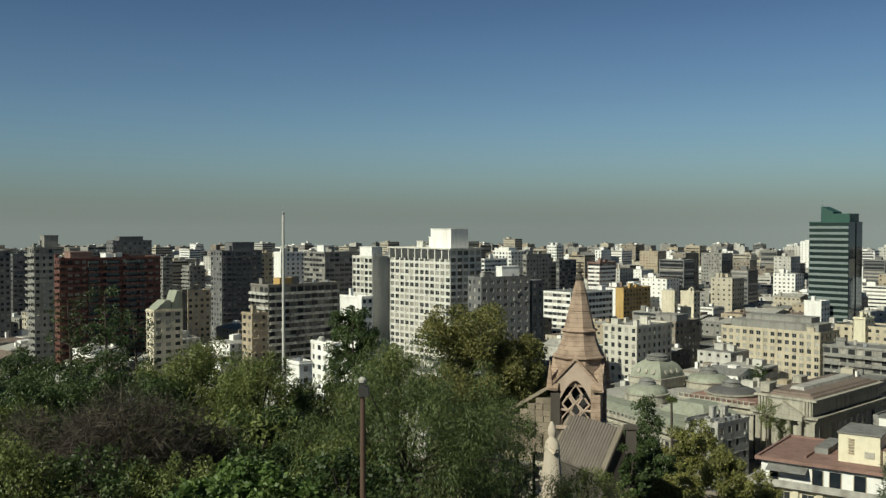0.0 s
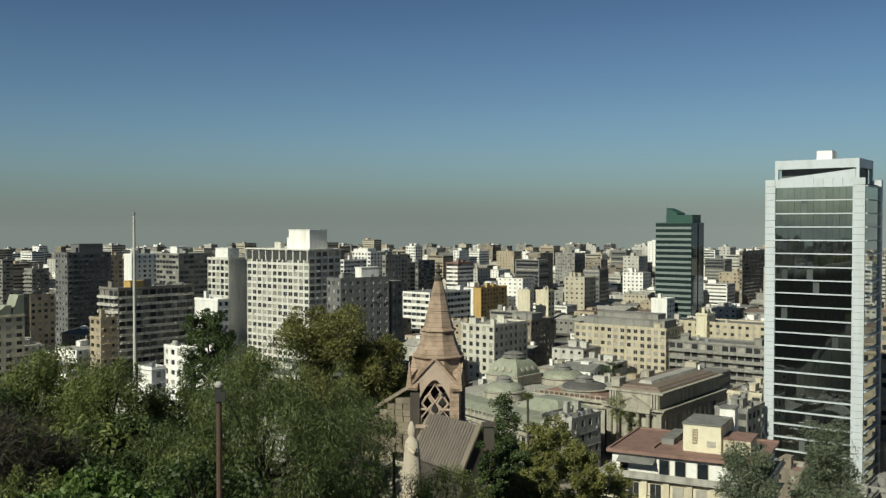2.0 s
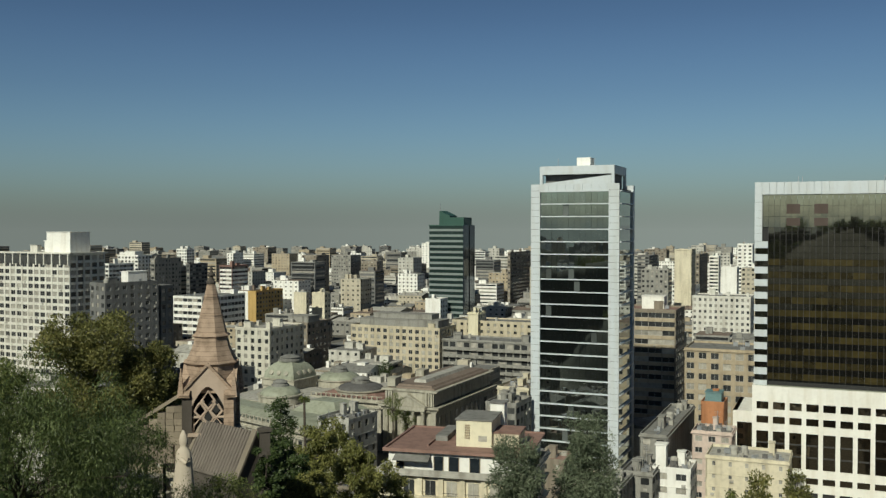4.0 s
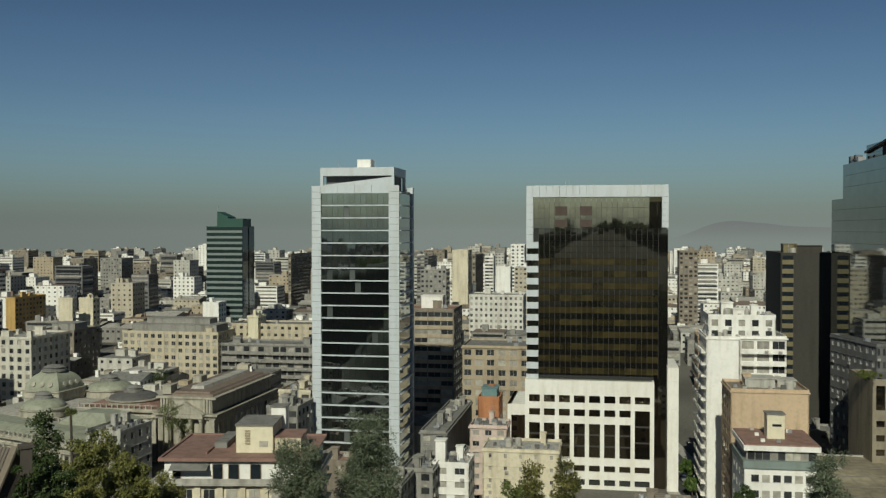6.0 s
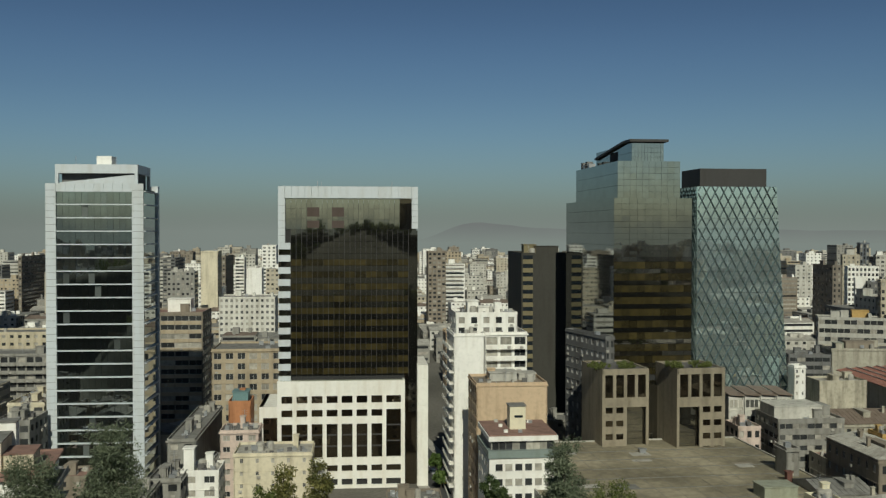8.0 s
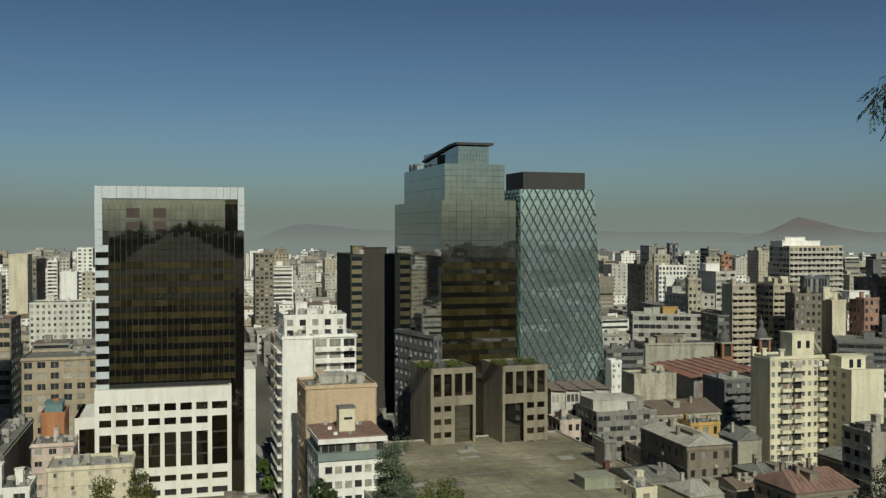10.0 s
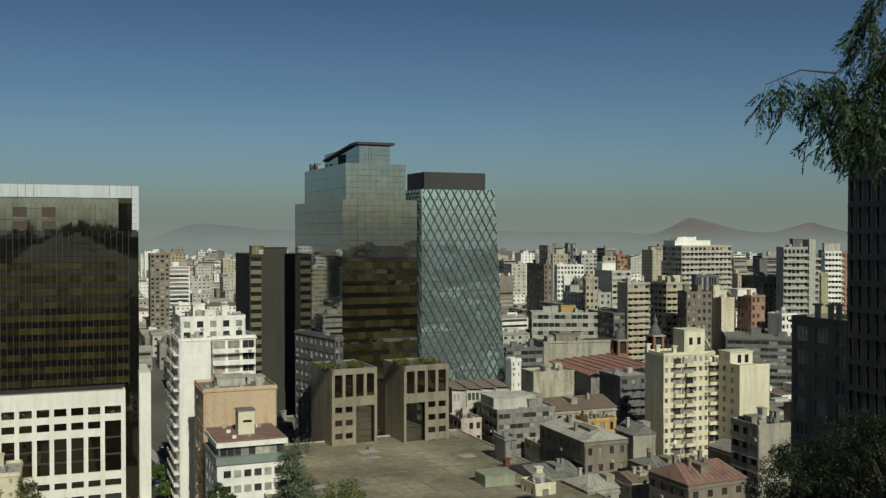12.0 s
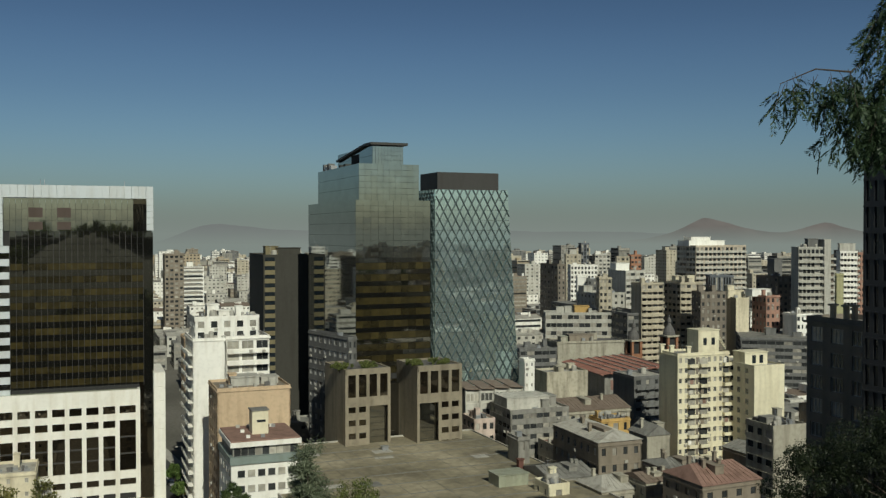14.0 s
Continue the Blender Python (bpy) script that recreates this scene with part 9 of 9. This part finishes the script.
tree(4.9, 46.7, 58.5, 2.2, 4, "pepper", "bush with hanging sprays beside the statue",
     n=6660, lobes=22, taper=0, seed=24, scale=0.88, name="shrub")
tree(21.3, 99.6, 52.3, 2.6, 14, "dark", "dark cypress-like tree by the chapel",
     n=14800, lobes=60, taper=0.5, seed=25, scale=1.43, name="tree")
tree(18.2, 91.5, 50.4, 2.2, 7, "dark", "dark evergreen by the chapel wall",
     n=7400, lobes=20, taper=0.3, seed=26, scale=2.05, name="tree")
tree(24.4, 95.5, 49.6, 2.6, 9, "light", "ochre-green conifer on the slope",
     n=9250, lobes=24, taper=0.3, seed=27, scale=2.05, name="tree")
tree(31.9, 107.4, 45.4, 3.0, 9, "light", "light green tree on the lower slope",
     n=10175, lobes=26, taper=0, seed=28, scale=2.05, name="tree")
tree(32.6, 119.4, 46.3, 3.2, 10, "light", "grey leafless-looking tree with sparse foliage",
     n=5550, lobes=26, taper=0, seed=29, scale=2.05, name="tree")
tree(37.5, 113.5, 41.2, 3.6, 9, "light", "light green tree before the red-roofed house",
     n=10175, lobes=26, taper=0, seed=30, scale=2.05, name="tree")
tree(55.8, 113.7, 41.8, 5.0, 16, "pine", "grey-green pine with loose branches",
     n=22200, lobes=70, taper=0.4, seed=31, scale=1.76, name="tree")
tree(68.7, 117.4, 44.1, 6.4, 22, "pine", "tall grey-green casuarina with loose branches",
     n=38480, lobes=90, taper=0.55, seed=32, scale=1.76, name="tree")
tree(70.6, 83.9, 44.2, 3.0, 12, "ochre", "young pine with yellow-green tips",
     n=13320, lobes=60, taper=0.8, seed=33, scale=1.43, name="tree")
tree(66.3, 82.3, 42.7, 2.4, 9, "olive", "olive-green tree on the lower slope",
     n=6475, lobes=20, taper=0, seed=34, scale=2.05, name="tree")
tree(90.2, 59.2, 46.6, 4.0, 12, "pine", "pine with upturned tips",
     n=16280, lobes=60, taper=0.7, seed=35, scale=1.32, name="tree")
tree(86.8, 57.0, 45.5, 2.0, 8, "pine", "narrow pine with open crown",
     n=5550, lobes=20, taper=0.5, seed=36, scale=1.71, name="tree")
tree(86.4, 50.5, 45.0, 3.4, 8, "olive", "olive tree in sun on the slope",
     n=6475, lobes=20, taper=0, seed=37, scale=1.71, name="tree")
tree(94.9, 72.4, 40.1, 2.6, 9, "dark", "street-side tree in shade",
     n=7400, lobes=20, taper=0, seed=38, scale=2.05, name="tree")
tree(69.2, 76.5, 45.4, 2.8, 9, "ochre", "young pine with dry tips",
     n=10360, lobes=56, taper=0.8, seed=39, scale=1.43, name="tree")
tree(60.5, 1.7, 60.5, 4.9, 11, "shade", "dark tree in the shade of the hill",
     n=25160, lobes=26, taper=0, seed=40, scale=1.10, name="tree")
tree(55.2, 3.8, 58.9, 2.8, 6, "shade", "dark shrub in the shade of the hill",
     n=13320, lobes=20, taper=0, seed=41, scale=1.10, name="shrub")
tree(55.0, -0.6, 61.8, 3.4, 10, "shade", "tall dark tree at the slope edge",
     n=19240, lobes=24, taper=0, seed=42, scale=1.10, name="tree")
tree(-29.0, 73.9, 64.7, 2.4, 8.5, "dark", "thin dark tree before the brick tower",
     n=3848, lobes=30, taper=0.3, seed=43, scale=0.88, name="tree")
tree(-24.6, 75.9, 63.5, 2.4, 8, "dark", "open-crowned dark tree on the slope",
     n=3848, lobes=30, taper=0.3, seed=44, scale=0.88, name="tree")
tree(-34.7, 77.8, 60.2, 4.0, 8, "dark", "dark tree before the houses on the west slope",
     n=10360, lobes=26, taper=0, seed=45, scale=1.32, name="tree")
tree(-29.6, 73.8, 60.0, 3.0, 7, "dark", "dark tree before the brick tower",
     n=7400, lobes=24, taper=0, seed=46, scale=1.32, name="tree")
tree(-9.2, 49.8, 61.1, 2.6, 5, "dark", "dense dark tree below the flagpole",
     n=14800, lobes=26, taper=0, seed=47, scale=1.10, name="tree")
tree(-17.6, 57.8, 61.1, 3.0, 5.5, "dark", "dense dark tree on the west slope",
     n=14800, lobes=26, taper=0, seed=48, scale=1.10, name="tree")
tree(-6.6, 45.8, 61.0, 2.2, 5, "pepper", "small pepper tree with drooping sprays",
     n=14800, lobes=22, taper=0, seed=49, scale=1.10, name="tree")
tree(-6.6, 36.8, 61.9, 2.2, 4, "dark", "dark bush under the flagpole trees",
     n=10360, lobes=22, taper=0, seed=50, scale=0.99, name="shrub")
tree(-20.7, 45.8, 61.8, 2.8, 5, "olive", "olive tree at the west slope",
     n=13320, lobes=24, taper=0, seed=51, scale=1.10, name="tree")
tree(17.7, 79.6, 51.1, 2.2, 6, "dark", "dark evergreen under the chapel wall",
     n=8880, lobes=22, taper=0.2, seed=52, scale=1.43, name="tree")
tree(18.6, 75.5, 50.7, 2.4, 5, "light", "olive bush on the slope below the chapel",
     n=8140, lobes=22, taper=0, seed=53, scale=1.43, name="shrub")
tree(87.2, 256.5, 24.0, 3.2, 9, "olive", "green tree before the temple front",
     n=3700, lobes=20, taper=0, seed=54, scale=1.76, name="tree")
tree(92.8, 260.8, 18.2, 3.0, 8, "olive", "round green tree by the portico",
     n=2960, lobes=18, taper=0, seed=55, scale=1.76, name="tree")
tree(120.5, 365.0, 17.9, 3.5, 9, "dark", "dark street tree before the cream office",
     n=1850, lobes=16, taper=0, seed=56, scale=2.42, name="tree")
tree(115.1, 413.1, 14.8, 7, 10, "dark", "dark clump of park trees",
     n=2960, lobes=24, taper=0, seed=57, scale=2.64, name="tree")


def hillside():
    """Shrubs that cover the slope, from a handful of shapes."""
    rng = random.Random(21)
    base = [tree(-14, 52, ground_z(-14, 52) + 4.6, 2.4, 4.2, "dark", "dark evergreen shrub covering the hillside", n=4200, lobes=20, scale=1.3, seed=101, name="shrub"),
            tree(-19, 60, ground_z(-19, 60) + 4.6, 2.6, 4.4, "olive", "olive-green shrub covering the hillside", n=4200, lobes=20, scale=1.35, seed=102, name="shrub"),
            tree(-24, 66, ground_z(-24, 66) + 4.6, 2.6, 4.6, "pepper", "drooping shrub covering the hillside", n=4800, lobes=20, scale=1.4, seed=103, name="shrub"),
            tree(-9, 48, ground_z(-9, 48) + 4.4, 2.2, 4.0, "bare", "leafless shrub with grey twigs", n=4500, lobes=24, seed=104, name="shrub")]
    for i in range(48):
        a, r = rng.uniform(-100, 42), rng.uniform(26, 124)
        x, y = -math.sin(radians(a)) * r, math.cos(radians(a)) * r
        z = ground_z(x, y)
        limit = 0.165 if a > 7 else (0.20 if a > -5 else 0.30)
        room = 70 - limit * r - z
        if room < 2.2 or math.hypot(x - 10, y - 74) < 8 or math.hypot(x - 7, y - 61) < 4 or (abs(a + 7) < 5 and r < 74 and room > 0 and z + 4 > 70 - 0.265 * r):
            continue
        k = rng.choice(base)
        sc = min(1.8, room / 4.6) * rng.uniform(0.75, 1.0)
        m = pose(x, y, z - 0.2, 0, 0, rng.uniform(0, 360)) @ Matrix.Diagonal((sc * 1.15, sc * 1.15, sc, 1))
        c = copy_thing(k, m)
        c.scale = (sc * 1.15, sc * 1.15, sc)
    for i in range(64):
        a, r = (rng.uniform(62, 120), rng.uniform(24, 190)) if i % 2 else (rng.uniform(150, 236), rng.uniform(24, 210))
        x, y = -math.sin(radians(a)) * r, math.cos(radians(a)) * r
        if i > 38:
            a, r = rng.uniform(105, 225), rng.uniform(9, 26)
            x, y = -math.sin(radians(a)) * r, math.cos(radians(a)) * r
        if ground_z(x, y) < 8:
            continue
        sc = rng.uniform(1.4, 2.8) if i <= 38 else rng.uniform(1.0, 1.7)
        c = copy_thing(rng.choice(base[:3]), pose(x, y, ground_z(x, y) - 0.3, 0, 0, rng.uniform(0, 360)))
        c.scale = (sc, sc, sc)


hillside()
tree(209.5, 127.5, 36.9, 3.6, 1.7, "olive", "low planting on a granite roof edge", n=6000, lobes=14, seed=301, scale=2.2, name="shrub", base=35.0)
tree(214.5, 122.5, 36.9, 3.4, 1.6, "olive", "low planting on a granite roof edge", n=5500, lobes=14, seed=302, scale=2.2, name="shrub", base=35.0)
tree(220.5, 112.0, 37.3, 3.4, 1.6, "olive", "low planting on a granite roof edge", n=5500, lobes=14, seed=303, scale=2.2, name="shrub", base=36.0)
tree(226.0, 107.5, 37.3, 3.2, 1.6, "olive", "low planting on a granite roof edge", n=5500, lobes=14, seed=304, scale=2.2, name="shrub", base=36.0)
tree(206.0, 178.5, 6.5, 2.6, 4.5, "broad", "green street tree in the canyon", n=3000, lobes=16, seed=305, scale=3.0)
tree(196.0, 168.0, 5.5, 2.4, 4.0, "broad", "green street tree in the canyon", n=3000, lobes=16, seed=306, scale=3.0)


def palm(x, y, top):
    root = thing("palm_tree", x, y, 0, 0, "tall palm with a ragged crown and dead fronds", "palm tree")
    s = Shape()
    s.tube([(0, 0, 0), (0.2, 0, top * 0.5), (0, 0, top - 3)], [0.45, 0.34, 0.3], 9)
    part("trunk", s, BARK, root)
    nrg = np.random.default_rng(8)
    P, D = [], []
    for i in range(46):
        g, up = nrg.uniform(0, 6.28), nrg.uniform(-0.9, 0.9)
        for k in range(12):
            q = k / 25
            r = 2.6 * q
            P.append((math.cos(g) * r * math.cos(up), math.sin(g) * r * math.cos(up), top - 3 + 2.6 * q * math.sin(up) - 1.2 * q * q + 0.3))
            D.append((math.cos(g) + nrg.normal() * 0.8, math.sin(g) + nrg.normal() * 0.8, -0.9))
    part("fronds", leaf_mesh("fronds", np.array(P), np.array(D), 0.8, 0.10, OLIVE, nrg), None, root)


palm(58.0, 242.3, 29.0)


def overhanging_branch():
    """A pepper-tree bough from beside the viewpoint, with hanging feathered sprays."""
    root = thing("pepper_tree", 17.5, -7.0, ground_z(17.5, -7.0), 0, "pepper tree bough with feathery sprays hanging over the view", "tree")
    z0 = root.location.z
    base = Vector((17.5, -7.0, z0))
    nrg = np.random.default_rng(5)
    def loc(p):
        return Vector(p) - base
    s = Shape()
    s.tube([(0, 0, -0.8), (0.3, 0.5, 3.5), loc((15.6, -3.6, 72.6))], [0.34, 0.26, 0.16], 10)
    part("trunk", s, BARK, root)
    P, D = [], []
    def spray(p, length, lean):
        """A hanging twig with feathered fronds: leaflets in two rows on each frond."""
        q = Vector(p)
        v = Vector((lean[0], lean[1], -0.8)).normalized()
        n = max(3, int(length / 0.10))
        pts = []
        for i in range(n):
            v = (v + Vector((nrg.normal() * 0.06, nrg.normal() * 0.06, -0.10))).normalized()
            q = q + v * (length / n)
            pts.append(q.copy())
            f = (v * 0.8 + Vector((nrg.normal() * 0.7, nrg.normal() * 0.7, -0.25 + nrg.normal() * 0.25))).normalized()
            side = f.cross(Vector(nrg.normal(size=3))).normalized()
            L = nrg.uniform(0.20, 0.32)
            for k in range(11):
                c = q + f * (L * k / 11) + Vector((0, 0, -0.06 * (k / 11) ** 2))
                for sg in (-1, 1):
                    P.append(c)
                    D.append(f * 0.65 + side * (sg * 0.8) + Vector((0, 0, -0.2)))
        return pts
    twigs = []
    limb_a = [Vector((15.99, -1.22, 72.90)), Vector((15.02, -0.31, 72.80)), Vector((14.08, 0.54, 72.16)), Vector((13.68, 1.41, 72.00))]
    for a, b in zip(limb_a, limb_a[1:]):
        t = Shape()
        t.tube([loc(a), loc(a.lerp(b, 0.5) + Vector((0, 0, 0.12))), loc(b)], [0.014, 0.010, 0.006], 6)
        part("limb", t, BARK, root)
    drops = [((13.66, 1.44, 72.02), 0.50, 4), ((13.70, 1.36, 72.03), 0.55, 4), ((13.77, 1.20, 72.08), 0.35, 2),
             ((13.85, 1.02, 72.08), 0.45, 4), ((13.92, 0.88, 72.08), 0.60, 6), ((13.98, 0.74, 72.08), 0.70, 6),
             ((14.04, 0.61, 72.12), 0.80, 6), ((14.11, 0.47, 72.08), 0.80, 6), ((14.17, 0.33, 72.04), 1.00, 7),
             ((14.23, 0.19, 72.08), 1.10, 7), ((14.30, 0.05, 72.31), 1.40, 8), ((14.37, -0.09, 72.54), 1.60, 8),
             ((14.44, -0.24, 72.54), 1.80, 8), ((13.99, 0.70, 71.43), 0.45, 4), ((14.05, 0.57, 71.45), 0.50, 4),
             ((14.13, 0.39, 71.47), 0.60, 5), ((14.21, 0.22, 71.47), 0.70, 5), ((14.29, 0.04, 71.43), 0.70, 5),
             ((14.26, 0.16, 73.00), 0.80, 6), ((14.35, -0.01, 73.31), 1.10, 7), ((14.44, -0.22, 73.38), 1.40, 7),
             ((14.29, 0.09, 72.69), 0.80, 6), ((14.37, -0.13, 71.77), 0.90, 6)]
    for p, length, k in drops:
        for j in range(max(2, round(k * 0.62))):
            o = Vector((nrg.normal() * 0.10, nrg.normal() * 0.10, nrg.normal() * 0.06))
            pts = spray(loc(Vector(p) + o), length * nrg.uniform(0.55, 1.0), (nrg.normal() * 0.35, 0.15 + nrg.normal() * 0.35))
            t = Shape()
            t.tube([loc(Vector(p) + o)] + pts, [0.004] * (len(pts) + 1), 4)
            part("twig", t, BARK, root)
    part("leaves", leaf_mesh("leaves", np.array(P), np.array(D), 0.09, 0.021, DARKLEAF_NEAR, nrg), None, root)


# darker than the other pepper leaves: the bough's shade is in the colour
DARKLEAF_NEAR = leafy("shaded_pepper_leaflets", (0.03, 0.06, 0.03), (0.075, 0.125, 0.06))
overhanging_branch()
